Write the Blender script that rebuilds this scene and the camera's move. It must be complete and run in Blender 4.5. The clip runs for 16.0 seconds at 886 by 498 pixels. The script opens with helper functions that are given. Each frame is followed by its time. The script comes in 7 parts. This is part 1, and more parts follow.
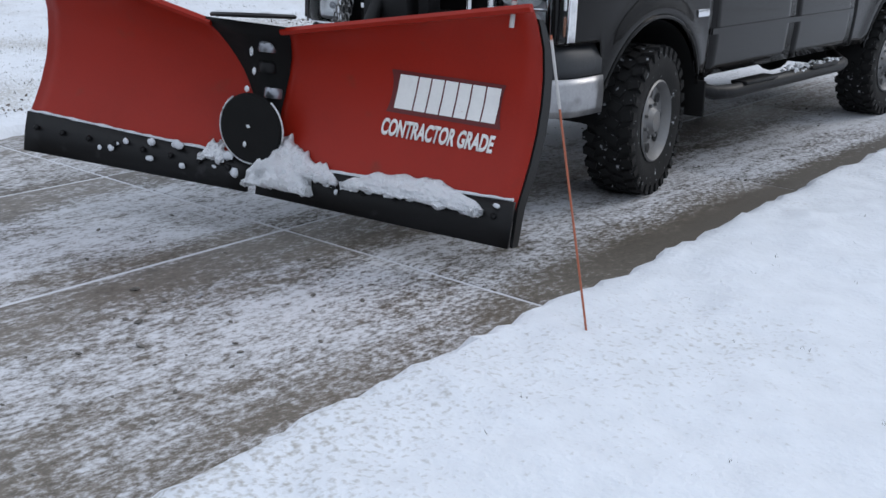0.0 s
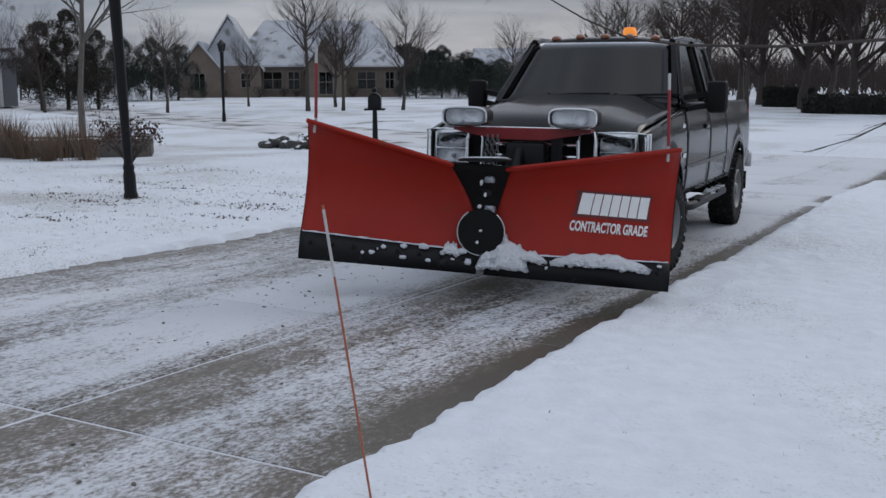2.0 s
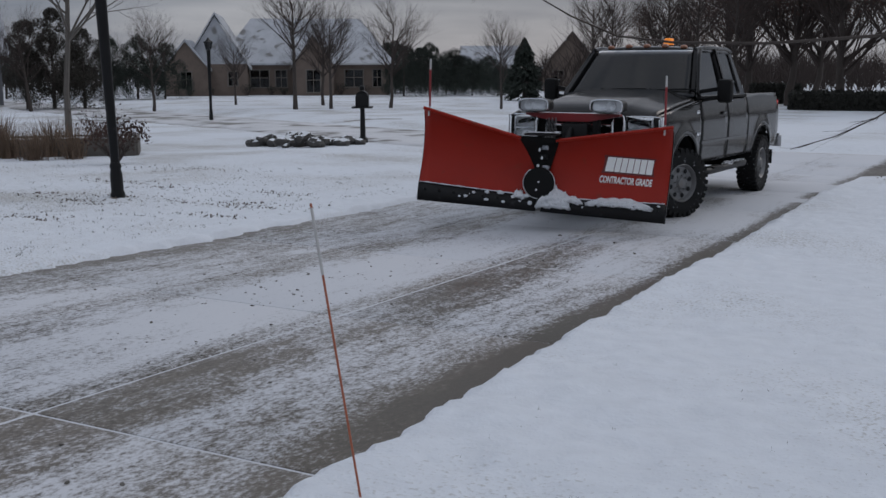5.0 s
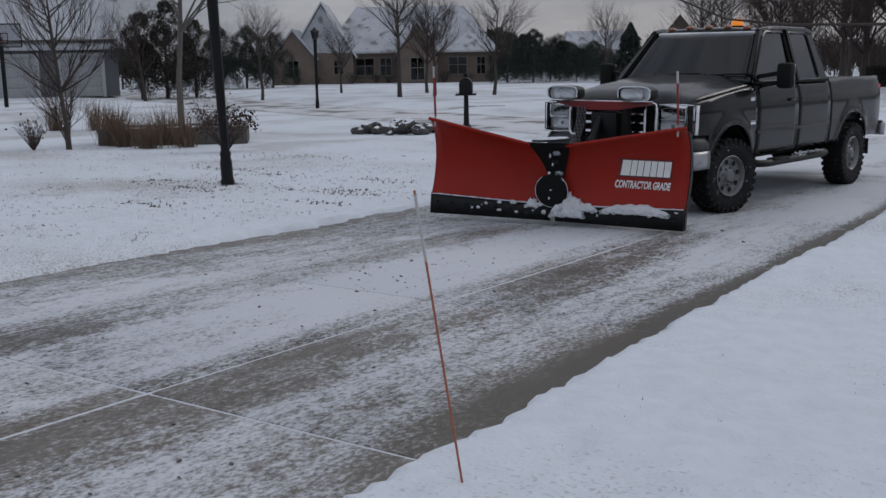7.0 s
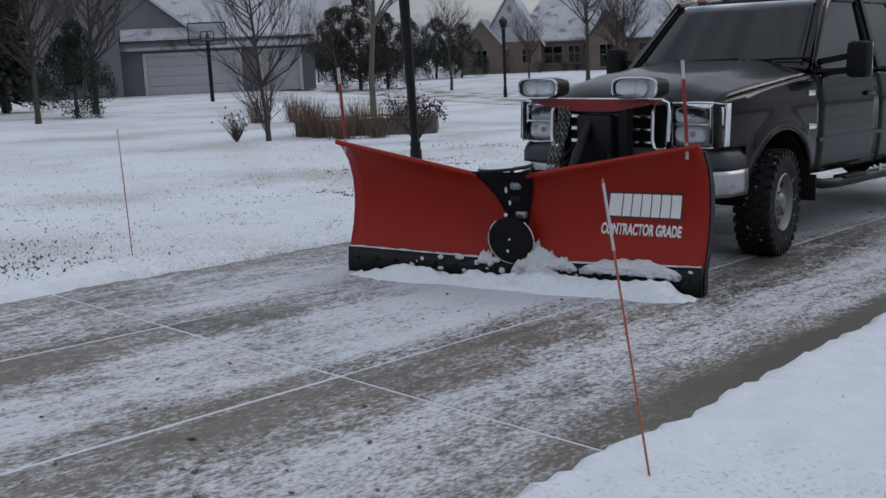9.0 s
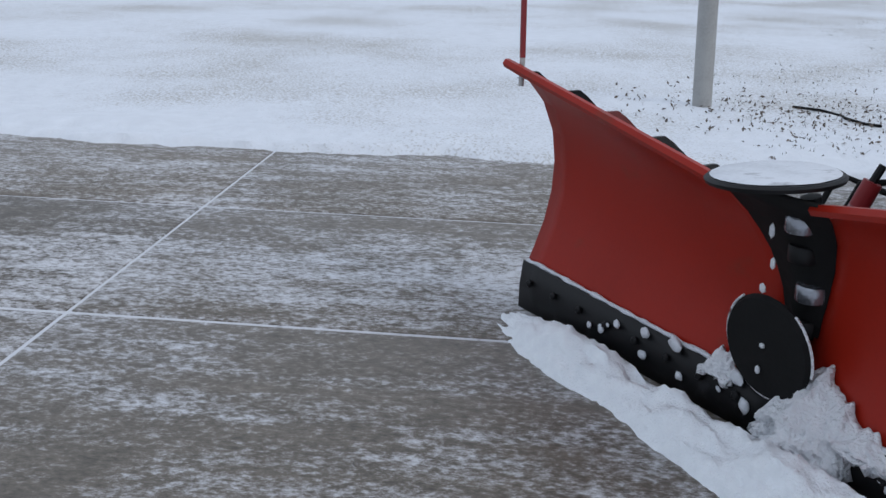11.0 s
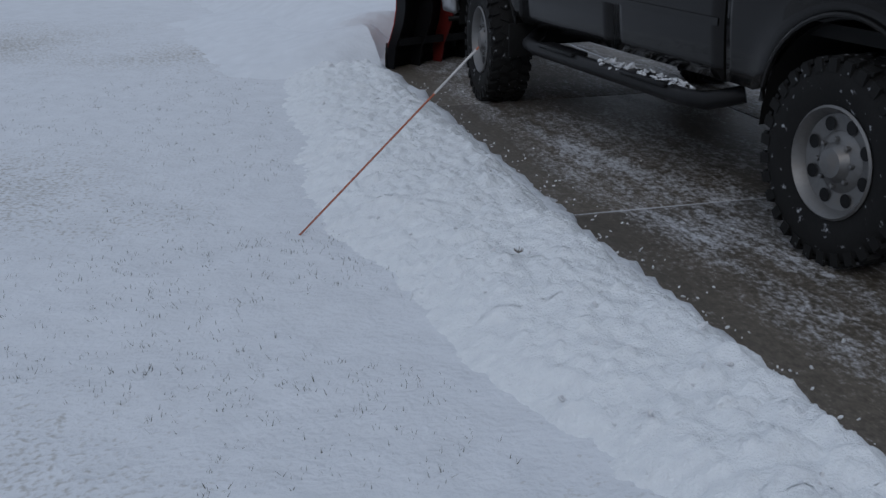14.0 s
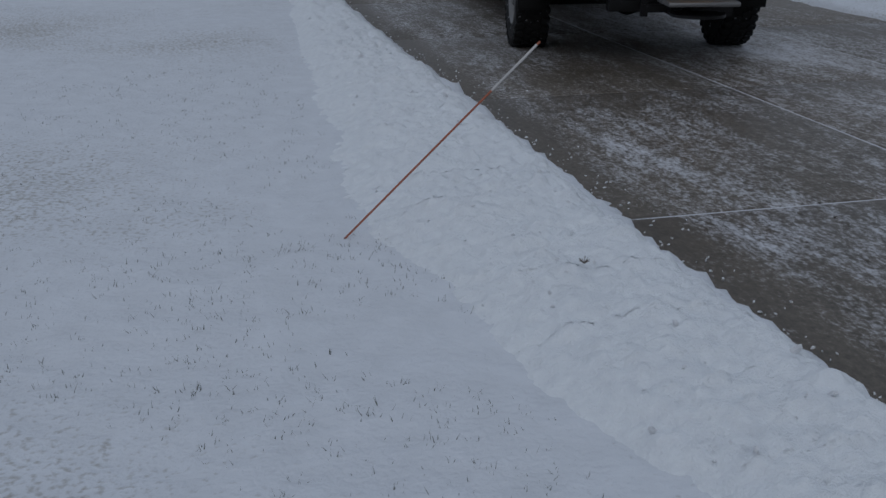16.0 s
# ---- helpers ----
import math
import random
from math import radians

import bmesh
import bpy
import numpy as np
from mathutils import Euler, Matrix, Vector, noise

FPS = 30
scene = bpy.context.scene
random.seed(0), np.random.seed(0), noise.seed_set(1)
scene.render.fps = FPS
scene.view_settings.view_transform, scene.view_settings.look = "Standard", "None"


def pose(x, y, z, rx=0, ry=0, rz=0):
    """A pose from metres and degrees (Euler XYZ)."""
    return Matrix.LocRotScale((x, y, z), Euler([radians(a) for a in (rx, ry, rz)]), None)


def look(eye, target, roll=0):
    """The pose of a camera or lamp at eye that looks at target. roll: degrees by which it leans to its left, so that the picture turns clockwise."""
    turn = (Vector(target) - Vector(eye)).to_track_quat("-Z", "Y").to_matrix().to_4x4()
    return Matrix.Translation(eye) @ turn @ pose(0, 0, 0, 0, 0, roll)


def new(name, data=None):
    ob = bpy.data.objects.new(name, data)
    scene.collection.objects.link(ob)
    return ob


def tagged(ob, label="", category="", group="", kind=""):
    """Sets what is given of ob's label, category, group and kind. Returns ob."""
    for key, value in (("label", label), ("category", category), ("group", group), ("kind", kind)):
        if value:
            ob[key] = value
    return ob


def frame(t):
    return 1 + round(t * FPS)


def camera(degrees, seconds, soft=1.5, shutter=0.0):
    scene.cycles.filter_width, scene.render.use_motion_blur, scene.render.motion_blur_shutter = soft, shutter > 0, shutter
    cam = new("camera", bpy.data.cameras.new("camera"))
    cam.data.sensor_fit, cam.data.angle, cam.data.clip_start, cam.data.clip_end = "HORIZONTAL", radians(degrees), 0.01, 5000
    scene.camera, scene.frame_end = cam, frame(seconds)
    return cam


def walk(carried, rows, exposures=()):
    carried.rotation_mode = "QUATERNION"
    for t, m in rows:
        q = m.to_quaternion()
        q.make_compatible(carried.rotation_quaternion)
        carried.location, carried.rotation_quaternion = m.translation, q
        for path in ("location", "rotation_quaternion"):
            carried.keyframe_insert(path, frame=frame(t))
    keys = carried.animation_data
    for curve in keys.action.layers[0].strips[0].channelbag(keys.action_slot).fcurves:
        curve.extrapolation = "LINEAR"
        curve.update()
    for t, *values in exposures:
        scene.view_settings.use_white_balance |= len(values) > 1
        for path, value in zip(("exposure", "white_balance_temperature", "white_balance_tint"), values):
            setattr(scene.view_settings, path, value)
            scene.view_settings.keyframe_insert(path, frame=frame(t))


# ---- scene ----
SLOPE = -0.0328          # the drive falls gently towards the street
TILT = math.degrees(math.atan(SLOPE))


def ground(x, y):
    """Height of the plain ground."""
    swell = 0.12 * math.exp(-((y - 17.0) / 4.5) ** 2 - ((x + 4.5) / 7.0) ** 4)
    if y < 22:
        return SLOPE * y + swell
    return SLOPE * 22 - 0.01 * (y - 22) + swell


# ---- camera ----
cam = camera(45.7, 16.0, soft=1.5)
PATH = [  # seconds, x, y, z, yaw, pitch, roll
    (0.0, 0, 0, 1.55, 41.31, -18.97, 0.75),
    (0.5, 0, 0, 1.55, 38.78, -18.94, 0.80),
    (1.0, 0, 0, 1.55, 39.84, -16.75, -0.31),
    (1.5, 0, 0, 1.55, 32.78, -12.90, 0.33),
    (2.0, 0, 0, 1.55, 29.03, -9.96, 0.06),
    (2.5, 0, 0, 1.55, 27.34, -8.56, -0.77),
    (3.0, 0, 0, 1.55, 26.87, -8.20, -0.54),
    (4.2, 0, 0, 1.55, 27.6, -9.4, -0.2),
    (5.5, 0, 0, 1.55, 29.36, -10.40, 0.17),
    (6.0, 0, 0, 1.55, 31.13, -10.60, 0.09),
    (6.5, 0, 0, 1.55, 33.02, -10.69, 0.96),
    (7.0, 0, 0, 1.55, 33.92, -10.73, 0.94),
    (7.5, 0, 0, 1.55, 35.86, -10.89, 1.74),
    (8.0, 0, 0, 1.55, 37.23, -11.02, 1.44),
    (8.5, 0, 0, 1.55, 39.93, -10.94, 2.04),
    (9.0, 0, 0, 1.55, 43.97, -11.05, 2.49),
    (9.5, 0, 0, 1.55, 47.86, -11.18, 2.88),
    (10.0, 0, 0, 1.55, 54.30, -11.88, 1.98),
    (10.2, -0.02, 0.01, 1.55, 60.28, -12.56, 0.26),
    (11.2, -0.3, 0.05, 1.55, 106.0, -18.5, 1.0),
    (12.3, -0.50, 0.0, 1.52, 146.5, -25.0, 0.0),
    (12.5, -0.49, 0.0, 1.51, 151.6, -23.2, -0.4),
    (12.6, -0.46, 0.1, 1.50, 154.49, -21.6, 0.5),
    (12.8, -0.45, 0.09, 1.48, 161.4, -18.9, 0.8),
    (13.0, -0.45, 0.08, 1.46, 164.82, -17.4, 1.05),
    (13.2, -0.43, 0.08, 1.48, 166.4, -17.1, 1.1),
    (13.5, -0.37, 0.06, 1.51, 167.57, -17.16, 1.27),
    (14.0, -0.27, 0.02, 1.56, 165.25, -17.85, 0.90),
    (14.5, -0.29, -0.03, 1.57, 166.31, -16.84, 1.80),
    (15.0, -0.28, -0.05, 1.54, 168.67, -16.04, 0.01),
    (15.2, -0.28, -0.05, 1.53, 168.64, -16.85, 0.40),
    (15.5, -0.22, -0.15, 1.54, 167.25, -19.15, -0.42),
    (16.0, -0.13, -0.30, 1.55, 165.56, -18.46, 0.23),
]
EXPOSURES = [(0.0, 0.5, 6350, 12), (0.5, 0.25, 6250, 12), (1.0, 0.0, 6250, 12), (1.5, 0.03, 6300, 13), (2.5, -0.1, 6400, 13), (5.5, -0.36, 6450, 14), (7.0, -0.32, 6450, 14), (9.0, -0.1, 6400, 13), (9.5, 0.06, 6350, 13), (10.0, 0.26, 6300, 12), (10.2, 0.28, 6300, 12), (12.3, -0.22, 6100, 12), (12.6, -0.42, 6100, 12), (13.0, -0.68, 6100, 12), (14.0, -0.56, 6100, 12), (14.7, -0.68, 6100, 12), (16.0, -0.92, 6100, 12)]
walk(cam, [(t, pose(x, y, z, 90 + p, r, w)) for t, x, y, z, w, p, r in PATH], EXPOSURES)

# ---- daylight under cloud ----
world = bpy.data.worlds.new("overcast")
scene.world = world
world.use_nodes = True
wn, wl = world.node_tree.nodes, world.node_tree.links
wn.clear()
w_out = wn.new("ShaderNodeOutputWorld")
w_bg = wn.new("ShaderNodeBackground")
w_sky = wn.new("ShaderNodeTexSky")
w_sky.sky_type, w_sky.sun_disc = "NISHITA", False
w_sky.sun_elevation, w_sky.sun_rotation = radians(24), radians(-20)
w_sky.dust_density = 1.0
w_co = wn.new("ShaderNodeTexCoord")
w_map = wn.new("ShaderNodeMapping")
w_map.inputs["Scale"].default_value = (2.2, 2.2, 14.0)
w_noise = wn.new("ShaderNodeTexNoise")
w_noise.inputs["Scale"].default_value, w_noise.inputs["Detail"].default_value = 1.6, 6.0
w_ramp = wn.new("ShaderNodeValToRGB")
w_ramp.color_ramp.elements[0].position, w_ramp.color_ramp.elements[0].color = 0.36, (3.45, 4.08, 5.0, 1)
w_ramp.color_ramp.elements[1].position, w_ramp.color_ramp.elements[1].color = 0.68, (7.45, 7.95, 8.55, 1)
w_mix = wn.new("ShaderNodeMix")
w_mix.data_type = "RGBA"
w_mix.inputs["Factor"].default_value = 0.95
w_sep = wn.new("ShaderNodeSeparateXYZ")
w_up = wn.new("ShaderNodeMapRange")
w_up.inputs["From Min"].default_value, w_up.inputs["From Max"].default_value = 0.0, 0.6
w_up.inputs["To Min"].default_value, w_up.inputs["To Max"].default_value = 0.056, 0.125
wl.new(w_co.outputs["Generated"], w_sep.inputs[0])
wl.new(w_sep.outputs["Z"], w_up.inputs["Value"])
wl.new(w_up.outputs["Result"], w_bg.inputs["Strength"])
wl.new(w_co.outputs["Generated"], w_map.inputs["Vector"])
wl.new(w_map.outputs["Vector"], w_noise.inputs["Vector"])
wl.new(w_noise.outputs["Fac"], w_ramp.inputs["Fac"])
wl.new(w_sky.outputs["Color"], w_mix.inputs["A"])
wl.new(w_ramp.outputs["Color"], w_mix.inputs["B"])
wl.new(w_mix.outputs["Result"], w_bg.inputs["Color"])
wl.new(w_bg.outputs["Background"], w_out.inputs["Surface"])

sun = new("sun", bpy.data.lights.new("sun", "SUN"))
sun.data.energy, sun.data.angle, sun.data.color = 0.6, radians(25), (1.0, 0.95, 0.88)
sun.matrix_world = look((12, 22, 16), (0, 0, 0))


# ---- materials ----
def mat(name, base, rough=0.6, metal=0.0, vary=0.25, scale=6.0, bump=0.1, fine=60.0, coat=0.0, glow=None, dirt=None, dirt_scale=3.0, dirt_at=0.6, spec=0.5):
    """A surface with grain at two scales, and dirt or snow in patches."""
    m = bpy.data.materials.new(name)
    m.use_nodes = True
    n, l = m.node_tree.nodes, m.node_tree.links
    b = n["Principled BSDF"]
    co = n.new("ShaderNodeTexCoord")
    big, small = n.new("ShaderNodeTexNoise"), n.new("ShaderNodeTexNoise")
    big.inputs["Scale"].default_value, small.inputs["Scale"].default_value = scale, fine
    big.inputs["Detail"].default_value, small.inputs["Detail"].default_value = 5, 3
    for t in (big, small):
        l.new(co.outputs["Object"], t.inputs["Vector"])
    ramp = n.new("ShaderNodeValToRGB")
    ramp.color_ramp.elements[0].position, ramp.color_ramp.elements[1].position = 0.3, 0.7
    ramp.color_ramp.elements[0].color = (*[c * (1 - vary) for c in base], 1)
    ramp.color_ramp.elements[1].color = (*[min(1, c * (1 + vary)) for c in base], 1)
    both = n.new("ShaderNodeMath")
    both.operation = "MULTIPLY_ADD"
    both.inputs[1].default_value, both.inputs[2].default_value = 0.35, 0.145
    l.new(small.outputs["Fac"], both.inputs[0])
    add = n.new("ShaderNodeMath")
    add.operation = "MULTIPLY_ADD"
    add.inputs[1].default_value = 0.65
    l.new(big.outputs["Fac"], add.inputs[0])
    l.new(both.outputs[0], add.inputs[2])
    l.new(add.outputs[0], ramp.inputs["Fac"])
    colour = ramp.outputs["Color"]
    if dirt:
        spots = n.new("ShaderNodeTexNoise")
        spots.inputs["Scale"].default_value, spots.inputs["Detail"].default_value = dirt_scale, 8
        l.new(co.outputs["Object"], spots.inputs["Vector"])
        edge = n.new("ShaderNodeMapRange")
        edge.inputs["From Min"].default_value, edge.inputs["From Max"].default_value = dirt_at, dirt_at + 0.12
        l.new(spots.outputs["Fac"], edge.inputs["Value"])
        mix = n.new("ShaderNodeMix")
        mix.data_type = "RGBA"
        mix.inputs["B"].default_value = (*dirt, 1)
        l.new(edge.outputs["Result"], mix.inputs["Factor"])
        l.new(colour, mix.inputs["A"])
        colour = mix.outputs["Result"]
    l.new(colour, b.inputs["Base Color"])
    b.inputs["Roughness"].default_value, b.inputs["Metallic"].default_value = rough, metal
    b.inputs["Coat Weight"].default_value = coat
    b.inputs["Specular IOR Level"].default_value = spec
    if glow:
        b.inputs["Emission Color"].default_value = (*glow[0], 1)
        b.inputs["Emission Strength"].default_value = glow[1]
    if bump:
        bp = n.new("ShaderNodeBump")
        bp.inputs["Strength"].default_value, bp.inputs["Distance"].default_value = bump, 0.02
        l.new(add.outputs[0], bp.inputs["Height"])
        l.new(bp.outputs["Normal"], b.inputs["Normal"])
    return m


def glass(name, tint, rough=0.03, ior=1.5):
    m = bpy.data.materials.new(name)
    m.use_nodes = True
    n, l = m.node_tree.nodes, m.node_tree.links
    n.remove(n["Principled BSDF"])
    see, shine, mix, fres = (n.new("ShaderNodeBsdfTransparent"), n.new("ShaderNodeBsdfGlossy"), n.new("ShaderNodeMixShader"), n.new("ShaderNodeFresnel"))
    see.inputs["Color"].default_value = (*tint, 1)
    shine.inputs["Roughness"].default_value = rough
    fres.inputs["IOR"].default_value = ior
    l.new(fres.outputs["Fac"], mix.inputs["Fac"])
    l.new(see.outputs["BSDF"], mix.inputs[1])
    l.new(shine.outputs["BSDF"], mix.inputs[2])
    l.new(mix.outputs["Shader"], n["Material Output"].inputs["Surface"])
    return m


def snow_material(name, base=(0.80, 0.83, 0.88), grass=0.0, lump=0.5, size=9.0):
    """Packed powder with crumbs; where grass is above nought, straw shows through in flecks."""
    m = bpy.data.materials.new(name)
    m.use_nodes = True
    n, l = m.node_tree.nodes, m.node_tree.links
    b = n["Principled BSDF"]
    geo = n.new("ShaderNodeNewGeometry")
    tex = []
    for s, d in ((size, 6), (size * 6, 4), (0.35, 3)):
        t = n.new("ShaderNodeTexNoise")
        t.inputs["Scale"].default_value, t.inputs["Detail"].default_value = s, d
        l.new(geo.outputs["Position"], t.inputs["Vector"])
        tex.append(t)
    mix = n.new("ShaderNodeMix")
    mix.data_type = "RGBA"
    mix.inputs["A"].default_value = (*[c * 0.86 for c in base], 1)
    mix.inputs["B"].default_value = (*[min(0.95, c * 1.08) for c in base], 1)
    l.new(tex[0].outputs["Fac"], mix.inputs["Factor"])
    colour = mix.outputs["Result"]
    if grass:
        mul = n.new("ShaderNodeMath")
        mul.operation = "MULTIPLY"
        l.new(tex[1].outputs["Fac"], mul.inputs[0])
        l.new(tex[2].outputs["Fac"], mul.inputs[1])
        edge = n.new("ShaderNodeMapRange")
        edge.inputs["From Min"].default_value, edge.inputs["From Max"].default_value = 0.29, 0.43
        edge.inputs["To Max"].default_value = grass
        sep = n.new("ShaderNodeSeparateXYZ")
        l.new(geo.outputs["Position"], sep.inputs[0])
        across = n.new("ShaderNodeMapRange")
        across.inputs["From Min"].default_value, across.inputs["From Max"].default_value = -9.0, -7.2
        across.inputs["To Min"].default_value, across.inputs["To Max"].default_value = 0.055, 0.0
        l.new(sep.outputs["X"], across.inputs["Value"])
        thin = n.new("ShaderNodeMath")
        l.new(mul.outputs[0], thin.inputs[0])
        l.new(across.outputs["Result"], thin.inputs[1])
        l.new(thin.outputs[0], edge.inputs["Value"])
        fleck = n.new("ShaderNodeMix")
        fleck.data_type = "RGBA"
        fleck.inputs["B"].default_value = (0.30, 0.28, 0.24, 1)
        l.new(edge.outputs["Result"], fleck.inputs["Factor"])
        l.new(colour, fleck.inputs["A"])
        colour = fleck.outputs["Result"]
    l.new(colour, b.inputs["Base Color"])
    b.inputs["Roughness"].default_value = 0.75
    b.inputs["Subsurface Weight"].default_value = 0.0
    add = n.new("ShaderNodeMath")
    add.operation = "MULTIPLY_ADD"
    add.inputs[1].default_value = 0.35
    l.new(tex[1].outputs["Fac"], add.inputs[0])
    l.new(tex[0].outputs["Fac"], add.inputs[2])
    bp = n.new("ShaderNodeBump")
    bp.inputs["Strength"].default_value, bp.inputs["Distance"].default_value = lump, 0.11
    l.new(add.outputs[0], bp.inputs["Height"])
    l.new(bp.outputs["Normal"], b.inputs["Normal"])
    return m


def concrete_material(name, bias=0.0):
    """Brushed concrete with a torn film of driven snow, thinner on the freshly scraped stretch and along the wet edge."""
    m = bpy.data.materials.new(name)
    m.use_nodes = True
    n, l = m.node_tree.nodes, m.node_tree.links
    b = n["Principled BSDF"]
    geo = n.new("ShaderNodeNewGeometry")
    sep = n.new("ShaderNodeSeparateXYZ")
    l.new(geo.outputs["Position"], sep.inputs[0])
    info = n.new("ShaderNodeObjectInfo")

    def noise_at(scale, stretch, detail=6, rough=0.6):
        mp = n.new("ShaderNodeMapping")
        mp.inputs["Scale"].default_value = stretch
        t = n.new("ShaderNodeTexNoise")
        t.inputs["Scale"].default_value, t.inputs["Detail"].default_value, t.inputs["Roughness"].default_value = scale, detail, rough
        l.new(geo.outputs["Position"], mp.inputs["Vector"])
        l.new(mp.outputs["Vector"], t.inputs["Vector"])
        return t.outputs["Fac"]

    def calc(op, a, c, d=0.0):
        k = n.new("ShaderNodeMath")
        k.operation = op
        for i, v in enumerate((a, c, d)):
            if isinstance(v, (int, float)):
                k.inputs[i].default_value = v
            else:
                l.new(v, k.inputs[i])
        return k.outputs[0]

    def band(value, a, c, d, e):
        k = n.new("ShaderNodeMapRange")
        k.interpolation_type = "SMOOTHSTEP"
        for i, v in zip(("From Min", "From Max", "To Min", "To Max"), (a, c, d, e)):
            k.inputs[i].default_value = v
        l.new(value, k.inputs["Value"])
        return k.outputs["Result"]

    streak = noise_at(2.6, (2.4, 0.42, 1), 9, 0.7)
    crumbs = noise_at(10.0, (1.5, 0.75, 1), 10, 0.78)
    grit = noise_at(38.0, (1.2, 0.7, 1), 6, 0.75)
    broad = noise_at(0.5, (1, 0.6, 1), 3)
    cover = calc("MULTIPLY_ADD", streak, 0.52, calc("MULTIPLY_ADD", grit, 0.86, -0.43))
    cover = calc("ADD", cover, calc("MULTIPLY_ADD", crumbs, 0.60, calc("MULTIPLY", broad, 0.58)))
    wob = calc("MULTIPLY_ADD", broad, 0.5, calc("MULTIPLY_ADD", crumbs, 0.35, calc("ADD", sep.outputs["X"], -0.42)))
    lanes = band(wob, -7.3, -6.9, -0.10, -0.03)
    for x0, x1, gain in ((-6.7, -6.1, 0.07), (-5.95, -5.75, -0.10), (-5.5, -5.1, 0.19), (-4.45, -4.05, -0.20), (-3.65, -3.2, 0.12), (-3.0, -2.85, -0.05)):
        lanes = calc("ADD", lanes, band(wob, x0, x1, 0.0, gain))
    rim = calc("SUBTRACT", calc("MULTIPLY_ADD", crumbs, 0.9, calc("MULTIPLY_ADD", streak, 0.5, calc("ADD", sep.outputs["X"], -0.70))), band(sep.outputs["Y"], -1.0, 4.0, 0.35, 0.0))
    wet = calc("MULTIPLY", calc("ADD", band(sep.outputs["Y"], -1.5, 0.5, 0.5, 0.2), band(sep.outputs["Y"], 2.5, 5.0, 0.0, 0.8)), band(rim, -2.74, -2.55, 0.0, 1.0))
    edge = calc("MULTIPLY", wet, -0.28)
    x_cover = calc("ADD", edge, calc("MULTIPLY", lanes, band(sep.outputs["Y"], -2.5, 3.5, 0.1, 1.0)))
    y_cover = calc("ADD", calc("ADD", band(sep.outputs["Y"], 0.5, 4.5, -0.04, 0.03), band(sep.outputs["Y"], 3.0, 7.0, -0.045, 0.0)), band(sep.outputs["Y"], 9.0, 16.0, 0.0, 0.14))
    total = calc("ADD", calc("ADD", cover, bias), calc("ADD", x_cover, y_cover))
    film = band(total, 0.70, 0.97, 0.0, 0.82)
    stone = n.new("ShaderNodeValToRGB")
    stone.color_ramp.elements[0].position, stone.color_ramp.elements[0].color = 0.34, (0.050, 0.042, 0.031, 1)
    stone.color_ramp.elements[1].position, stone.color_ramp.elements[1].color = 0.68, (0.25, 0.213, 0.172, 1)
    l.new(calc("MULTIPLY_ADD", grit, 0.62, calc("MULTIPLY_ADD", crumbs, 0.45, calc("MULTIPLY_ADD", broad, 0.2, calc("MULTIPLY_ADD", info.outputs["Random"], 0.08, -0.19)))), stone.inputs["Fac"])
    mix = n.new("ShaderNodeMix")
    mix.data_type = "RGBA"
    mix.inputs["B"].default_value = (0.66, 0.68, 0.72, 1)
    l.new(film, mix.inputs["Factor"])
    damp = n.new("ShaderNodeMix")
    damp.data_type = "RGBA"
    damp.inputs["B"].default_value = (0.052, 0.043, 0.031, 1)
    l.new(calc("MULTIPLY", wet, 0.85), damp.inputs["Factor"])
    l.new(stone.outputs["Color"], damp.inputs["A"])
    l.new(damp.outputs["Result"], mix.inputs["A"])
    l.new(mix.outputs["Result"], b.inputs["Base Color"])
    l.new(band(film, 0.0, 1.0, 0.5, 0.8), b.inputs["Roughness"])
    bp = n.new("ShaderNodeBump")
    bp.inputs["Strength"].default_value, bp.inputs["Distance"].default_value = 0.35, 0.012
    l.new(calc("MULTIPLY_ADD", grit, 0.3, calc("ADD", film, 0.0)), bp.inputs["Height"])
    l.new(bp.outputs["Normal"], b.inputs["Normal"])
    return m


SNOW = snow_material("lawn_snow", (0.70, 0.73, 0.772), grass=0.75, lump=0.32, size=7.0)
SNOW_BANK = snow_material("bank_snow", (0.83, 0.865, 0.912), lump=0.40, size=20.0)
SNOW_SOFT = snow_material("powder_snow", (0.715, 0.75, 0.795), lump=0.16, size=6.0)
SNOW_CLUMP = snow_material("clump_snow", (0.84, 0.86, 0.9), lump=0.7, size=14.0)
CONCRETE = concrete_material("snowy_concrete")
JOINT = concrete_material("snow_filled_joint", 0.30)
ASPHALT = mat("road_snow", (0.46, 0.46, 0.47), 0.75, vary=0.35, scale=0.6, fine=8, dirt=(0.17, 0.16, 0.14), dirt_scale=0.7, dirt_at=0.5)
PAINT = mat("dark_grey_paint", (0.0085, 0.008, 0.0078), 0.24, 0.35, vary=0.12, scale=2.0, fine=220, bump=0.0, spec=0.10, coat=0.32, dirt=(0.014, 0.0132, 0.0126), dirt_scale=2.2, dirt_at=0.64)
RED = mat("plow_red", (0.265, 0.014, 0.006), 0.36, vary=0.13, scale=3.0, fine=90, bump=0.03, spec=0.22, dirt=(0.205, 0.026, 0.013), dirt_scale=5.0, dirt_at=0.63)
# rib red darkened: the shade behind the blade is put into its colour
RED_SHADED = mat("shaded_rib_red", (0.11, 0.010, 0.008), 0.5, vary=0.2)
RED_BAR = mat("bar_red", (0.20, 0.012, 0.014), 0.4, vary=0.15, dirt=(0.5, 0.45, 0.45), dirt_scale=14, dirt_at=0.68)
BLACK = mat("black_steel", (0.005, 0.005, 0.0055), 0.45, 0.0, spec=0.25, vary=0.3, bump=0.08, dirt=(0.03, 0.03, 0.033), dirt_scale=9, dirt_at=0.66)
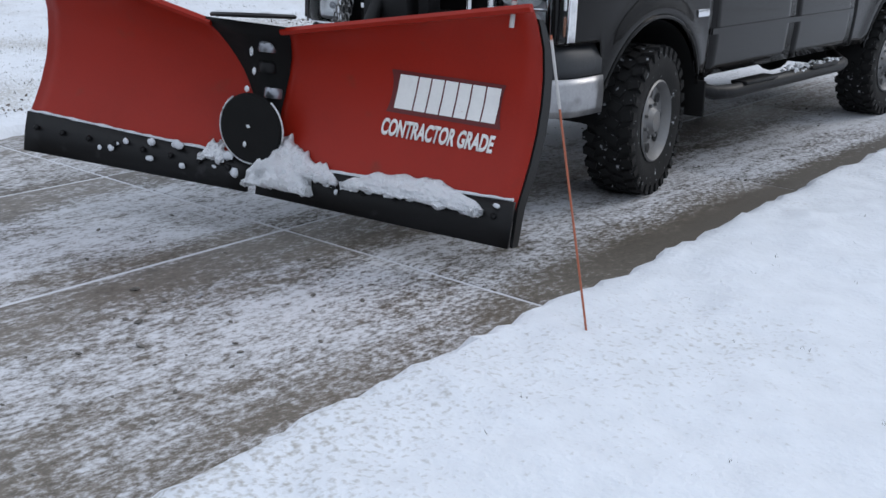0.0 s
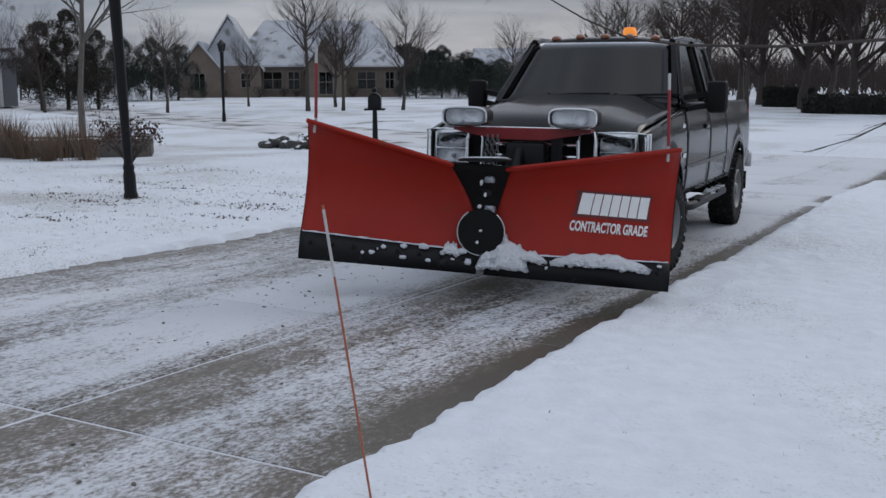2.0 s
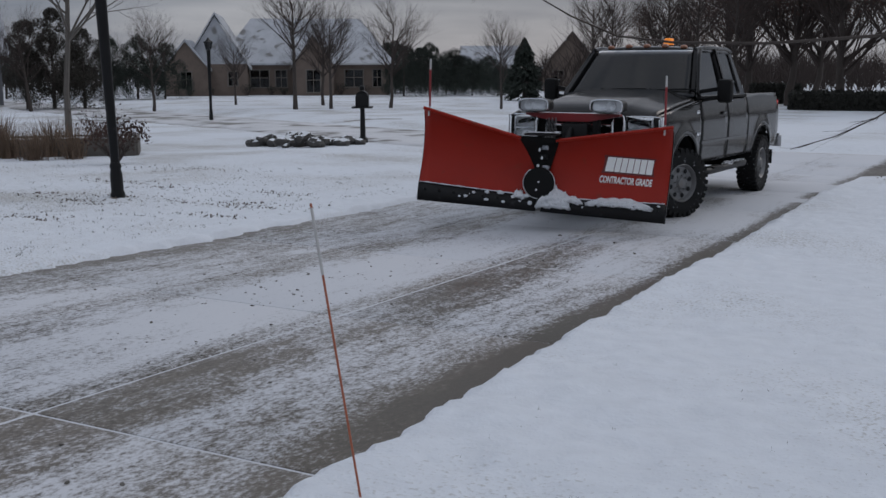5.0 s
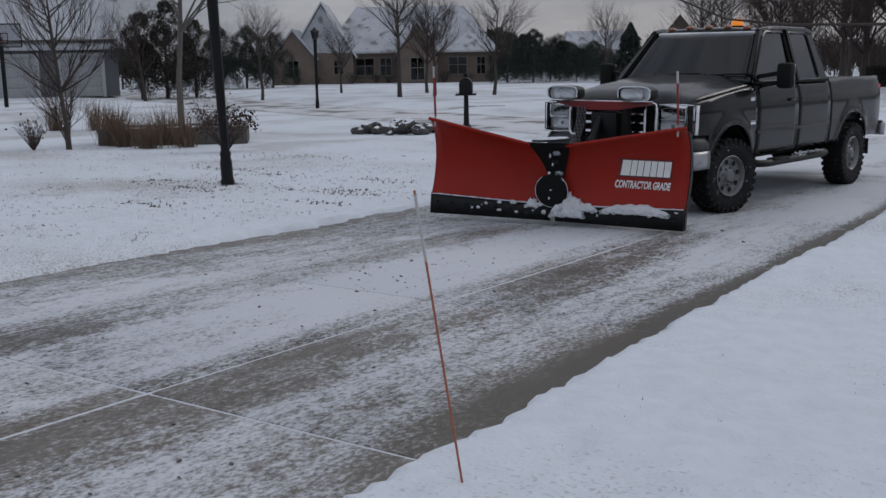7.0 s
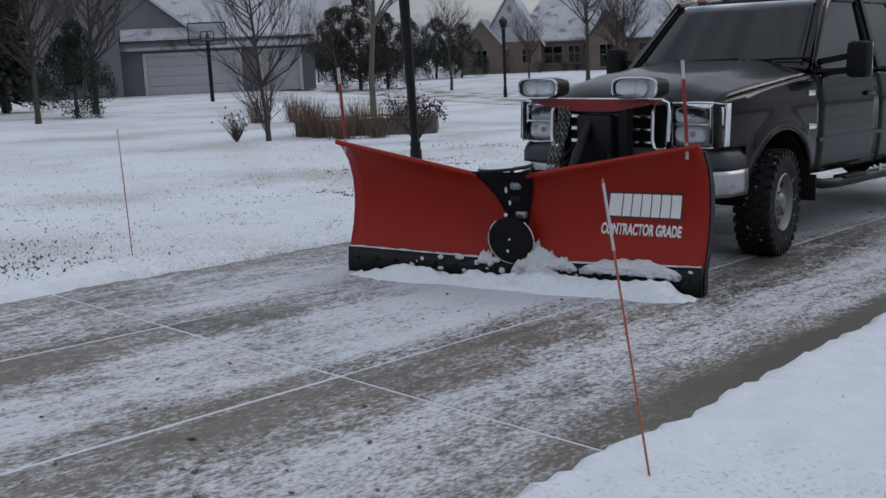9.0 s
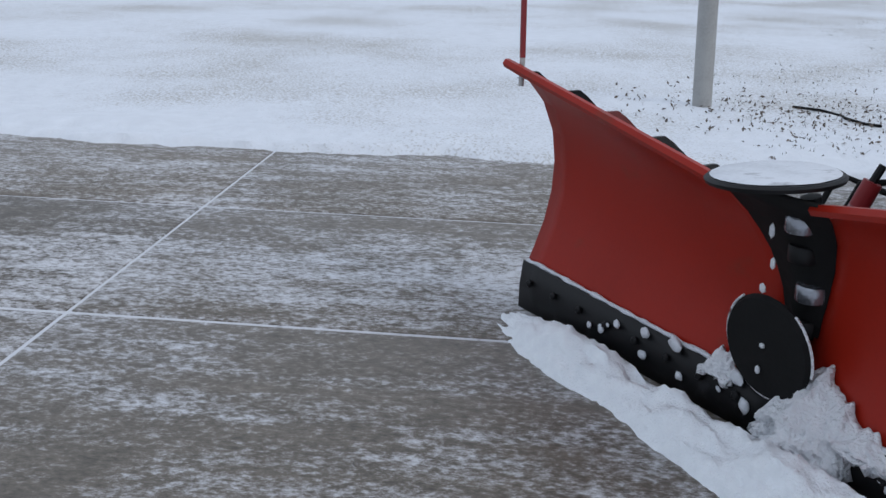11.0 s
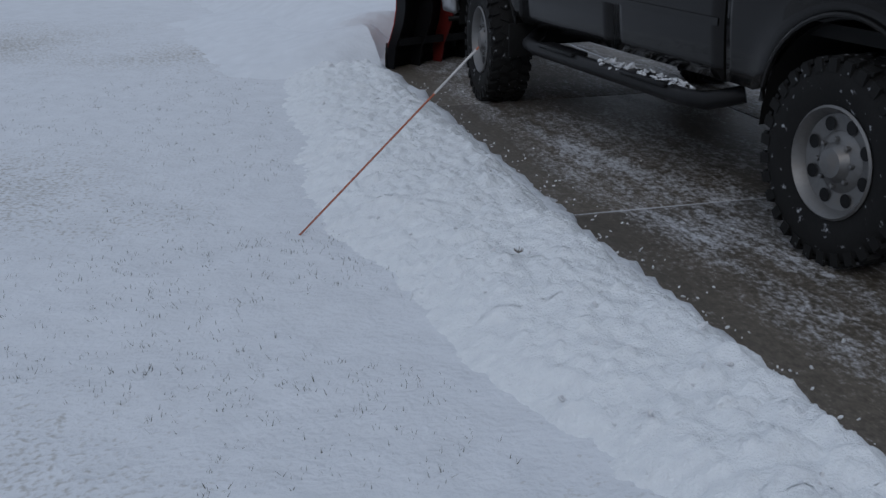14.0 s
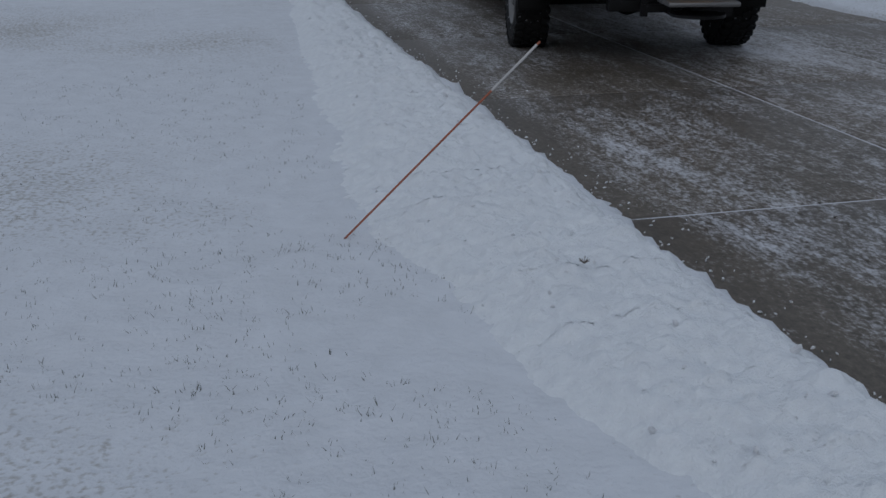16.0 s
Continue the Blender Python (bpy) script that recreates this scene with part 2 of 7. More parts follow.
RUBBER = mat("black_rubber", (0.006, 0.006, 0.006), 0.75, spec=0.2, vary=0.3, bump=0.15)
TYRE = mat("tyre_rubber", (0.008, 0.008, 0.008), 0.8, spec=0.25, vary=0.3, bump=0.2, dirt=(0.45, 0.47, 0.5), dirt_scale=26, dirt_at=0.645)
ALLOY = mat("dull_alloy", (0.17, 0.17, 0.17), 0.5, 0.7, vary=0.2, dirt=(0.2, 0.19, 0.18), dirt_scale=11, dirt_at=0.55)
CHROME = mat("chrome", (0.72, 0.73, 0.75), 0.14, 1.0, vary=0.08, bump=0.0, dirt=(0.35, 0.35, 0.36), dirt_scale=8, dirt_at=0.62)
PLASTIC = mat("grey_plastic", (0.022, 0.024, 0.027), 0.55, vary=0.2)
LENS = mat("clear_lens", (0.30, 0.31, 0.33), 0.14, 0.6, vary=0.6, scale=16, fine=60, bump=0.3)
CLEAR = glass("clear_cover", (0.93, 0.94, 0.95), 0.03, 1.25)
BOWL = mat("silvered_bowl", (0.80, 0.81, 0.83), 0.45, 0.35, vary=0.25, scale=30, fine=90, bump=0.15)
CAB_LAMP = mat("dull_amber_lens", (0.22, 0.09, 0.05), 0.25, vary=0.3, scale=12)
LENS_DARK = mat("lens_bowl", (0.20, 0.21, 0.23), 0.15, 0.7, vary=0.5, scale=30, bump=0.2)
AMBER = mat("amber_lens", (0.75, 0.2, 0.02), 0.2, vary=0.1, glow=((1.0, 0.33, 0.03), 0.5))
RED_LENS = mat("red_lens", (0.5, 0.02, 0.015), 0.15, vary=0.15)
HOPPER = mat("yellow_hopper", (0.75, 0.34, 0.02), 0.45, vary=0.12, dirt=(0.5, 0.25, 0.05), dirt_scale=6, dirt_at=0.6)
WHITE = mat("white_vinyl", (0.78, 0.78, 0.76), 0.5, vary=0.08, dirt=(0.4, 0.2, 0.17), dirt_scale=30, dirt_at=0.68)
MAROON = mat("dark_red_vinyl", (0.10, 0.008, 0.008), 0.45, vary=0.2)
ORANGE = mat("orange_rod", (0.30, 0.085, 0.04), 0.45, vary=0.2, scale=20)
SILVER = mat("reflective_tape", (0.42, 0.41, 0.40), 0.4, 0.2, vary=0.15)
GLASS = glass("tinted_glass", (0.06, 0.068, 0.07), 0.03, 1.55)
SIDE_GLASS = glass("dark_side_glass", (0.02, 0.022, 0.022), 0.05, 1.9)
BOARD_GLASS = glass("clear_board", (0.75, 0.76, 0.78))
PANE = glass("window_glass", (0.06, 0.07, 0.08))
SEAT = mat("dark_cloth", (0.02, 0.02, 0.022), 0.9)
BARK = mat("dark_bark", (0.045, 0.036, 0.031), 0.9, vary=0.35, scale=5, bump=0.3)
TWIG = mat("twig_bark", (0.036, 0.026, 0.022), 0.9, vary=0.3)
BIRCH = mat("pale_bark", (0.09, 0.08, 0.07), 0.85, vary=0.3, scale=3, bump=0.2)
RUSSET = mat("russet_leaf", (0.05, 0.027, 0.02), 0.85, vary=0.35)
NEEDLE = mat("conifer_needles", (0.018, 0.024, 0.018), 0.85, vary=0.45, scale=1.5)
STRAW = mat("dry_grass", (0.125, 0.085, 0.058), 0.9, vary=0.35)
BLADE = mat("winter_grass", (0.05, 0.052, 0.036), 0.9, vary=0.4)
LITTER = mat("dead_leaves", (0.10, 0.08, 0.065), 0.9, vary=0.4)
FROST = mat("frosted_snow", (0.52, 0.54, 0.57), 0.8, vary=0.2, scale=9, fine=60, dirt=(0.10, 0.10, 0.11), dirt_scale=7, dirt_at=0.62)
CLOD = mat("dirty_clod", (0.10, 0.092, 0.082), 0.9, vary=0.5, scale=20, dirt=(0.5, 0.51, 0.54), dirt_scale=6.0, dirt_at=0.58)
RUT = mat("worn_track", (0.22, 0.21, 0.19), 0.9, vary=0.4, scale=1.5, fine=14, dirt=(0.62, 0.64, 0.68), dirt_scale=1.3, dirt_at=0.5)
BRICK = mat("house_brick", (0.13, 0.10, 0.082), 0.9, vary=0.3, scale=1.2, fine=14, bump=0.3)
SIDING = mat("grey_siding", (0.125, 0.126, 0.135), 0.8, vary=0.12, scale=0.5)
WINDOW_TRIM = mat("brown_window_trim", (0.16, 0.14, 0.12), 0.7, vary=0.1)
TRIM = mat("white_trim", (0.45, 0.45, 0.45), 0.6, vary=0.08)
DOOR_PAINT = mat("garage_door_paint", (0.36, 0.36, 0.37), 0.6, vary=0.08)
SHINGLE = mat("snowy_shingles", (0.36, 0.37, 0.39), 0.9, vary=0.3, scale=0.8, fine=12, dirt=(0.20, 0.195, 0.19), dirt_scale=1.1, dirt_at=0.56)
SHINGLE_DARK = mat("dark_shingles", (0.10, 0.085, 0.075), 0.9, vary=0.3, scale=1.5, fine=12, dirt=(0.45, 0.46, 0.48), dirt_scale=2.2, dirt_at=0.62)
ROCK = mat("grey_rock", (0.05, 0.047, 0.044), 0.9, vary=0.4, scale=2.5, bump=0.4, dirt=(0.7, 0.72, 0.75), dirt_scale=2.2, dirt_at=0.63)
POST_GREY = mat("grey_post", (0.30, 0.30, 0.29), 0.7, vary=0.2)
CEDAR = mat("brown_cedar", (0.034, 0.030, 0.024), 0.9, vary=0.45, scale=1.2)
SALTED = mat("salted_chrome", (0.34, 0.34, 0.35), 0.38, 0.8, vary=0.2, bump=0.02, dirt=(0.25, 0.25, 0.25), dirt_scale=5, dirt_at=0.5)
HEDGE = mat("dark_hedge", (0.02, 0.02, 0.016), 0.9, vary=0.4)


# ---- shapes ----
def part(name, bm, material, parent=None, label="", angle=38):
    """Links a bmesh as one mesh object, under a thing or part where one is given."""
    me = bpy.data.meshes.new(name)
    bmesh.ops.recalc_face_normals(bm, faces=bm.faces)
    for f in bm.faces:
        f.smooth = True
    for e in bm.edges:
        if len(e.link_faces) == 2 and e.calc_face_angle(0) > radians(angle):
            e.smooth = False
    bm.to_mesh(me)
    bm.free()
    for m in material if isinstance(material, (list, tuple)) else (material,):
        me.materials.append(m)
    ob = new(name, me)
    ob.parent = parent
    if label:
        tagged(ob, label)
    return ob


def fresh():
    return bmesh.new()


def box(bm, c, s, bevel=0.0, turn=None, slot=0):
    """A box of centre c and size s, its edges rounded by bevel."""
    made = bmesh.ops.create_cube(bm, size=1)["verts"]
    bmesh.ops.scale(bm, vec=s, verts=made)
    if bevel:
        edges = {e for v in made for e in v.link_edges}
        made = list({v for f in bmesh.ops.bevel(bm, geom=list(edges), offset=bevel, segments=2, affect="EDGES", profile=0.5)["faces"] for v in f.verts} | {v for v in made if v.is_valid})
    if turn:
        bmesh.ops.transform(bm, matrix=turn, verts=made)
    bmesh.ops.translate(bm, vec=c, verts=made)
    if slot:
        for f in {f for v in made for f in v.link_faces}:
            f.material_index = slot
    return made


def ring_loft(bm, rings, closed=True, caps=True, slot=0):
    """Skins rings of equal counts of points."""
    rows = [[bm.verts.new(p) for p in r] for r in rings]
    n = len(rows[0])
    for a, b in zip(rows, rows[1:]):
        for i in range(n if closed else n - 1):
            f = bm.faces.new((a[i], a[(i + 1) % n], b[(i + 1) % n], b[i]))
            f.material_index = slot
    if caps and closed and n > 2:
        for r in (rows[0][::-1], rows[-1]):
            bm.faces.new(r).material_index = slot
    return rows


def tube(bm, pts, radii, seg=6, slot=0):
    """A tapered tube along points."""
    pts = [Vector(p) for p in pts]
    if isinstance(radii, (int, float)):
        radii = [radii] * len(pts)
    rings = []
    for i, p in enumerate(pts):
        d = (pts[min(i + 1, len(pts) - 1)] - pts[max(i - 1, 0)]).normalized()
        side = d.cross(Vector((0, 0, 1)) if abs(d.z) < 0.95 else Vector((1, 0, 0))).normalized()
        up = side.cross(d)
        rings.append([p + (side * math.cos(k * math.tau / seg) + up * math.sin(k * math.tau / seg)) * radii[i] for k in range(seg)])
    return ring_loft(bm, rings, slot=slot)


def lathe(bm, profile, seg=32, axis="x", slot=0):
    """Turns (radius, along) points about an axis through the origin."""
    rings = []
    for k in range(seg):
        a = k * math.tau / seg
        c, s = math.cos(a), math.sin(a)
        rings.append([(w, r * c, r * s) if axis == "x" else (r * c, r * s, w) if axis == "z" else (r * c, w, r * s) for r, w in profile])
    rows = [[bm.verts.new(p) for p in r] for r in rings]
    for i in range(seg):
        a, b = rows[i], rows[(i + 1) % seg]
        for j in range(len(profile) - 1):
            f = bm.faces.new((a[j], b[j], b[j + 1], a[j + 1]))
            f.material_index = slot
    return rows


def grid(bm, us, vs, fn, slot=0):
    """A sheet: fn(u, v) gives each point."""
    rows = [[bm.verts.new(fn(u, v)) for v in vs] for u in us]
    for a, b in zip(rows, rows[1:]):
        for i in range(len(vs) - 1):
            bm.faces.new((a[i], a[i + 1], b[i + 1], b[i])).material_index = slot
    return rows


def beam(bm, a, b, w, h, slot=0):
    """A bar of section w by h from a to b."""
    a, b = Vector(a), Vector(b)
    d = (b - a).normalized()
    side = d.cross(Vector((0, 0, 1)) if abs(d.z) < 0.95 else Vector((0, 1, 0))).normalized()
    up = side.cross(d)
    rings = [[p + side * (i * w / 2) + up * (j * h / 2) for i, j in ((-1, -1), (1, -1), (1, 1), (-1, 1))] for p in (a, b)]
    return ring_loft(bm, rings, slot=slot)


def steps(a, b, n):
    return [a + (b - a) * i / n for i in range(n + 1)]


def solid(ob, thick, offset=-1):
    """Gives a sheet its thickness."""
    s = ob.modifiers.new("thickness", "SOLIDIFY")
    s.thickness, s.offset = thick, offset
    return ob


def pane_flat(ob):
    """Leaves a pane's faces unsmoothed."""
    for p in ob.data.polygons:
        p.use_smooth = False
    return ob


def empty(name, m=None):
    ob = new(name)
    ob.empty_display_size = 0.3
    if m is not None:
        ob.matrix_world = m
    return ob


# ---- ground, drive and road ----
JOINT_Y = 0.70
JOINT_STEP = 2.63
COLUMNS = ((-7.55, -5.74), (-5.74, -4.05), (-4.05, -2.05))
DRIVE_Y = (-19.0, 24.6)


def ruffle(x, y, s, seed=0.0):
    return noise.noise((x * s + seed, y * s - seed, seed * 1.7))


def road_mid(x):
    """The street's middle line: it runs past the foot of the drive and bends away."""
    return 27.0 + (0.0 if x > -9 else 0.42 * (-9 - x)) + 0.05 * max(0, x)


def lawn_height(x, y):
    z = ground(x, y)
    right = -2.55 + 0.12 * max(0, min(1, (7.0 - y) / 4.0)) + 0.03 * ruffle(0, y, 1.3, 3) + 0.025 * ruffle(x, y, 5.0, 5) + 0.06 * ruffle(x, y, 13.0, 6)
    if y < 2.0:
        right += 0.26 * min(1, (2.0 - y) / 2.5)
    left = -7.2 + 0.12 * ruffle(0, y, 0.9, 7) + 0.08 * ruffle(x, y, 4.0, 9) + 0.05 * ruffle(x, y, 11.0, 9)
    flare = max(0, y - 20.5) * 0.55
    out = max(x - (right + flare), (left - flare * 1.4) - x)
    on = 1.0 if out > 0.16 else 0.0 if out < 0 else out / 0.16
    on = on * on * (3 - 2 * on)
    if not DRIVE_Y[0] < y < DRIVE_Y[1] + 0.4:
        on = 1.0
    fall = abs(y - road_mid(x))
    street = 1.0 if fall < 3.2 else 0.0 if fall > 4.6 else (4.6 - fall) / 1.4
    near = 1.0 if -16 < x < 6 and -18 < y < 24 else 0.25
    z += on * (0.055 + near * (0.022 * ruffle(x, y, 0.9, 1) + (0.024 if y > 1 else 0.015) * ruffle(x, y, 3.7, 2) + (0.018 if y > 1 else 0.010) * ruffle(x, y, 8.0, 4))) - (1 - on) * 0.06
    z += 0.16 * math.exp(-((x + 13.5) / 3.2) ** 2 - ((y - 19.5) / 3.0) ** 2)
    z -= 0.022 * math.exp(-((math.hypot(x + 10.95, y - 10.7) - 1.6) / 0.14) ** 2)
    z += 0.035 * math.exp(-((x + 7.75 + 0.1 * ruffle(0, y, 0.8, 21)) / 0.2) ** 2) * (0.6 + 0.8 * ruffle(x, y, 2.3, 22)) * (1 if -18 < y < 20 else 0)
    z -= 0.18 * street * (1.0 if y > 20 else 0.0)
    far = math.hypot(x, y)
    if far > 120:
        z += min(1.4, (far - 120) * 0.004)
    return z


def spread(*runs):
    out = []
    for a, b, n in runs:
        out += steps(a, b, n)[:-1]
    return out + [runs[-1][1]]


def build_ground():
    bm = fresh()
    xs = spread((-1500, -200, 5), (-200, -50, 20), (-50, -14, 36), (-14, -7.6, 50), (-7.6, -6.9, 14), (-6.9, -2.8, 10), (-2.8, -1.8, 22), (-1.8, 4, 72), (4, 60, 24), (60, 1500, 6))
    ys = spread((-1500, -60, 5), (-60, -18, 14), (-18, -9, 60), (-9, 14, 290), (14, 24, 60), (24, 50, 40), (50, 200, 24), (200, 1500, 5))
    grid(bm, xs, ys, lambda x, y: (x, y, lawn_height(x, y)))
    tagged(part("ground", bm, SNOW), "thin fresh snow over winter lawn with straw showing through", "snow", kind="structure")


def build_drive():
    drive = tagged(empty("driveway"), "scraped concrete drive with a torn film of snow and snow-filled joints", "driveway", kind="structure")
    bm = fresh()
    for y0, y1 in zip(steps(*DRIVE_Y, 34), steps(*DRIVE_Y, 34)[1:]):
        lean = math.degrees(math.atan((ground(-4.5, y1) - ground(-4.5, y0)) / (y1 - y0)))
        box(bm, (-4.8, (y0 + y1) / 2, (ground(-4.5, y0) + ground(-4.5, y1)) / 2 - 0.0295), (5.7, y1 - y0 + 0.02, 0.05), turn=pose(0, 0, 0, lean))
    part("joint_filling", bm, JOINT, drive, "packed snow in the joints of the concrete")
    gap, joint = 0.013, 0.008
    shared = {}
    first = math.floor((DRIVE_Y[0] - JOINT_Y) / JOINT_STEP)
    for k in range(first, 10):
        y0 = JOINT_Y + k * JOINT_STEP
        for c, (x0, x1) in enumerate(COLUMNS):
            if c not in shared:
                b = fresh()
                w, d = x1 - x0 - 2 * gap, JOINT_STEP - 2 * joint
                box(b, (0, 0, -0.06), (w, d, 0.12), 0.008)
                slab = part("concrete_slab", b, CONCRETE, drive)
                shared[c] = slab.data
            else:
                slab = new("concrete_slab", shared[c])
                slab.parent = drive
            y = y0 + JOINT_STEP / 2
            lean = math.degrees(math.atan((ground(-4.5, y + 1.3) - ground(-4.5, y - 1.3)) / 2.6))
            slab.matrix_world = pose((x0 + x1) / 2, y, (ground(-4.5, y + 1.3) + ground(-4.5, y - 1.3)) / 2 + random.uniform(-0.002, 0.002), lean)


def build_road():
    bm = fresh()
    xs = spread((-75, -9, 44), (-9, 60, 30))
    vs = steps(-3.1, 3.1, 8)
    grid(bm, xs, vs, lambda x, v: (x, road_mid(x) + v, ground(x, road_mid(x) + v) - 0.05 - 0.11 * (abs(v) / 3.1) ** 6))
    solid(tagged(part("road", bm, ASPHALT), "worn street surface, wet and grey under trodden snow", "road", kind="structure"), 0.1)
    bm = fresh()
    box(bm, (-4.8, 26.2, ground(0, 25.5) - 0.030), (9.5, 3.6, 0.03), 0.01)
    tagged(part("drive_apron", bm, CONCRETE), "bare wet concrete where the drive meets the street", "pavement", kind="structure")


def bank_height(x, y):
    """The windrow thrown up along the drive's edge."""
    a, b = -2.06 + 0.05 * ruffle(0, y, 2.2, 11) + 0.04 * ruffle(0, y, 8, 12), -0.66 + 0.05 * ruffle(0, y, 1.2, 13) - 0.10 * max(0, -5.5 - y)
    b -= max(0, min(1, (y + 4.6) / 3.0)) * 0.62
    b -= max(0, (y + 1.6)) * 0.28
    a -= 0.06 * max(0.0, min(1.0, (y + 4.0) / 2.0))
    t = (x - a) / (b - a)
    if t <= 0 or t >= 1:
        return -0.13
    fade = max(0.0, min(1, (1.4 - y) / 1.2))
    h = (math.sin(t / 0.22 * 1.57) if t < 0.22 else 1.0) if t < 0.5 else (1 - ((t - 0.5) / 0.5) ** 2.0) ** 1.3
    crumble = 0.016 * ruffle(x, y, 3.5, 14) + 0.026 * abs(ruffle(x, y, 7, 15)) + 0.024 * abs(ruffle(x, y, 15, 16)) + 0.012 * abs(ruffle(x, y, 31, 17)) - 0.012
    return -0.075 + fade * h * (0.18 + crumble * 1.7)


BANK = []


def build_bank():
    """The windrow in short lengths, each thrown up as the blade goes by."""
    bank = tagged(empty("snow_bank"), "loose crumbly windrow of plowed snow along the drive", "snow bank", kind="stuff")
    rnd = random.Random(4)
    cuts = steps(1.6, -9.0, 24) + steps(-9.0, -19.0, 14)[1:]
    for y1, y0 in zip(cuts, cuts[1:]):
        bm = fresh()
        grid(bm, steps(-2.35, -0.55, 94), steps(y0, y1 + 0.01, 24 if y1 > -9 else 12), lambda x, y: (x, y, ground(x, y) + 0.045 + bank_height(x, y)))
        piece = part("windrow", bm, SNOW_BANK, bank, angle=80)
        b = fresh()
        for i in range(17 if y1 > -9 else 9):
            y, x = rnd.uniform(y0, y1), rnd.gauss(-2.12, 0.06) - (rnd.expovariate(8.0) if i % 4 == 1 else 0)
            if i % 3 == 0:
                x = rnd.uniform(-2.1, -1.0)
            r = rnd.uniform(0.003, 0.010) * (1.9 if i % 9 == 0 else 1)
            z = ground(x, y) + max(0.0, 0.045 + bank_height(x, y)) + r * 0.4
            m = Matrix.Translation((x, y, z)) @ pose(0, 0, 0, rnd.uniform(0, 180), rnd.uniform(0, 180), 0) @ Matrix.Diagonal((r * 1.3, r * 0.8, r * 0.6, 1))
            bmesh.ops.create_icosphere(b, subdivisions=1, radius=1, matrix=m)
        tagged(part("crumbs", b, SNOW_CLUMP, piece, "small lumps of snow strewn along the bank"), kind="stuff")
        BANK.append((piece, (y0 + y1) / 2))


build_ground()
build_drive()
build_road()
build_bank()


# ---- driveway markers ----
def marker(base, top, name="driveway_marker"):
    base, top = Vector(base), Vector(top)
    base.z = lawn_height(base.x, base.y)
    rod = empty(name)
    rod.location = base
    d = top - base
    for label, a, b, m in (("rod", -0.05, 0.76, ORANGE), ("band", 0.76, 0.985, SILVER), ("cap", 0.985, 1.0, ORANGE)):
        bm = fresh()
        tube(bm, [d * a, d * b], 0.0045 if label != "band" else 0.0056, 8)
        part(label, bm, m, rod)
    return tagged(rod, "thin orange marker rod with a silver tip in snow", "marker", "drive markers")


marker((-2.02, 3.085, 0), (-2.21, 3.085, 1.05))
tagged(marker((-0.77, -4.45, 0), (-1.55, -4.28, 1.01)), "orange marker rod bent over by the plowed snow bank")
marker((-7.87, 4.33, 0), (-7.91, 4.33, 0.98))


# ---- the pickup ----
BASE_Z, ARCH = 0.60, 0.53
REAR = 3.66
BELT = 1.42


def side_x(y, z):
    x = 1.01 - 0.16 * max(0, (0.88 - z)) ** 1.5 - 0.42 * max(0, z - 1.08) ** 1.8
    if y < -0.35:
        x -= 0.20 * (-0.35 - y) ** 2
    if y > 4.4:
        x -= 0.25 * (y - 4.4) ** 2
    for c in (0.0, REAR):
        d = abs(math.hypot(y - c, z - 0.44) - ARCH - 0.03)
        x += 0.018 * math.exp(-(d / 0.07) ** 2)
    return x


def low(y):
    if y < -ARCH:
        return 0.87
    for c in (0.0, REAR):
        if abs(y - c) < ARCH:
            return max(BASE_Z, 0.44 + math.sqrt(ARCH ** 2 - (y - c) ** 2))
    return BASE_Z - (0.03 if 0.6 < y < 3.1 else 0)


def belt(y):
    if y < 0.62:
        return 1.20 + 0.19 * (max(0, y + 0.9) / 1.52) ** 0.7
    if y < 2.84:
        return BELT
    return 1.44


def side_panel(name, y0, y1, side, truck, n, label=""):
    bm = fresh()
    ys = sorted(set(steps(y0, y1, n) + [y for c in (0.0, REAR) for y in (c - ARCH, c + ARCH, c - ARCH + 0.015, c + ARCH - 0.015) if y0 < y < y1]))
    grid(bm, ys, steps(0, 1, 12), lambda y, v: (side * side_x(y, low(y) + (belt(y) - low(y)) * v), y, low(y) + (belt(y) - low(y)) * v))
    ob = part(name, bm, PAINT, truck, label, angle=60)
    return solid(ob, 0.03)


def hood_z(x, y):
    edge = belt(y) + 0.005
    crown = 0.10 * (1 - (x / 0.93) ** 4) + 0.025 * (1 if abs(x) < 0.55 else max(0, 1 - (abs(x) - 0.55) / 0.12))
    nose = 0.10 * max(0, (-0.62 - y) / 0.28) ** 2
    return edge + crown * (0.6 + 0.4 * max(0, min(1, (y + 0.9) / 0.6))) - nose


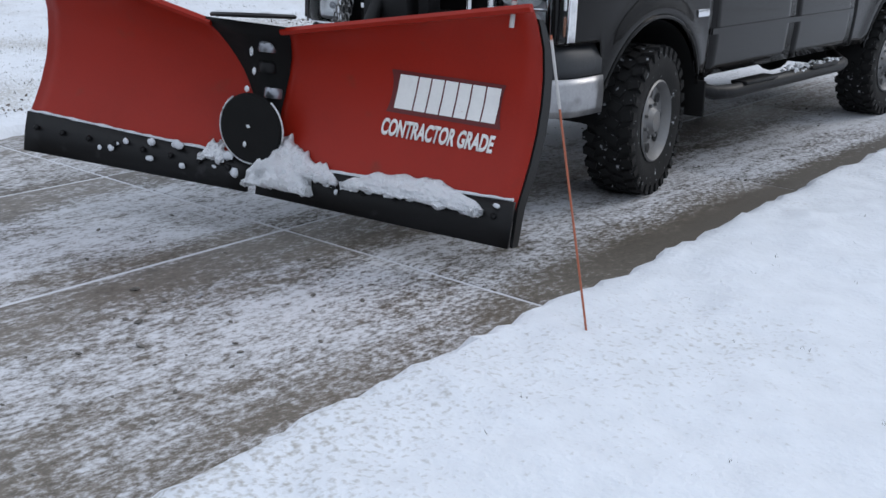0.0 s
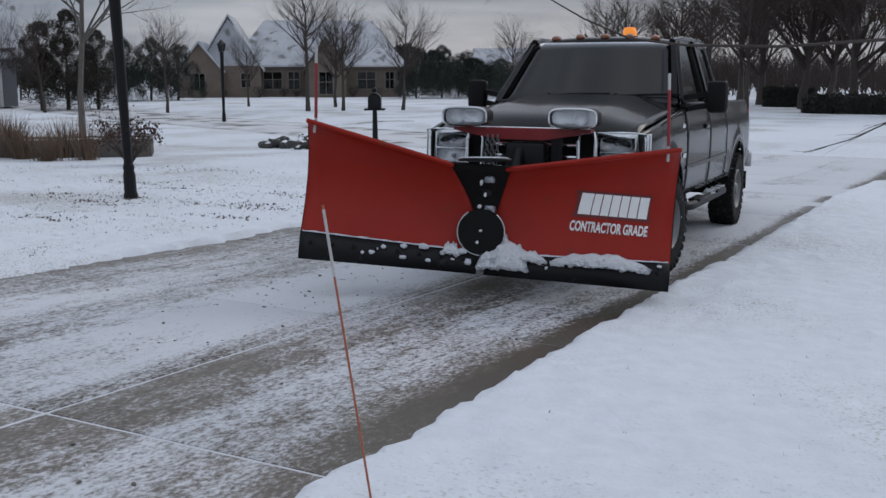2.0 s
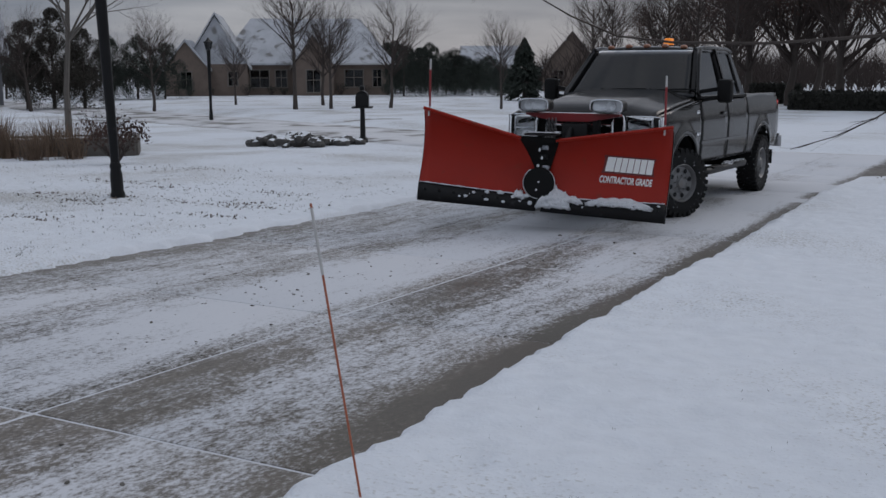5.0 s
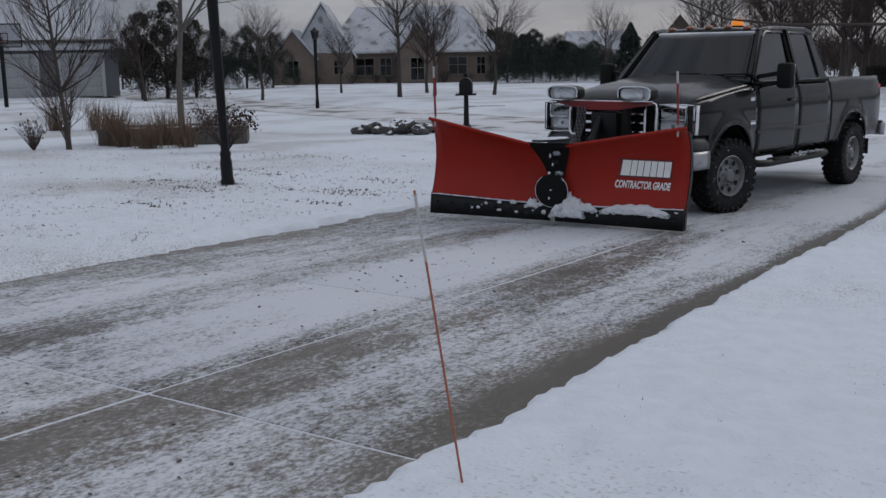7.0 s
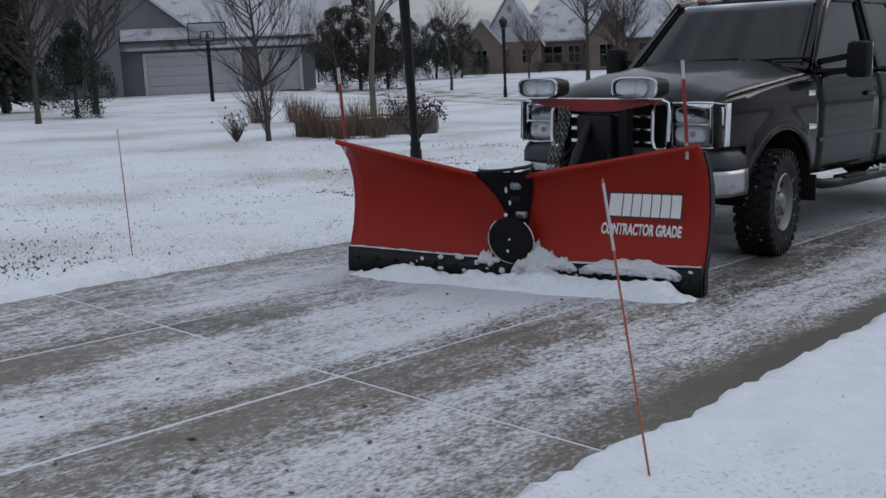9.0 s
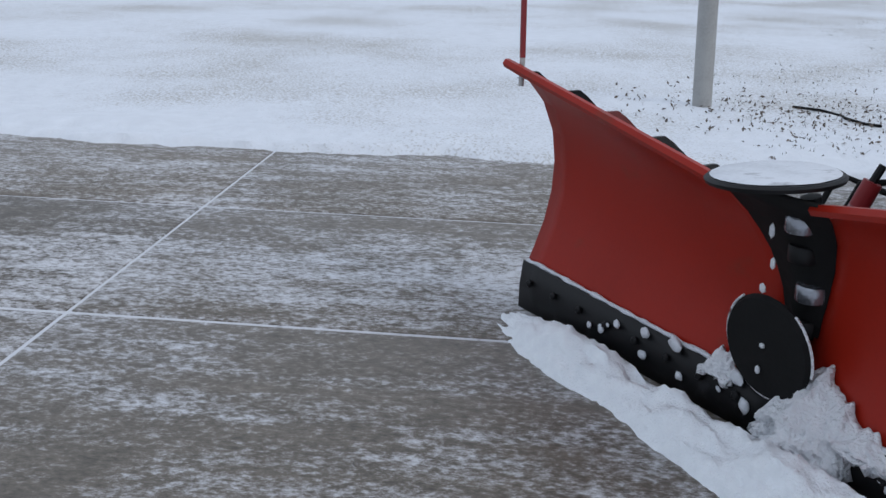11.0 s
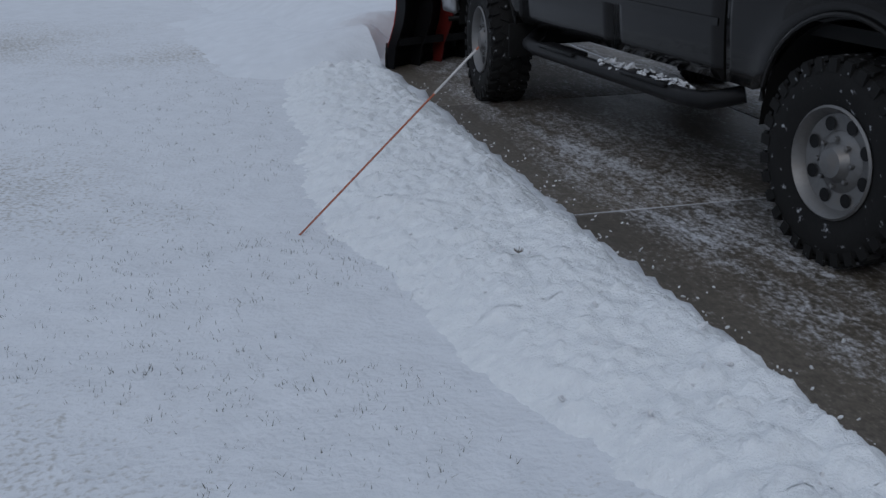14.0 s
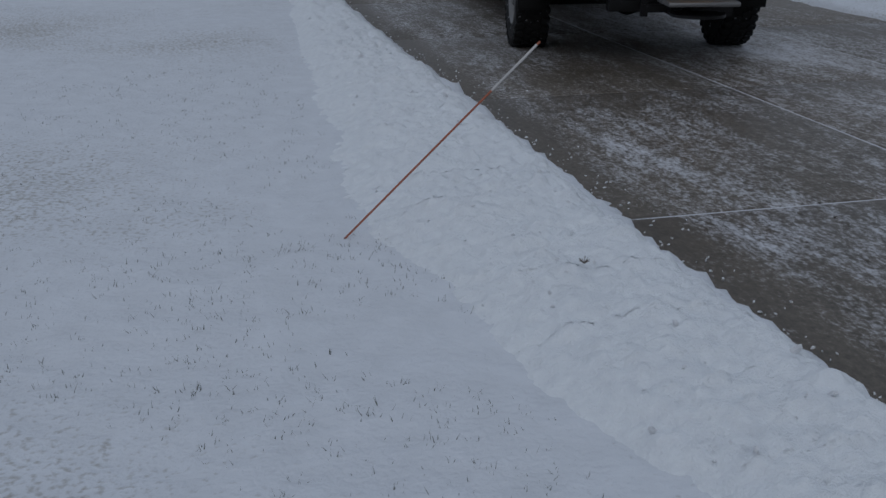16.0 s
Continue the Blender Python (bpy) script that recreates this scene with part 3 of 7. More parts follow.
def build_wheel(truck, x, y, side):
    wheel = empty("wheel")
    wheel.parent = truck
    wheel.location = (x, y, 0.43)
    bm = fresh()
    lathe(bm, [(0.235, -0.12), (0.30, -0.140), (0.37, -0.142), (0.405, -0.125), (0.418, -0.09), (0.420, 0.0), (0.418, 0.09), (0.405, 0.125), (0.37, 0.142), (0.30, 0.140), (0.235, 0.12), (0.235, -0.12)], 48)
    for k in range(30):
        for j, (w, off) in enumerate(((-0.105, 0.0), (-0.035, 0.5), (0.035, 0.0), (0.105, 0.5))):
            a = (k + off) * math.tau / 30
            turn = Matrix.Rotation(a, 4, "X") @ pose(0, 0, 0, 0, 0, (18 if j in (0, 3) else -24) * (1 if w > 0 else -1))
            c = Matrix.Rotation(a, 4, "X") @ Vector((w, 0, 0.424))
            box(bm, c, (0.058, 0.052, 0.020), 0, turn)
            if j in (0, 3):
                c2 = Matrix.Rotation(a, 4, "X") @ Vector((0.138 * (1 if w > 0 else -1), 0, 0.398))
                box(bm, c2, (0.016, 0.045, 0.055), 0, Matrix.Rotation(a, 4, "X"))
    part("tyre", bm, TYRE, wheel, "black mud tyre with packed snow in its lugs")
    bm = fresh()
    s = side
    lathe(bm, [(0.235, -0.11 * s), (0.225, -0.09 * s), (0.22, 0.11 * s), (0.238, 0.128 * s), (0.228, 0.136 * s), (0.212, 0.115 * s), (0.20, 0.085 * s), (0.13, 0.075 * s), (0.105, 0.095 * s), (0.085, 0.098 * s), (0.06, 0.13 * s), (0.0, 0.135 * s)], 40)
    # flat black discs stand in for the shade inside the rim's holes
    for k in range(8):
        a = k * math.tau / 8
        rim = [(0.087 * s, 0.163 * math.cos(a) + 0.030 * math.cos(b), 0.163 * math.sin(a) + 0.030 * math.sin(b)) for b in steps(0, math.tau, 14)[:-1]]
        bm.faces.new([bm.verts.new(p) for p in rim]).material_index = 1
        c = (0.10 * s, 0.098 * math.cos(a + 0.39), 0.098 * math.sin(a + 0.39))
        box(bm, c, (0.03, 0.018, 0.018), 0.003)
    part("rim", bm, (ALLOY, BLACK), wheel, "dull alloy rim with eight painted dark holes")
    return wheel


def build_truck():
    truck = tagged(empty("pickup_truck"), "dark grey extended-cab pickup with a red V-plow", "pickup truck")
    for s in (1, -1):
        side_panel("front_fender", -0.90, 0.615, s, truck, 40)
        side_panel("door", 0.625, 1.80, s, truck, 10)
        side_panel("rear_door", 1.81, 2.83, s, truck, 10)
        side_panel("bed_side", 2.86, 4.78, s, truck, 44)
        # flares and wheel wells
        for c in (0.0, REAR):
            bm = fresh()
            pts = [(s * (side_x(c, 0.95) + 0.012), c + ARCH * math.cos(a), 0.44 + ARCH * math.sin(a)) for a in steps(0.18, math.pi - 0.18, 22)]
            tube(bm, [(s * (side_x(p[1], p[2]) - 0.002), p[1], p[2]) for p in pts], 0.013, 8)
            part("wheel_arch", bm, PAINT, truck)
            bm = fresh()
            grid(bm, steps(0, math.pi, 18), (0.55, 0.985), lambda a, x: (s * x, c + (ARCH + 0.0) * math.cos(a), 0.42 + (ARCH + 0.0) * math.sin(a)))
            part("wheel_well", bm, RUBBER, truck)
            bm = fresh()
            box(bm, (s * 0.93, c + 0.53, 0.50), (0.24, 0.02, 0.22), 0.005)
            part("mud_flap", bm, RUBBER, truck)
        # door pieces
        bm = fresh()
        box(bm, (s * (side_x(1.55, 1.2) + 0.012), 1.60, 1.20), (0.03, 0.17, 0.045), 0.01)
        part("door_handle", bm, PAINT, truck)
        bm = fresh()
        beam(bm, (s * 1.012, 0.63, 0.84), (s * 1.012, 2.80, 0.84), 0.012, 0.035)
        part("side_moulding", bm, PAINT, truck)
        for y, z, w in ((0.50, 1.235, 0.11), (0.50, 0.96, 0.13)):
            bm = fresh()
            box(bm, (s * (side_x(y, z) + 0.006), y, z), (0.010, w, 0.045), 0.003)
            part("badge", bm, CHROME, truck, "small chrome badge")
        # towing mirror
        mirror = empty("mirror")
        mirror.parent = truck
        bm = fresh()
        box(bm, (s * 1.23, 0.86, 1.50), (0.19, 0.15, 0.30), 0.045)
        part("mirror_shell", bm, RUBBER, mirror)
        bm = fresh()
        for z in (1.42, 1.53):
            beam(bm, (s * 0.88, 0.80, z - 0.05), (s * 1.16, 0.87, z), 0.05, 0.05)
        part("mirror_arm", bm, RUBBER, mirror)
        bm = fresh()
        box(bm, (s * 1.23, 0.94, 1.50), (0.155, 0.008, 0.26), 0.002)
        part("mirror_glass", bm, CHROME, mirror)
        # headlight
        light = empty("headlight")
        light.parent = truck
        bm = fresh()
        face = lambda x: -0.925 + 0.66 * max(0, x - 0.78) ** 1.5
        grid(bm, steps(0.585, 1.0, 10), steps(0.885, 1.205, 6), lambda x, z: (s * x, face(x) + 0.058 + 0.05 * (z - 0.9), z))
        solid(part("housing", bm, BOWL, light), 0.03)
        for z, w in ((1.12, 0.27), (0.975, 0.27)):
            bm = fresh()
            rings = []
            for k, d in ((1.0, 0.0), (0.82, 0.03), (0.45, 0.055), (0.12, 0.062)):
                rings.append([(s * 0.735 + k * w / 2 * math.copysign(abs(math.cos(q)) ** 0.6, math.cos(q)), -0.905 + d, z + k * 0.062 * math.copysign(abs(math.sin(q)) ** 0.6, math.sin(q))) for q in steps(0, math.tau, 20)[:-1]])
            ring_loft(bm, rings, caps=False)
            part("reflector", bm, BOWL, light, "bright reflector bowl")
            bm = fresh()
            bmesh.ops.create_icosphere(bm, subdivisions=2, radius=0.022, matrix=Matrix.Translation((s * 0.735, -0.875, z)))
            part("bulb", bm, LENS, light)
        bm = fresh()
        box(bm, (s * 0.735, -0.905, 1.048), (0.31, 0.03, 0.016), 0.005)
        box(bm, (s * 0.895, -0.885, 1.045), (0.016, 0.03, 0.28), 0.005)
        part("divider", bm, CHROME, light)
        bm = fresh()
        box(bm, (s * 0.94, -0.83, 0.965), (0.055, 0.03, 0.11), 0.012)
        part("turn_signal", bm, CAB_LAMP, light, "amber corner lens")
        bm = fresh()
        box(bm, (s * 0.94, -0.83, 1.11), (0.055, 0.03, 0.14), 0.012)
        part("corner_reflector", bm, BOWL, light)
        bm = fresh()
        grid(bm, steps(0.585, 1.0, 12), steps(0.88, 1.21, 6), lambda x, z: (s * x, face(x) + 0.05 * (z - 0.9) - 0.012, z))
        solid(part("lens", bm, CLEAR, light, "clear headlight cover"), 0.004)
        bm = fresh()
        pts = [(s * x, face(x) - 0.006 + 0.05 * (z - 0.9), z) for x, z in ((0.585, 0.88), (0.80, 0.875), (0.92, 0.878), (1.0, 0.89), (1.005, 1.20), (0.90, 1.212), (0.78, 1.215), (0.585, 1.21), (0.585, 0.88))]
        tube(bm, pts, 0.009, 6)
        part("bezel", bm, CHROME, light)
        # tail light
        bm = fresh()
        box(bm, (s * 0.905, 4.765, 1.12), (0.11, 0.09, 0.40), 0.02)
        tail = part("tail_light", bm, RED_LENS, truck)
        bm = fresh()
        box(bm, (s * 0.907, 4.770, 0.985), (0.112, 0.092, 0.09), 0.015)
        part("reversing_lens", bm, LENS, tail)
        # step bar
        bm = fresh()
        pts = [(s * 0.86, 0.62, 0.50), (s * 1.0, 0.74, 0.455), (s * 1.03, 0.9, 0.45), (s * 1.03, 2.6, 0.45), (s * 1.0, 2.74, 0.455), (s * 0.86, 2.85, 0.50)]
        tube(bm, pts, 0.045, 10)
        box(bm, (s * 1.02, 1.25, 0.49), (0.12, 0.45, 0.025), 0.01)
        box(bm, (s * 1.02, 2.25, 0.49), (0.12, 0.45, 0.025), 0.01)
        board = part("step_bar", bm, BLACK, truck)
        bm = fresh()
        rnd = random.Random(8)
        for k in range(110):
            y = rnd.uniform(1.7, 2.6)
            bmesh.ops.create_icosphere(bm, subdivisions=2, radius=1, matrix=Matrix.Translation((s * rnd.uniform(0.97, 1.06), y, 0.50 + rnd.uniform(-0.02, 0.015))) @ pose(0, 0, 0, rnd.uniform(-15, 15), rnd.uniform(-15, 15), rnd.uniform(0, 90)) @ Matrix.Diagonal((rnd.uniform(.006, .016), rnd.uniform(.008, .026), rnd.uniform(.005, .009), 1)))
        for v in bm.verts:
            v.co += Vector((0, 0.4, 1)) * 0.012 * noise.noise(v.co * 45)
        part("snow", bm, SNOW_CLUMP, board, "crusted snow on the step")
    # bonnet, cab and bed
    bm = fresh()
    grid(bm, steps(-0.90, 0.60, 18), steps(-0.93, 0.93, 26), lambda y, x: (x * (1 - 0.09 * max(0, -0.35 - y)), y, hood_z(x, y)))
    solid(part("bonnet", bm, PAINT, truck, "dark bonnet dusted with salt"), 0.03)
    bm = fresh()
    grid(bm, steps(0.58, 0.74, 3), steps(-0.90, 0.90, 12), lambda y, x: (x, y, 1.44 + 0.05 * (1 - x * x)))
    solid(part("cowl", bm, PLASTIC, truck), 0.03)
    bm = fresh()
    grid(bm, steps(1.16, 2.66, 14), steps(-0.74, 0.74, 18), lambda y, x: (x, y, 2.095 - 0.055 * abs(x / 0.74) ** 3 - 0.05 * max(0, (1.36 - y) / 0.2) ** 2 - 0.05 * max(0, (y - 2.45) / 0.21) ** 2))
    solid(part("roof", bm, PAINT, truck), 0.05)
    for s in (1, -1):
        bm = fresh()
        beam(bm, (s * 0.885, 0.60, BELT), (s * 0.715, 1.19, 2.035), 0.05, 0.05)
        part("windscreen_pillar", bm, PAINT, truck)
        bm = fresh()
        beam(bm, (s * 0.955, 1.80, BELT - 0.02), (s * 0.745, 1.82, 2.04), 0.05, 0.10)
        part("door_pillar", bm, PAINT, truck)
        bm = fresh()
        ring_loft(bm, [[(s * 0.955, 2.50, BELT - 0.02), (s * 0.955, 2.83, BELT - 0.02), (s * 0.90, 2.83, BELT - 0.02), (s * 0.90, 2.50, BELT - 0.02)],
                       [(s * 0.745, 2.42, 2.035), (s * 0.745, 2.66, 2.035), (s * 0.69, 2.66, 2.035), (s * 0.69, 2.42, 2.035)]])
        part("rear_pillar", bm, PAINT, truck)
        bm = fresh()
        tube(bm, [(s * 0.715, 1.15, 2.03), (s * 0.745, 1.4, 2.06), (s * 0.745, 2.45, 2.06), (s * 0.74, 2.66, 2.03)], 0.035, 8)
        part("roof_rail", bm, PAINT, truck)
        bm = fresh()
        beam(bm, (s * 0.958, 0.62, BELT - 0.005), (s * 0.958, 2.8, BELT - 0.005), 0.05, 0.03)
        part("window_seal", bm, RUBBER, truck)
        bm = fresh()
        bm.faces.new([bm.verts.new(p) for p in ((s * 0.935, 0.60, BELT), (s * 0.935, 1.80, BELT), (s * 0.745, 1.80, 2.04), (s * 0.745, 1.15, 2.04))])
        pane_flat(solid(part("side_window", bm, SIDE_GLASS, truck), 0.006))
        bm = fresh()
        bm.faces.new([bm.verts.new(p) for p in ((s * 0.935, 1.82, BELT), (s * 0.935, 2.56, BELT), (s * 0.745, 2.48, 2.04), (s * 0.745, 1.82, 2.04))])
        for loop in (((0.945, 0.63, BELT + 0.005), (0.945, 1.79, BELT + 0.005), (0.757, 1.79, 2.02), (0.757, 1.21, 2.02)), ((0.945, 1.84, BELT + 0.005), (0.945, 2.55, BELT + 0.005), (0.757, 2.46, 2.02), (0.757, 1.84, 2.02))):
            frame_bm = fresh()
            pts = [Vector((s * x, y, z)) for x, y, z in loop]
            ring = []
            for i, p in enumerate(pts):
                a, b = pts[i - 1], pts[(i + 1) % 4]
                ring += [p.lerp(a, 0.10), p.lerp(p.lerp((a + b) / 2, 0.1), 0.6), p.lerp(b, 0.10)]
            tube(frame_bm, ring + ring[:2], 0.022, 6)
            part("window_frame", frame_bm, PAINT, truck)
        pane_flat(solid(part("rear_side_window", bm, SIDE_GLASS, truck), 0.006))
    bm = fresh()
    grid(bm, steps(0, 1, 8), steps(-1, 1, 14), lambda v, x: (x * (0.87 - 0.16 * v), 0.60 + 0.58 * v - 0.06 * (1 - x * x), 1.43 + 0.60 * v))
    solid(part("windscreen", bm, GLASS, truck, "dark tinted windscreen"), 0.006)
    bm = fresh()
    grid(bm, (0, 1), (-1, 1), lambda v, x: (x * (0.88 - 0.17 * v), 2.80 - 0.14 * v, BELT + 0.60 * v))
    pane_flat(solid(part("rear_window", bm, GLASS, truck), 0.006))
    bm = fresh()
    grid(bm, (0, 1), (-1, 1), lambda v, x: (x * 0.95, 2.83, 0.7 + 0.73 * v))
    solid(part("cab_back", bm, PAINT, truck), 0.03)
    for x in (-0.38, 0.30):
        bm = fresh()
        tube(bm, [(x, 0.58, 1.50), (x + 0.30, 0.62, 1.515), (x + 0.62, 0.64, 1.52)], 0.012, 6)
        beam(bm, (x, 0.54, 1.48), (x + 0.02, 0.60, 1.51), 0.03, 0.03)
        part("wiper", bm, RUBBER, truck)
    for x in (-0.40, 0.40):
        seat = empty("seat")
        seat.parent = truck
        bm = fresh()
        box(bm, (x, 1.75, 1.15), (0.5, 0.16, 0.75), 0.05)
        box(bm, (x, 1.74, 1.62), (0.26, 0.10, 0.18), 0.04)
        part("backrest", bm, SEAT, seat)
    bm = fresh()
    box(bm, (0, 1.0, 1.22), (1.6, 0.45, 0.20), 0.05)
    part("dashboard", bm, SEAT, truck)
    bm = fresh()
    lathe_pts = [(0.36 + 0.19 * math.cos(a), 1.22 + 0.05 * math.sin(a), 1.42 + 0.17 * math.sin(a)) for a in steps(0, math.tau, 20)]
    tube(bm, lathe_pts, 0.015, 6)
    part("steering_wheel", bm, RUBBER, truck)
    bm = fresh()
    box(bm, (0, 1.7, 0.66), (1.84, 2.2, 0.10), 0.02)
    box(bm, (0, 1.9, 0.50), (0.9, 5.2, 0.16), 0.03)
    box(bm, (0, -0.35, 0.75), (1.1, 0.9, 0.5), 0.03)
    part("chassis", bm, RUBBER, truck)
    bm = fresh()
    tube(bm, [(-0.85, 0, 0.43), (0.85, 0, 0.43)], 0.06, 10)
    part("front_axle", bm, RUBBER, truck)
    bm = fresh()
    tube(bm, [(-0.85, REAR, 0.43), (0.85, REAR, 0.43)], 0.07, 10)
    bmesh.ops.create_icosphere(bm, subdivisions=2, radius=0.17, matrix=Matrix.Translation((0, REAR, 0.43)))
    part("rear_axle", bm, RUBBER, truck)
    bm = fresh()
    box(bm, (0, 3.8, 0.88), (1.88, 1.9, 0.06))
    box(bm, (0, 2.90, 1.12), (1.88, 0.05, 0.5))
    part("bed_floor", bm, RUBBER, truck)
    bm = fresh()
    grid(bm, steps(0, 1, 4), steps(-0.90, 0.90, 10), lambda v, x: (x, 4.77 + 0.02 * v, 0.80 + 0.60 * v))
    gate = solid(part("tailgate", bm, PAINT, truck), 0.05)
    bm = fresh()
    box(bm, (0, 4.815, 1.26), (0.24, 0.02, 0.09), 0.008)
    part("latch", bm, BLACK, gate)
    bm = fresh()
    box(bm, (0.62, 4.808, 1.16), (0.30, 0.008, 0.075), 0.003)
    part("plate", bm, CHROME, gate, "chrome model plate")
    bm = fresh()
    for k in range(5):
        box(bm, (0.62 - 0.105 + k * 0.052, 4.815, 1.16), (0.032, 0.006, 0.048), 0.002)
    part("bar", bm, BLACK, gate)
    bm = fresh()
    for s in (1, -1):
        tube(bm, [(s * 0.86, 2.95, 1.40), (s * 0.74, 2.93, 1.80), (s * 0.60, 2.92, 1.93)], 0.03, 8)
    tube(bm, [(-0.60, 2.92, 1.93), (0.60, 2.92, 1.93)], 0.03, 8)
    part("headache_rack", bm, BLACK, truck, "black tubular rack behind the cab")
    # roof lights
    for x in (-0.52, -0.26, 0.0, 0.26, 0.52):
        bm = fresh()
        bmesh.ops.create_icosphere(bm, subdivisions=2, radius=1, matrix=Matrix.Translation((x, 1.28, 2.09 - 0.05 * abs(x / 0.74) ** 3)) @ Matrix.Diagonal((0.05, 0.075, 0.034, 1)))
        part("clearance_lamp", bm, CAB_LAMP, truck, "dull amber roof marker")
    beacon = empty("beacon")
    beacon.parent = truck
    bm = fresh()
    lathe(bm, [(0.0, 0.0), (0.085, 0.0), (0.085, 0.03), (0.0, 0.035)], 20, "z")
    part("beacon_base", bm, RUBBER, beacon).location = (0.11, 1.84, 2.09)
    bm = fresh()
    lathe(bm, [(0.075, 0.0), (0.07, 0.06), (0.055, 0.085), (0.0, 0.09)], 20, "z")
    part("beacon_dome", bm, AMBER, beacon, "amber warning dome").location = (0.11, 1.84, 2.125)
    # front end
    grille = empty("grille")
    grille.parent = truck
    for side in (1, -1):
        bm = fresh()
        loop = [(side * x, -0.965 + 0.06 * (z - 0.84), z) for x, z in ((0.455, 0.86), (0.43, 0.92), (0.425, 1.14), (0.445, 1.205), (0.50, 1.225), (0.555, 1.205), (0.575, 1.14), (0.57, 0.92), (0.545, 0.86), (0.50, 0.845), (0.455, 0.86), (0.43, 0.92))]
        tube(bm, loop, 0.019, 10)
        part("upright", bm, CHROME, grille, "looped chrome end of the grille")
    bm = fresh()
    ring_loft(bm, [[(x, -0.965, 1.195), (x, -0.94, 1.245), (x, -0.90, 1.245), (x, -0.90, 1.195)] for x in (-0.52, -0.2, 0.2, 0.52)])
    part("surround", bm, CHROME, grille)
    for z in (0.90, 1.00, 1.10):
        bm = fresh()
        box(bm, (0, -0.955 + 0.06 * (z - 0.84), z), (0.86, 0.05, 0.036), 0.014)
        part("bar", bm, CHROME, grille)
    bm = fresh()
    box(bm, (0, -0.90, 1.02), (1.14, 0.03, 0.40))
    part("mesh_backing", bm, RUBBER, grille)
    bm = fresh()
    def wrap(u, out=0.0):
        a = abs(u)
        if a < 0.70:
            return u / 0.70 * 0.88, -1.04 + 0.10 * (a / 0.70) ** 3 - out
        k = (a - 0.70) / 0.30
        return math.copysign(0.88 + 0.125 * math.sin(min(1, k * 1.6) * 1.57) + out, u), -0.94 + 0.40 * k ** 1.4
    grid(bm, steps(-1.0, 1.0, 48), steps(0.50, 0.70, 5), lambda u, z: (*wrap(u, 0.02 - 0.9 * (z - 0.60) ** 2), z))
    bumper = solid(part("front_bumper", bm, SALTED, truck, "chrome front bumper filmed with salt"), 0.04)
    bm = fresh()
    grid(bm, steps(-1.0, 1.0, 48), steps(0.705, 0.868, 4), lambda u, z: (*wrap(u, -0.05 * max(0, z - 0.80) / 0.06), z))
    solid(part("bumper_cover", bm, PLASTIC, bumper), 0.04)
    bm = fresh()
    grid(bm, steps(-0.98, 0.98, 20), steps(0.56, 0.74, 4), lambda x, z: (x, 5.02 - 0.18 * max(0, abs(x) - 0.62) ** 1.5 * 2 - 0.05 * abs(z - 0.65), z))
    rear = solid(part("rear_bumper", bm, SALTED, truck), 0.05, 1)
    bm = fresh()
    box(bm, (0, 4.93, 0.755), (1.9, 0.20, 0.03), 0.01)
    part("bumper_step", bm, RUBBER, rear)
    bm = fresh()
    box(bm, (0, 4.9, 0.46), (0.9, 0.10, 0.10), 0.01)
    box(bm, (0, 5.05, 0.46), (0.10, 0.3, 0.09), 0.01)
    part("tow_hitch", bm, BLACK, truck)
    bm = fresh()
    box(bm, (0.3, 5.05, 0.66), (0.31, 0.012, 0.15), 0.004)
    part("number_plate", bm, WHITE, rear)
    # salt spreader on the hitch
    spreader = empty("salt_spreader")
    spreader.parent = truck
    bm = fresh()
    rings = []
    for z, r in ((0.62, 0.10), (0.72, 0.16), (1.0, 0.36), (1.06, 0.40), (1.30, 0.42), (1.34, 0.43)):
        rings.append([(-0.10 + r * math.copysign(abs(math.cos(a)) ** 0.6, math.cos(a)), 5.38 + 0.8 * r * math.copysign(abs(math.sin(a)) ** 0.6, math.sin(a)), z) for a in steps(0, math.tau, 28)[:-1]])
    ring_loft(bm, rings)
    part("hopper", bm, HOPPER, spreader, "yellow plastic hopper")
    bm = fresh()
    box(bm, (-0.10, 5.38, 1.37), (0.80, 0.68, 0.07), 0.025)
    part("lid", bm, BLACK, spreader)
    bm = fresh()
    for x in (-0.42, 0.22):
        beam(bm, (x, 5.12, 0.40), (x, 5.12, 1.1), 0.05, 0.05)
    beam(bm, (-0.45, 5.12, 0.46), (0.25, 5.12, 0.46), 0.06, 0.06)
    beam(bm, (-0.10, 5.1, 0.48), (-0.10, 5.4, 0.50), 0.08, 0.05)
    part("frame", bm, BLACK, spreader)
    bm = fresh()
    box(bm, (-0.10, 5.42, 0.54), (0.52, 0.34, 0.035), 0.012)
    part("guard", bm, ALLOY, spreader)
    bm = fresh()
    lathe(bm, [(0.0, 0.0), (0.2, 0.0), (0.2, 0.02), (0.0, 0.03)], 24, "z")
    part("spinner", bm, BLACK, spreader).location = (-0.10, 5.42, 0.44)
    # plow lights on their bar, fixed to the truck
    for s in (1, -1):
        lamp = empty("plow_light")
        lamp.parent = truck
        def oval(cx, w, h, y, n=28, e=0.55):
            return [(s * cx + w / 2 * math.copysign(abs(math.cos(q)) ** e, math.cos(q)), y, 1.335 + h / 2 * math.copysign(abs(math.sin(q)) ** e, math.sin(q))) for q in steps(0, math.tau, n)[:-1]]
        bm = fresh()
        ring_loft(bm, [oval(0.47, w, h, y) for w, h, y in ((0.02, 0.01, -1.055), (0.30, 0.10, -1.06), (0.38, 0.145, -1.09), (0.405, 0.165, -1.16), (0.405, 0.165, -1.258))], caps=False)
        part("housing", bm, BLACK, lamp)
        bm = fresh()
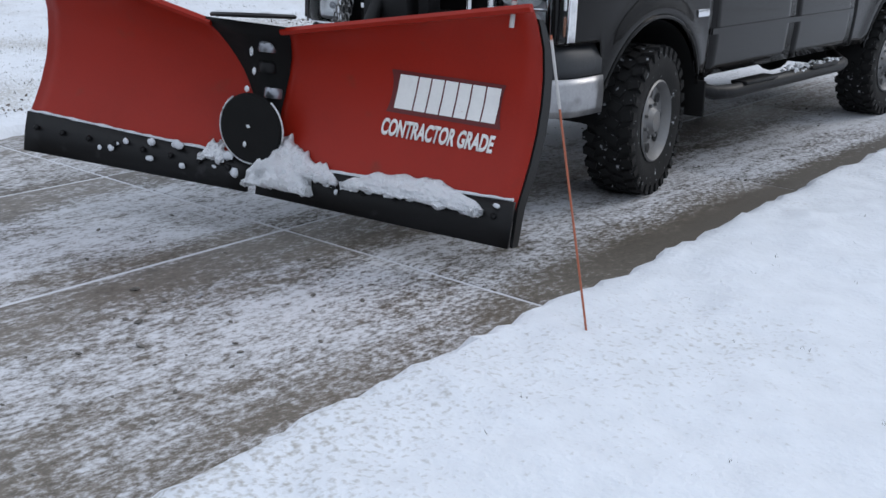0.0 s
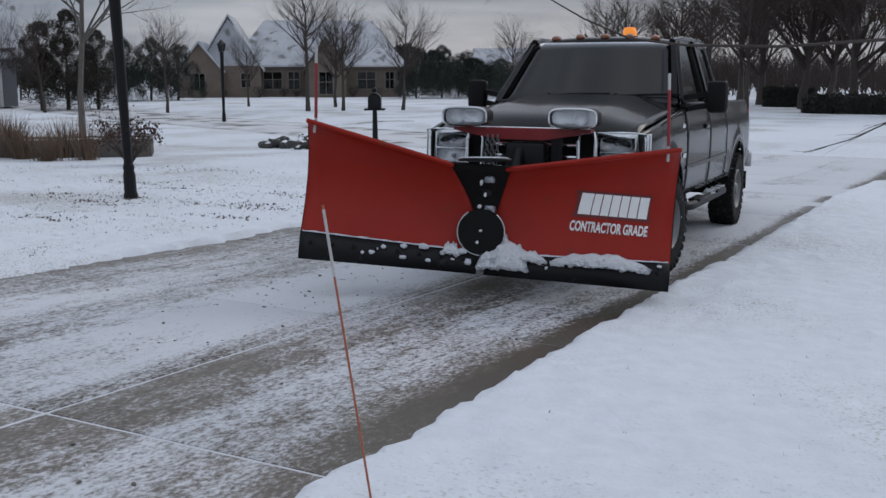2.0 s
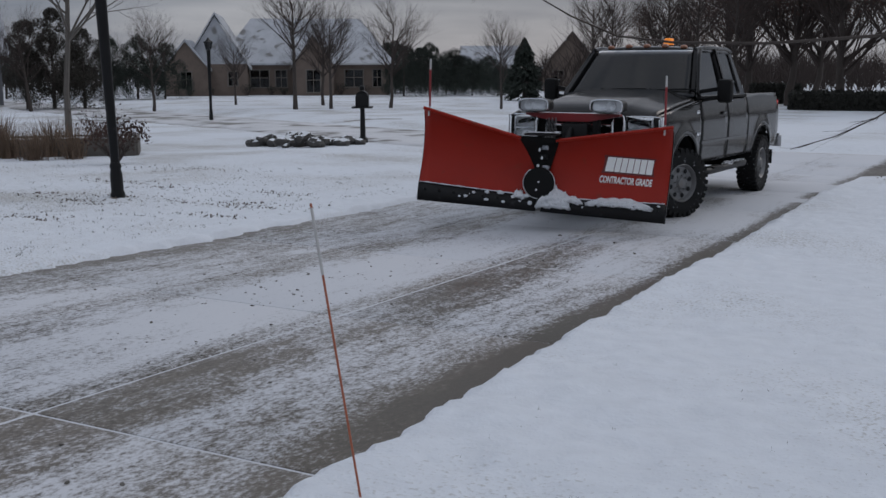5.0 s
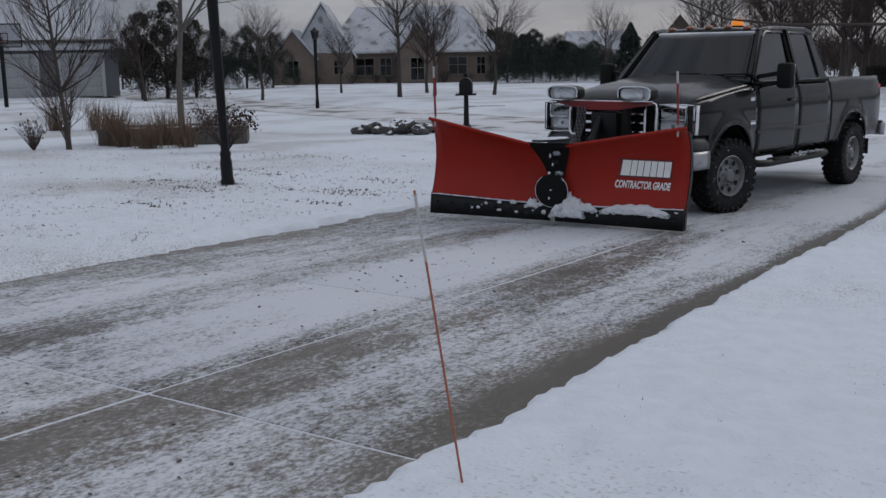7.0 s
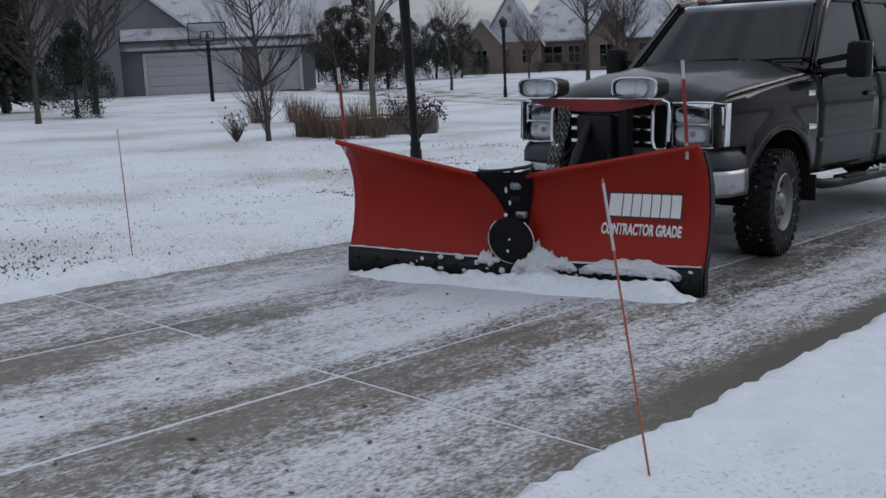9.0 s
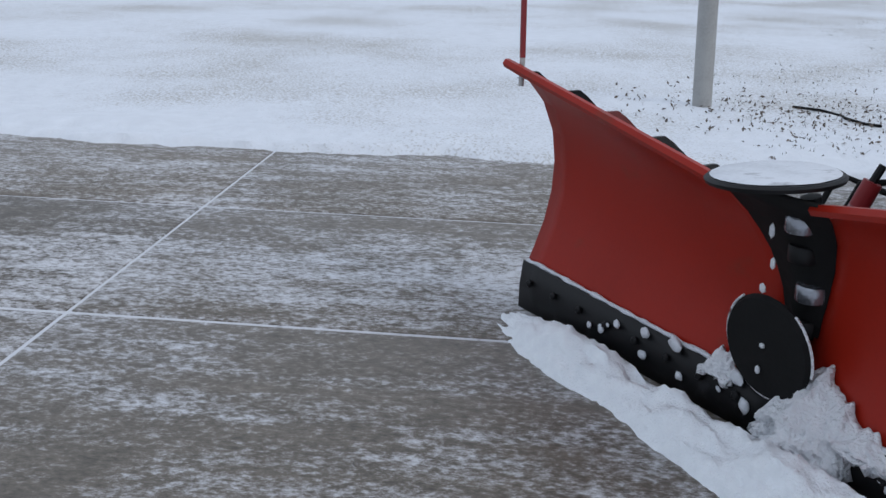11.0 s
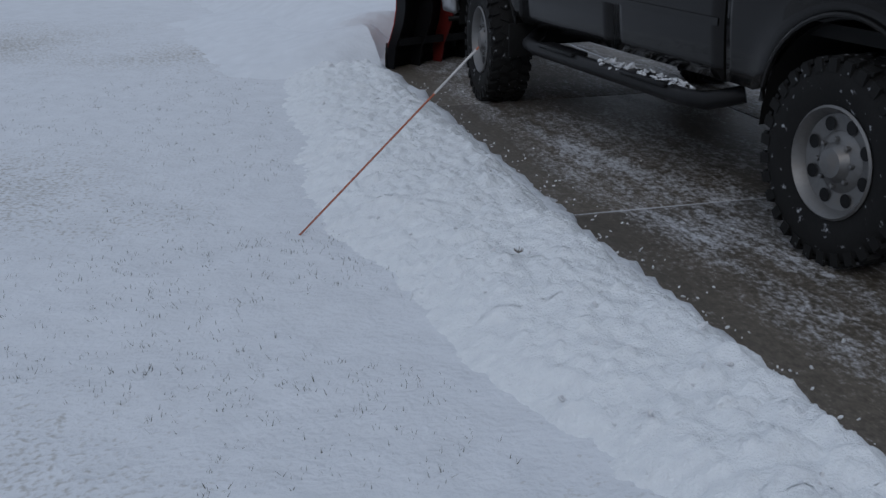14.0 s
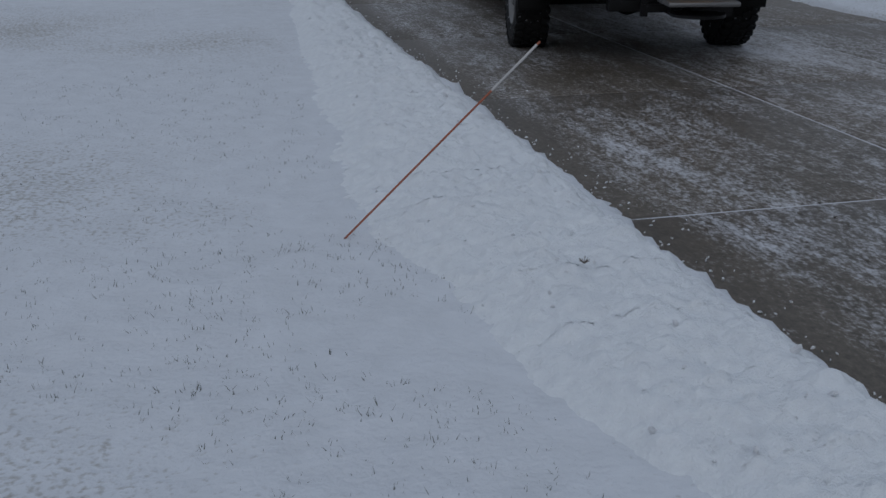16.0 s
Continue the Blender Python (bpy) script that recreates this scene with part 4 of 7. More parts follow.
        ring_loft(bm, [oval(0.47, w, h, y) for w, h, y in ((0.405, 0.165, -1.257), (0.41, 0.168, -1.272), (0.385, 0.145, -1.274), (0.38, 0.14, -1.262))], caps=False)
        part("rim", bm, CHROME, lamp)
        bm = fresh()
        ring_loft(bm, [oval(0.47, 0.38, 0.14, y) for y in (-1.228, -1.222)])
        part("back_plate", bm, BOWL, lamp)
        bm = fresh()
        ring_loft(bm, [oval(0.53, 0.115 * k, 0.115 * k, y, 20, 1.0) for k, y in ((1.0, -1.264), (0.75, -1.245), (0.35, -1.235), (0.1, -1.233))], caps=False)
        part("round_reflector", bm, BOWL, lamp)
        bm = fresh()
        ring_loft(bm, [oval(0.395, 0.19 * k, 0.10 * k, y, 20) for k, y in ((1.0, -1.264), (0.8, -1.243), (0.4, -1.236), (0.1, -1.234))], caps=False)
        part("reflector", bm, BOWL, lamp)
        bm = fresh()
        ring_loft(bm, [oval(0.47, w, h, y) for w, h, y in ((0.388, 0.148, -1.268), (0.36, 0.12, -1.284), (0.2, 0.05, -1.29))])
        part("lens", bm, CLEAR, lamp, "clear lamp glass")
        bm = fresh()
        beam(bm, (s * 0.47, -1.15, 1.22), (s * 0.47, -1.16, 1.31), 0.05, 0.05)
        part("stalk", bm, BLACK, lamp)
    bm = fresh()
    ring_loft(bm, [[(x, -1.19, 1.20 - h), (x, -1.09, 1.20 - h), (x, -1.09, 1.245), (x, -1.19, 1.245)] for x, h in ((-0.60, -0.02), (-0.45, 0.01), (-0.2, 0.05), (0.2, 0.05), (0.45, 0.01), (0.60, -0.02))])
    part("light_bar", bm, RED_BAR, truck, "red steel crossbar carrying the plow lights")
    bm = fresh()
    for x in (-0.30, 0.30):
        beam(bm, (x, -1.13, 0.55), (x, -1.13, 1.20), 0.07, 0.09)
        beam(bm, (x, -0.7, 0.42), (x, -1.25, 0.48), 0.08, 0.12)
    beam(bm, (-0.34, -1.13, 0.62), (0.34, -1.13, 0.62), 0.08, 0.12)
    box(bm, (0.05, -1.14, 0.92), (0.34, 0.16, 0.42), 0.03)
    part("lift_frame", bm, BLACK, truck)
    bm = fresh()
    tube(bm, [(0.0, -1.2, 1.12), (0.02, -1.45, 0.74)], 0.042, 12)
    part("lift_ram", bm, BLACK, truck)
    bm = fresh()
    for j, (x, ln) in enumerate(((-0.28, 13), (-0.235, 13), (-0.19, 12))):
        for k in range(ln):
            z, y = 1.16 - k * 0.040, -1.22 - 0.012 * k + 0.02 * math.sin(k * 0.5)
            link = [(x + (0.016 * math.cos(a) if k % 2 else 0.004), y + (0.004 if k % 2 else 0.016 * math.cos(a)), z + 0.028 * math.sin(a)) for a in steps(0, math.tau, 8)]
            tube(bm, link, 0.0055, 4)
    part("lift_chain", bm, ALLOY, truck, "slack lift chain")
    return truck


# ---- the plow ----
HINGE = (0.04, -2.13)
WING_END = {1: (1.39, -1.77), -1: (-1.245, -2.65)}
PROFILE = ((0.0, 0.0), (0.17, 0.0), (0.26, -0.035), (0.36, -0.07), (0.48, -0.095), (0.60, -0.10), (0.72, -0.085), (0.84, -0.04), (0.93, 0.03), (0.98, 0.085), (1.0, 0.12))


def wing_point(side, u, v, lift=0.0):
    """A point of the wing's face: u from the hinge outwards, v upwards."""
    a, b = Vector((*HINGE, 0)), Vector((*WING_END[side], 0))
    along = (b - a).normalized()
    ahead = Vector((along.y, -along.x, 0)) * (1 if side > 0 else -1)
    top = 0.81 + 0.235 * u
    z = v * top
    d = 0.0
    for (v0, d0), (v1, d1) in zip(PROFILE, PROFILE[1:]):
        if v0 <= v <= v1 or v1 == 1.0 and v > 1:
            d = d0 + (d1 - d0) * (v - v0) / (v1 - v0)
            break
    inner = a + along * (0.03 + (0.11 if side > 0 else 0.24) * max(0, (v - 0.5) / 0.5) ** 1.4)
    p = inner.lerp(b, u)
    return p + ahead * (d * (0.75 + 0.45 * u) + lift) + Vector((0, 0, z))


def build_plow(truck):
    plow = empty("snow_plow")
    plow.parent = truck
    tagged(plow, "red V-plow blade with black cutting edge and caked snow")
    vs = [p[0] for p in PROFILE]
    fine = sorted(set(vs + [(a + b) / 2 for a, b in zip(vs, vs[1:])]))
    for s in (1, -1):
        bm = fresh()
        grid(bm, steps(0, 1, 14), [v for v in fine if v > 0.15], lambda u, v: wing_point(s, u, v))
        for v in (1.0,):
            rows = [wing_point(s, u, v) for u in steps(0, 1, 14)]
            tube(bm, [p + Vector((0, 0, -0.008)) for p in rows], 0.014, 6)
        wing = solid(part("moldboard", bm, (RED, BLACK), plow, "scuffed red steel moldboard"), 0.012, 0)
        # back face set to black, painting in the shade behind the blade
        wing.modifiers[0].material_offset = 1
        bm = fresh()
        grid(bm, steps(0.0, 1, 12), (0.0, 0.10, 0.2), lambda u, v: wing_point(s, u, v, 0.022))
        solid(part("cutting_edge", bm, BLACK, plow, "black bolted cutting edge"), 0.022, 0)
        for u in steps(0.08, 0.94, 7):
            bm = fresh()
            bmesh.ops.create_icosphere(bm, subdivisions=1, radius=0.018, matrix=Matrix.Translation(wing_point(s, u, 0.13, 0.04)))
            part("bolt", bm, BLACK, plow)
        # ribs behind the blade
        for k, u in enumerate((0.16, 0.38, 0.60, 0.80, 1.0)):
            bm = fresh()
            depth = 0.10 if u == 1.0 else 0.15
            rings = []
            along = (Vector((*WING_END[s], 0)) - Vector((*HINGE, 0))).normalized() * 0.008
            for v in [w for w in fine if w < 0.96]:
                f, bk = wing_point(s, u, v, -0.012), wing_point(s, u, v, -0.012 - depth * (0.35 + 0.65 * math.sin(math.pi * min(1, max(0, 0.15 + v * 0.75)))))
                rings.append([f - along, f + along, bk + along, bk - along])
            ring_loft(bm, rings)
            part("rib", bm, RED_SHADED if k == 2 else BLACK, plow)
        bm = fresh()
        for v in (0.22, 0.62):
            beam(bm, wing_point(s, 0.02, v, -0.10), wing_point(s, 0.99, v, -0.10), 0.05, 0.06)
        part("back_rail", bm, BLACK, plow)
        # guide stick
        stick = wing_point(s, 0.95 if s < 0 else 0.93, 1.0, -0.03)
        bm = fresh()
        tube(bm, [stick + Vector((0, 0, -0.08)), stick + Vector((-0.004 * s, 0, 0.03))], 0.011, 8)
        part("guide_socket", bm, SILVER, plow)
        bm = fresh()
        tube(bm, [stick + Vector((-0.035, 0, 0.44)), stick + Vector((-0.045, 0, 0.56))], 0.0115, 8)
        part("guide_tip", bm, SILVER, plow)
        bm = fresh()
        tube(bm, [stick + Vector((-0.004 * s, 0, 0.03)), stick + Vector((-0.035, 0, 0.44))], 0.012, 8)
        part("guide_stick", bm, RED_BAR, plow, "red guide stick with a white tip")
        # hydraulic ram of the wing
        bm = fresh()
        a, b = Vector((s * 0.22, -1.35, 0.42)), wing_point(s, 0.62, 0.40, -0.14)
        tube(bm, [a, a.lerp(b, 0.6)], 0.045, 12)
        tube(bm, [a.lerp(b, 0.6), b], 0.022, 10)
        part("wing_ram", bm, BLACK, plow)
        for k in range(2):
            bm = fresh()
            x = s * (0.30 + 0.16 * k)
            tube(bm, [(x, -1.56 - 0.05 * k, 0.72), (x + s * 0.03, -1.66 - 0.05 * k, 0.46)], 0.036, 12)
            part("trip_spring", bm, RED_BAR, plow, "red spring cylinder behind the blade")
            bm = fresh()
            tube(bm, [(x, -1.53 - 0.05 * k, 0.78), (x + s * 0.045, -1.72 - 0.05 * k, 0.36)], 0.016, 8)
            part("spring_rod", bm, BLACK, plow)
            bm = fresh()
            tube(bm, [(x, -1.25, 0.72), (x + s * 0.1, -1.45, 0.74 - 0.1 * k), (x + s * 0.22, -1.62, 0.70), (x + s * 0.2, -1.75, 0.45)], 0.014, 6)
            part("hose", bm, RUBBER, plow)
        bm = fresh()
        beam(bm, (s * 0.36, -1.12, 0.30), (HINGE[0] + s * 0.05, HINGE[1] + 0.12, 0.26), 0.10, 0.13)
        part("push_arm", bm, BLACK, plow)
        bm = fresh()
        for k in range(2):
            tube(bm, [(s * (0.1 + 0.06 * k), -1.15, 0.95), (s * (0.22 + 0.08 * k), -1.35, 0.70), (s * 0.24, -1.40, 0.50 + 0.04 * k), (s * 0.35, -1.5, 0.44)], 0.013, 6)
        part("hose", bm, RUBBER, plow)
    # centre: hinge, rubber flap, cap plate and disc
    h = Vector((*HINGE, 0))
    bm = fresh()
    tube(bm, [h + Vector((0, -0.02, 0.10)), h + Vector((0, 0.10, 0.45)), h + Vector((0, 0.02, 0.80))], 0.032, 10)
    part("hinge_pin", bm, BLACK, plow)
    for k, z in enumerate((0.16, 0.26, 0.38, 0.50, 0.62, 0.72)):
        bm = fresh()
        lathe(bm, [(0.0, -0.028), (0.046, -0.026), (0.05, -0.02), (0.05, 0.02), (0.046, 0.026), (0.0, 0.028)], 14, "z")
        knuckle = part("hinge_knuckle", bm, LENS_DARK if k % 2 else BLACK, plow)
        knuckle.location = h + Vector((0.012 * (1 if k % 2 else -1), -0.035 + 0.10 * math.sin(math.pi * z / 0.8), z))
    bm = fresh()
    rings = []
    for t in steps(0, 1, 8):
        v = 1.0 - 0.55 * t
        p, q = wing_point(-1, 0.03, v, 0.012), wing_point(1, 0.03, v, 0.012)
        mid = (p + q) / 2 + Vector((0, -0.02, 0))
        rings.append([p, mid, q])
    ring_loft(bm, rings, closed=False, caps=False)
    solid(part("rubber_flap", bm, RUBBER, plow, "black rubber flap closing the hinge"), 0.012)
    bm = fresh()
    lathe(bm, [(0.0, 0.0), (0.20, 0.0), (0.205, 0.012), (0.195, 0.02), (0.0, 0.022)], 28, "z")
    cap = part("cap_plate", bm, BLACK, plow)
    bm = fresh()
    rings = [[(r * math.cos(a) * (1 + 0.06 * noise.noise((math.cos(a) * 2, math.sin(a) * 2, r * 9))), r * math.sin(a), 0.0225 + z) for a in steps(0, math.tau, 28)[:-1]] for r, z in ((0.188, 0.0), (0.175, 0.006), (0.10, 0.009), (0.01, 0.010))]
    ring_loft(bm, rings)
    part("cap_snow", bm, FROST, cap, "thin frosted snow on the plate")
    cap.location, cap.rotation_euler = h + Vector((0, -0.10, 0.85)), (radians(4), radians(-3), 0)
    bm = fresh()
    lathe(bm, [(0.0, -0.018), (0.165, -0.016), (0.175, 0.0), (0.165, 0.014), (0.0, 0.014)], 32, "y")
    ring = fresh()
    tube(ring, [(0.178 * math.cos(a), 0.0, 0.178 * math.sin(a)) for a in steps(2.2, 7.2, 40)], 0.0045, 6)
    disc = part("hinge_disc", bm, RUBBER, plow, "round black deflector at the hinge")
    disc.location, disc.rotation_euler = h + Vector((0, -0.055, 0.32)), (radians(8), 0, radians(20))
    rim = part("disc_rim", ring, SNOW_CLUMP, plow, "thin line of snow round the disc")
    rim.location, rim.rotation_euler = disc.location, disc.rotation_euler
    bm = fresh()
    rnd = random.Random(3)
    for k in range(6):
        z = 0.24 + 0.09 * k
        bmesh.ops.create_icosphere(bm, subdivisions=1, radius=1, matrix=Matrix.Translation(h + Vector((rnd.uniform(-0.03, 0.03), -0.09 + 0.06 * abs(z - 0.5), z))) @ Matrix.Diagonal((rnd.uniform(.005, .02), .008, rnd.uniform(.008, .028), 1)))
    part("snow_caught", bm, SNOW_CLUMP, plow, "snow caught in the hinge")
    # lettering and its frame on one wing; the brand's word is plain blocks
    def on_wing(x, z, lift):
        u = 0.0 + x
        return wing_point(1, u, z / (0.81 + 0.235 * u), lift)
    bm = fresh()
    grid(bm, steps(0.462, 0.868, 14), steps(0.50, 0.70, 6), lambda x, z: on_wing(x + 0.012 * (1 if x > 0.665 else -1) * ((z - 0.60) / 0.1) ** 2, z, 0.009))
    part("emblem_ground", bm, MAROON, plow)
    x = 0.482
    for w in (0.069, 0.044, 0.045, 0.047, 0.044, 0.047, 0.050):
        bm = fresh()
        grid(bm, steps(x, x + w, 2), (0.522, 0.60, 0.682), lambda a, z: on_wing(a + 0.05 * (z - 0.60), z, 0.012))
        part("emblem_block", bm, WHITE, plow)
        x += w + 0.0055
    words = bpy.data.curves.new("words", "FONT")
    words.body, words.size, words.shear, words.offset = "CONTRACTOR GRADE", 1.0, 0.12, 0.038
    carrier = new("lettering", words)
    me = bpy.data.meshes.new_from_object(carrier.evaluated_get(bpy.context.evaluated_depsgraph_get()))
    bpy.data.objects.remove(carrier)
    xs = [v.co.x for v in me.vertices]
    x0, x1 = min(xs), max(xs)
    for v in me.vertices:
        p = on_wing(0.445 + 0.425 * (v.co.x - x0) / (x1 - x0), 0.395 + 0.105 * v.co.y, 0.012)
        v.co = p
    me.materials.append(WHITE)
    letters = new("lettering", me)
    letters.parent = plow
    tagged(letters, "white words worn by scraping")
    solid(letters, 0.002, 0)
    # snow clinging to the cutting edge
    def clump(bm, u0, u1, s, top, seed, out=0.10):
        foot = 0.04 if u0 < 0 else 0.12
        def f(a, b):
            u = u0 + (u1 - u0) * a
            env = max(0, math.sin(math.pi * min(1, max(0, a)))) ** 0.45 * (0.72 + 0.30 * noise.noise((a * 3.1 + seed, seed, 0)) + 0.16 * noise.noise((a * 11, seed, 5)))
            z = foot + (top - foot) * env * b
            q = (a * 7 * (u1 - u0) / 0.3, b * 3.4, seed)
            rough = noise.noise((q[0], q[1], q[2])) + 0.6 * noise.noise((q[0] * 2.3, q[1] * 2.3, q[2])) + 0.35 * noise.noise((q[0] * 5, q[1] * 5, q[2]))
            bulge = out * (1 - b) ** 0.55 * min(1, b * 9 + 0.35) * (0.45 + 0.55 * env)
            p = wing_point(s, u, max(0, z) / (0.81 + 0.235 * u), 0.018 + bulge * (1 + 0.45 * rough))
            p.z += 0.016 * rough * (1 - b) + 0.01
            return p
        grid(bm, steps(0, 1, 60), steps(0, 1, 30), f)
    for name_label, u0, u1, s, top, seed, out in (("snow stuck at the blade's hinge", -0.04, 0.24, 1, 0.36, 1.3, 0.15), ("low shelf of snow by the hinge", 0.12, 0.34, 1, 0.25, 7.7, 0.08), ("snow caked on the cutting edge", 0.36, 0.90, 1, 0.27, 5.1, 0.09), ("crusted snow along the edge", 0.10, 0.20, -1, 0.25, 2.2, 0.04)):
        bm = fresh()
        clump(bm, u0, u1, s, top, seed, out)
        solid(part("caked_snow", bm, SNOW_CLUMP, plow, name_label, angle=80), 0.02)
    bm = fresh()
    rnd = random.Random(11)
    for k in range(18):
        u = rnd.uniform(0.05, 0.97)
        s = -1 if k % 4 else 1
        c = wing_point(s, u, rnd.uniform(0.08, 0.20), 0.040)
        r = rnd.uniform(0.008, 0.026)
        made = bmesh.ops.create_icosphere(bm, subdivisions=2, radius=1, matrix=Matrix.Translation(c) @ Matrix.Diagonal((r * rnd.uniform(1.0, 1.8), r * 0.6, r * rnd.uniform(0.7, 1.1), 1)))["verts"]
        for v in made:
            v.co += (v.co - c) * 0.45 * noise.noise(v.co * 60)
    for s in (1, -1):
        rows = []
        for u in steps(0.02, 0.99, 60):
            c = wing_point(s, u, 0.205 + 0.006 * noise.noise((u * 20, s, 1)), 0.02)
            rows.append(c)
        tube(bm, rows, [0.006 + 0.010 * max(0, noise.noise((i * 0.37, s * 3.1, 0)) + 0.3) for i in range(len(rows))], 6)
    part("snow_specks", bm, FROST, plow, "specks of snow along the blade", angle=80)
    return plow


TRUCK = build_truck()
for piece in TRUCK.children:
    if "axle" not in piece.name and piece.name.split(".")[0] not in ("mud_flap", "lift_ram"):
        piece.location.z += 0.055
WHEELS = [build_wheel(TRUCK, s * 0.90, y, s) for s in (1, -1) for y in (0.0, REAR)]
PLOW = build_plow(TRUCK)


def build_push(name, length, high, out, seed, label):
    """A ridge of snow rolling before the blade."""
    bm = fresh()
    a, b = Vector((*WING_END[-1], 0)), Vector((*WING_END[1], 0))
    along = (b - a).normalized()
    ahead = Vector((along.y, -along.x, 0))
    def f(u, v):
        p = a.lerp(b, length[0] + (length[1] - length[0]) * u)
        env = min(1, u * 6 + 0.15, (1 - u) * 9 + 0.25) * (0.7 + 0.4 * noise.noise((u * 7, seed, 0)) + 0.25 * u)
        h = high * env * math.sin(math.pi * min(1, 0.12 + 0.88 * v)) ** 0.9 * (1 + 0.4 * noise.noise((u * 16, v * 5, seed)))
        return p + ahead * (0.0 + out * v * (0.6 + 0.4 * env)) + Vector((0, 0, h - 0.03 + 0.030 * noise.noise((u * 40, v * 14, seed)) + 0.018 * noise.noise((u * 90, v * 30, seed)) * math.sin(math.pi * v)))
    grid(bm, steps(0, 1, 90), steps(0, 1, 16), f)
    return tagged(part(name, bm, SNOW_BANK, angle=80), label, "snow", kind="stuff")


RIDGE = build_push("pushed_snow", (0.0, 1.0), 0.16, 0.32, 2.0, "ridge of loose snow rolling before the blade")


def build_heap():
    """The wave of powder that rolls ahead of the blade and spills off its trailing end."""
    bm = fresh()
    end = Vector((*WING_END[1], 0))
    def f(u, v):
        x, y = end.x - 0.75 + 3.2 * u, end.y + 0.95 - 7.2 * v
        ahead = max(0.0, (end.y + 0.1) - y)
        behind = max(0.0, y - (end.y + 0.1))
        out = x - (end.x - 0.02 - 0.05 * ahead)
        wave = 0.40 * math.exp(-(out / (0.34 if out < 0 else 0.80)) ** 2) * math.exp(-(ahead / 1.1) ** 1.5) * math.exp(-(behind / 0.42) ** 2)
        mid = x - end.x - 0.45
        roll = 0.22 * math.exp(-(mid / (0.5 if mid < 0 else 0.80)) ** 2) * math.exp(-(max(0, ahead - 2.4) / 1.6) ** 2) * math.exp(-(behind / 0.75) ** 2)
        h = (wave ** 3 + roll ** 3) ** (1 / 3)
        h *= 1 + 0.12 * noise.noise((x * 2.2, y * 2.2, 1)) + 0.05 * noise.noise((x * 7, y * 7, 4))
        h += 0.006 * noise.noise((x * 16, y * 16, 2)) * min(1, h / 0.08) + (0.022 * noise.noise((x * 4, y * 4, 7)) + 0.014 * noise.noise((x * 11, y * 11, 8))) * math.exp(-((h - 0.11) / 0.07) ** 2)
        lead = (Vector((x, y, 0)) - end).dot(Vector((0.36, -0.93, 0)))
        if x < end.x + 0.02:
            h *= max(0.0, min(1.0, (lead + 0.04) / 0.10))
        return Vector((x, y, h - 0.035 - 0.22 * (1 - min(1.0, max(0.0, h / 0.05)))))
    grid(bm, steps(0, 1, 90), steps(0.0, 1, 180), f)
    return tagged(part("spilling_snow", bm, SNOW_SOFT, angle=80), "smooth wave of powder rolling off the blade", "snow", kind="stuff")


HEAP = build_heap()


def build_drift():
    """The broad powder sheet standing in for unplowed snow ahead on the last run."""
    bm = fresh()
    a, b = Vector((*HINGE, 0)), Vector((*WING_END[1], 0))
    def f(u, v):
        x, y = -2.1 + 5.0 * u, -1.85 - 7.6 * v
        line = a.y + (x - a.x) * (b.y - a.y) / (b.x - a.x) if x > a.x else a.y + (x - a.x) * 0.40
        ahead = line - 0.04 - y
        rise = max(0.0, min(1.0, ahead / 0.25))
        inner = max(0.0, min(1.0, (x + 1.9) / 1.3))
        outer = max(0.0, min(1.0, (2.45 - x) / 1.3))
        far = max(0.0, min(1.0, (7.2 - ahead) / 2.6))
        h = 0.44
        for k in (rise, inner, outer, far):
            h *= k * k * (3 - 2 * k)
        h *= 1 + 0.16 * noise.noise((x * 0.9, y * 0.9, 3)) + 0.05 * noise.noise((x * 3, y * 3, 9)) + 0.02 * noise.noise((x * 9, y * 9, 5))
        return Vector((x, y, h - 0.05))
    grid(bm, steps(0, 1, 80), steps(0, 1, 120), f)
    return tagged(part("powder_drift", bm, SNOW_SOFT, angle=80), "broad soft sheet of powder standing in for unplowed snow ahead", "snow", kind="stuff")


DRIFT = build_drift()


# ---- plants ----
def grow(bm, rnd, p, d, length, r, depth, spread_, seg, lift, tips, slot=0):
    """One limb, then its forks."""
    pts, radii = [p], [r]
    n = 3 if depth > 1 else 2
    q, e = p.copy(), d.copy()
    for i in range(n):
        e = (e + Vector((rnd.gauss(0, 0.10), rnd.gauss(0, 0.10), rnd.gauss(0.03, 0.06) + lift))).normalized()
        q = q + e * (length / n)
        pts.append(q.copy())
        radii.append(r * (1 - 0.42 * (i + 1) / n))
    tube(bm, pts, radii, max(3, seg), slot)
    if depth <= 0:
        tips.append(q)
        return
    for k in range(rnd.choice((2, 3, 3)) + (1 if depth > 2 else 0)):
        i = rnd.choice(range(1, n + 1)) if k else n
        side = Vector((rnd.gauss(0, 1), rnd.gauss(0, 1), rnd.gauss(0.15, 0.5))).normalized()
        f = (e + side * spread_ * rnd.uniform(0.6, 1.15)).normalized()
        grow(bm, rnd, pts[i].copy(), f, length * rnd.uniform(0.58, 0.82), radii[i] * rnd.uniform(0.55, 0.72), depth - 1, spread_, seg - 1, lift, tips, slot)


TREES = {}


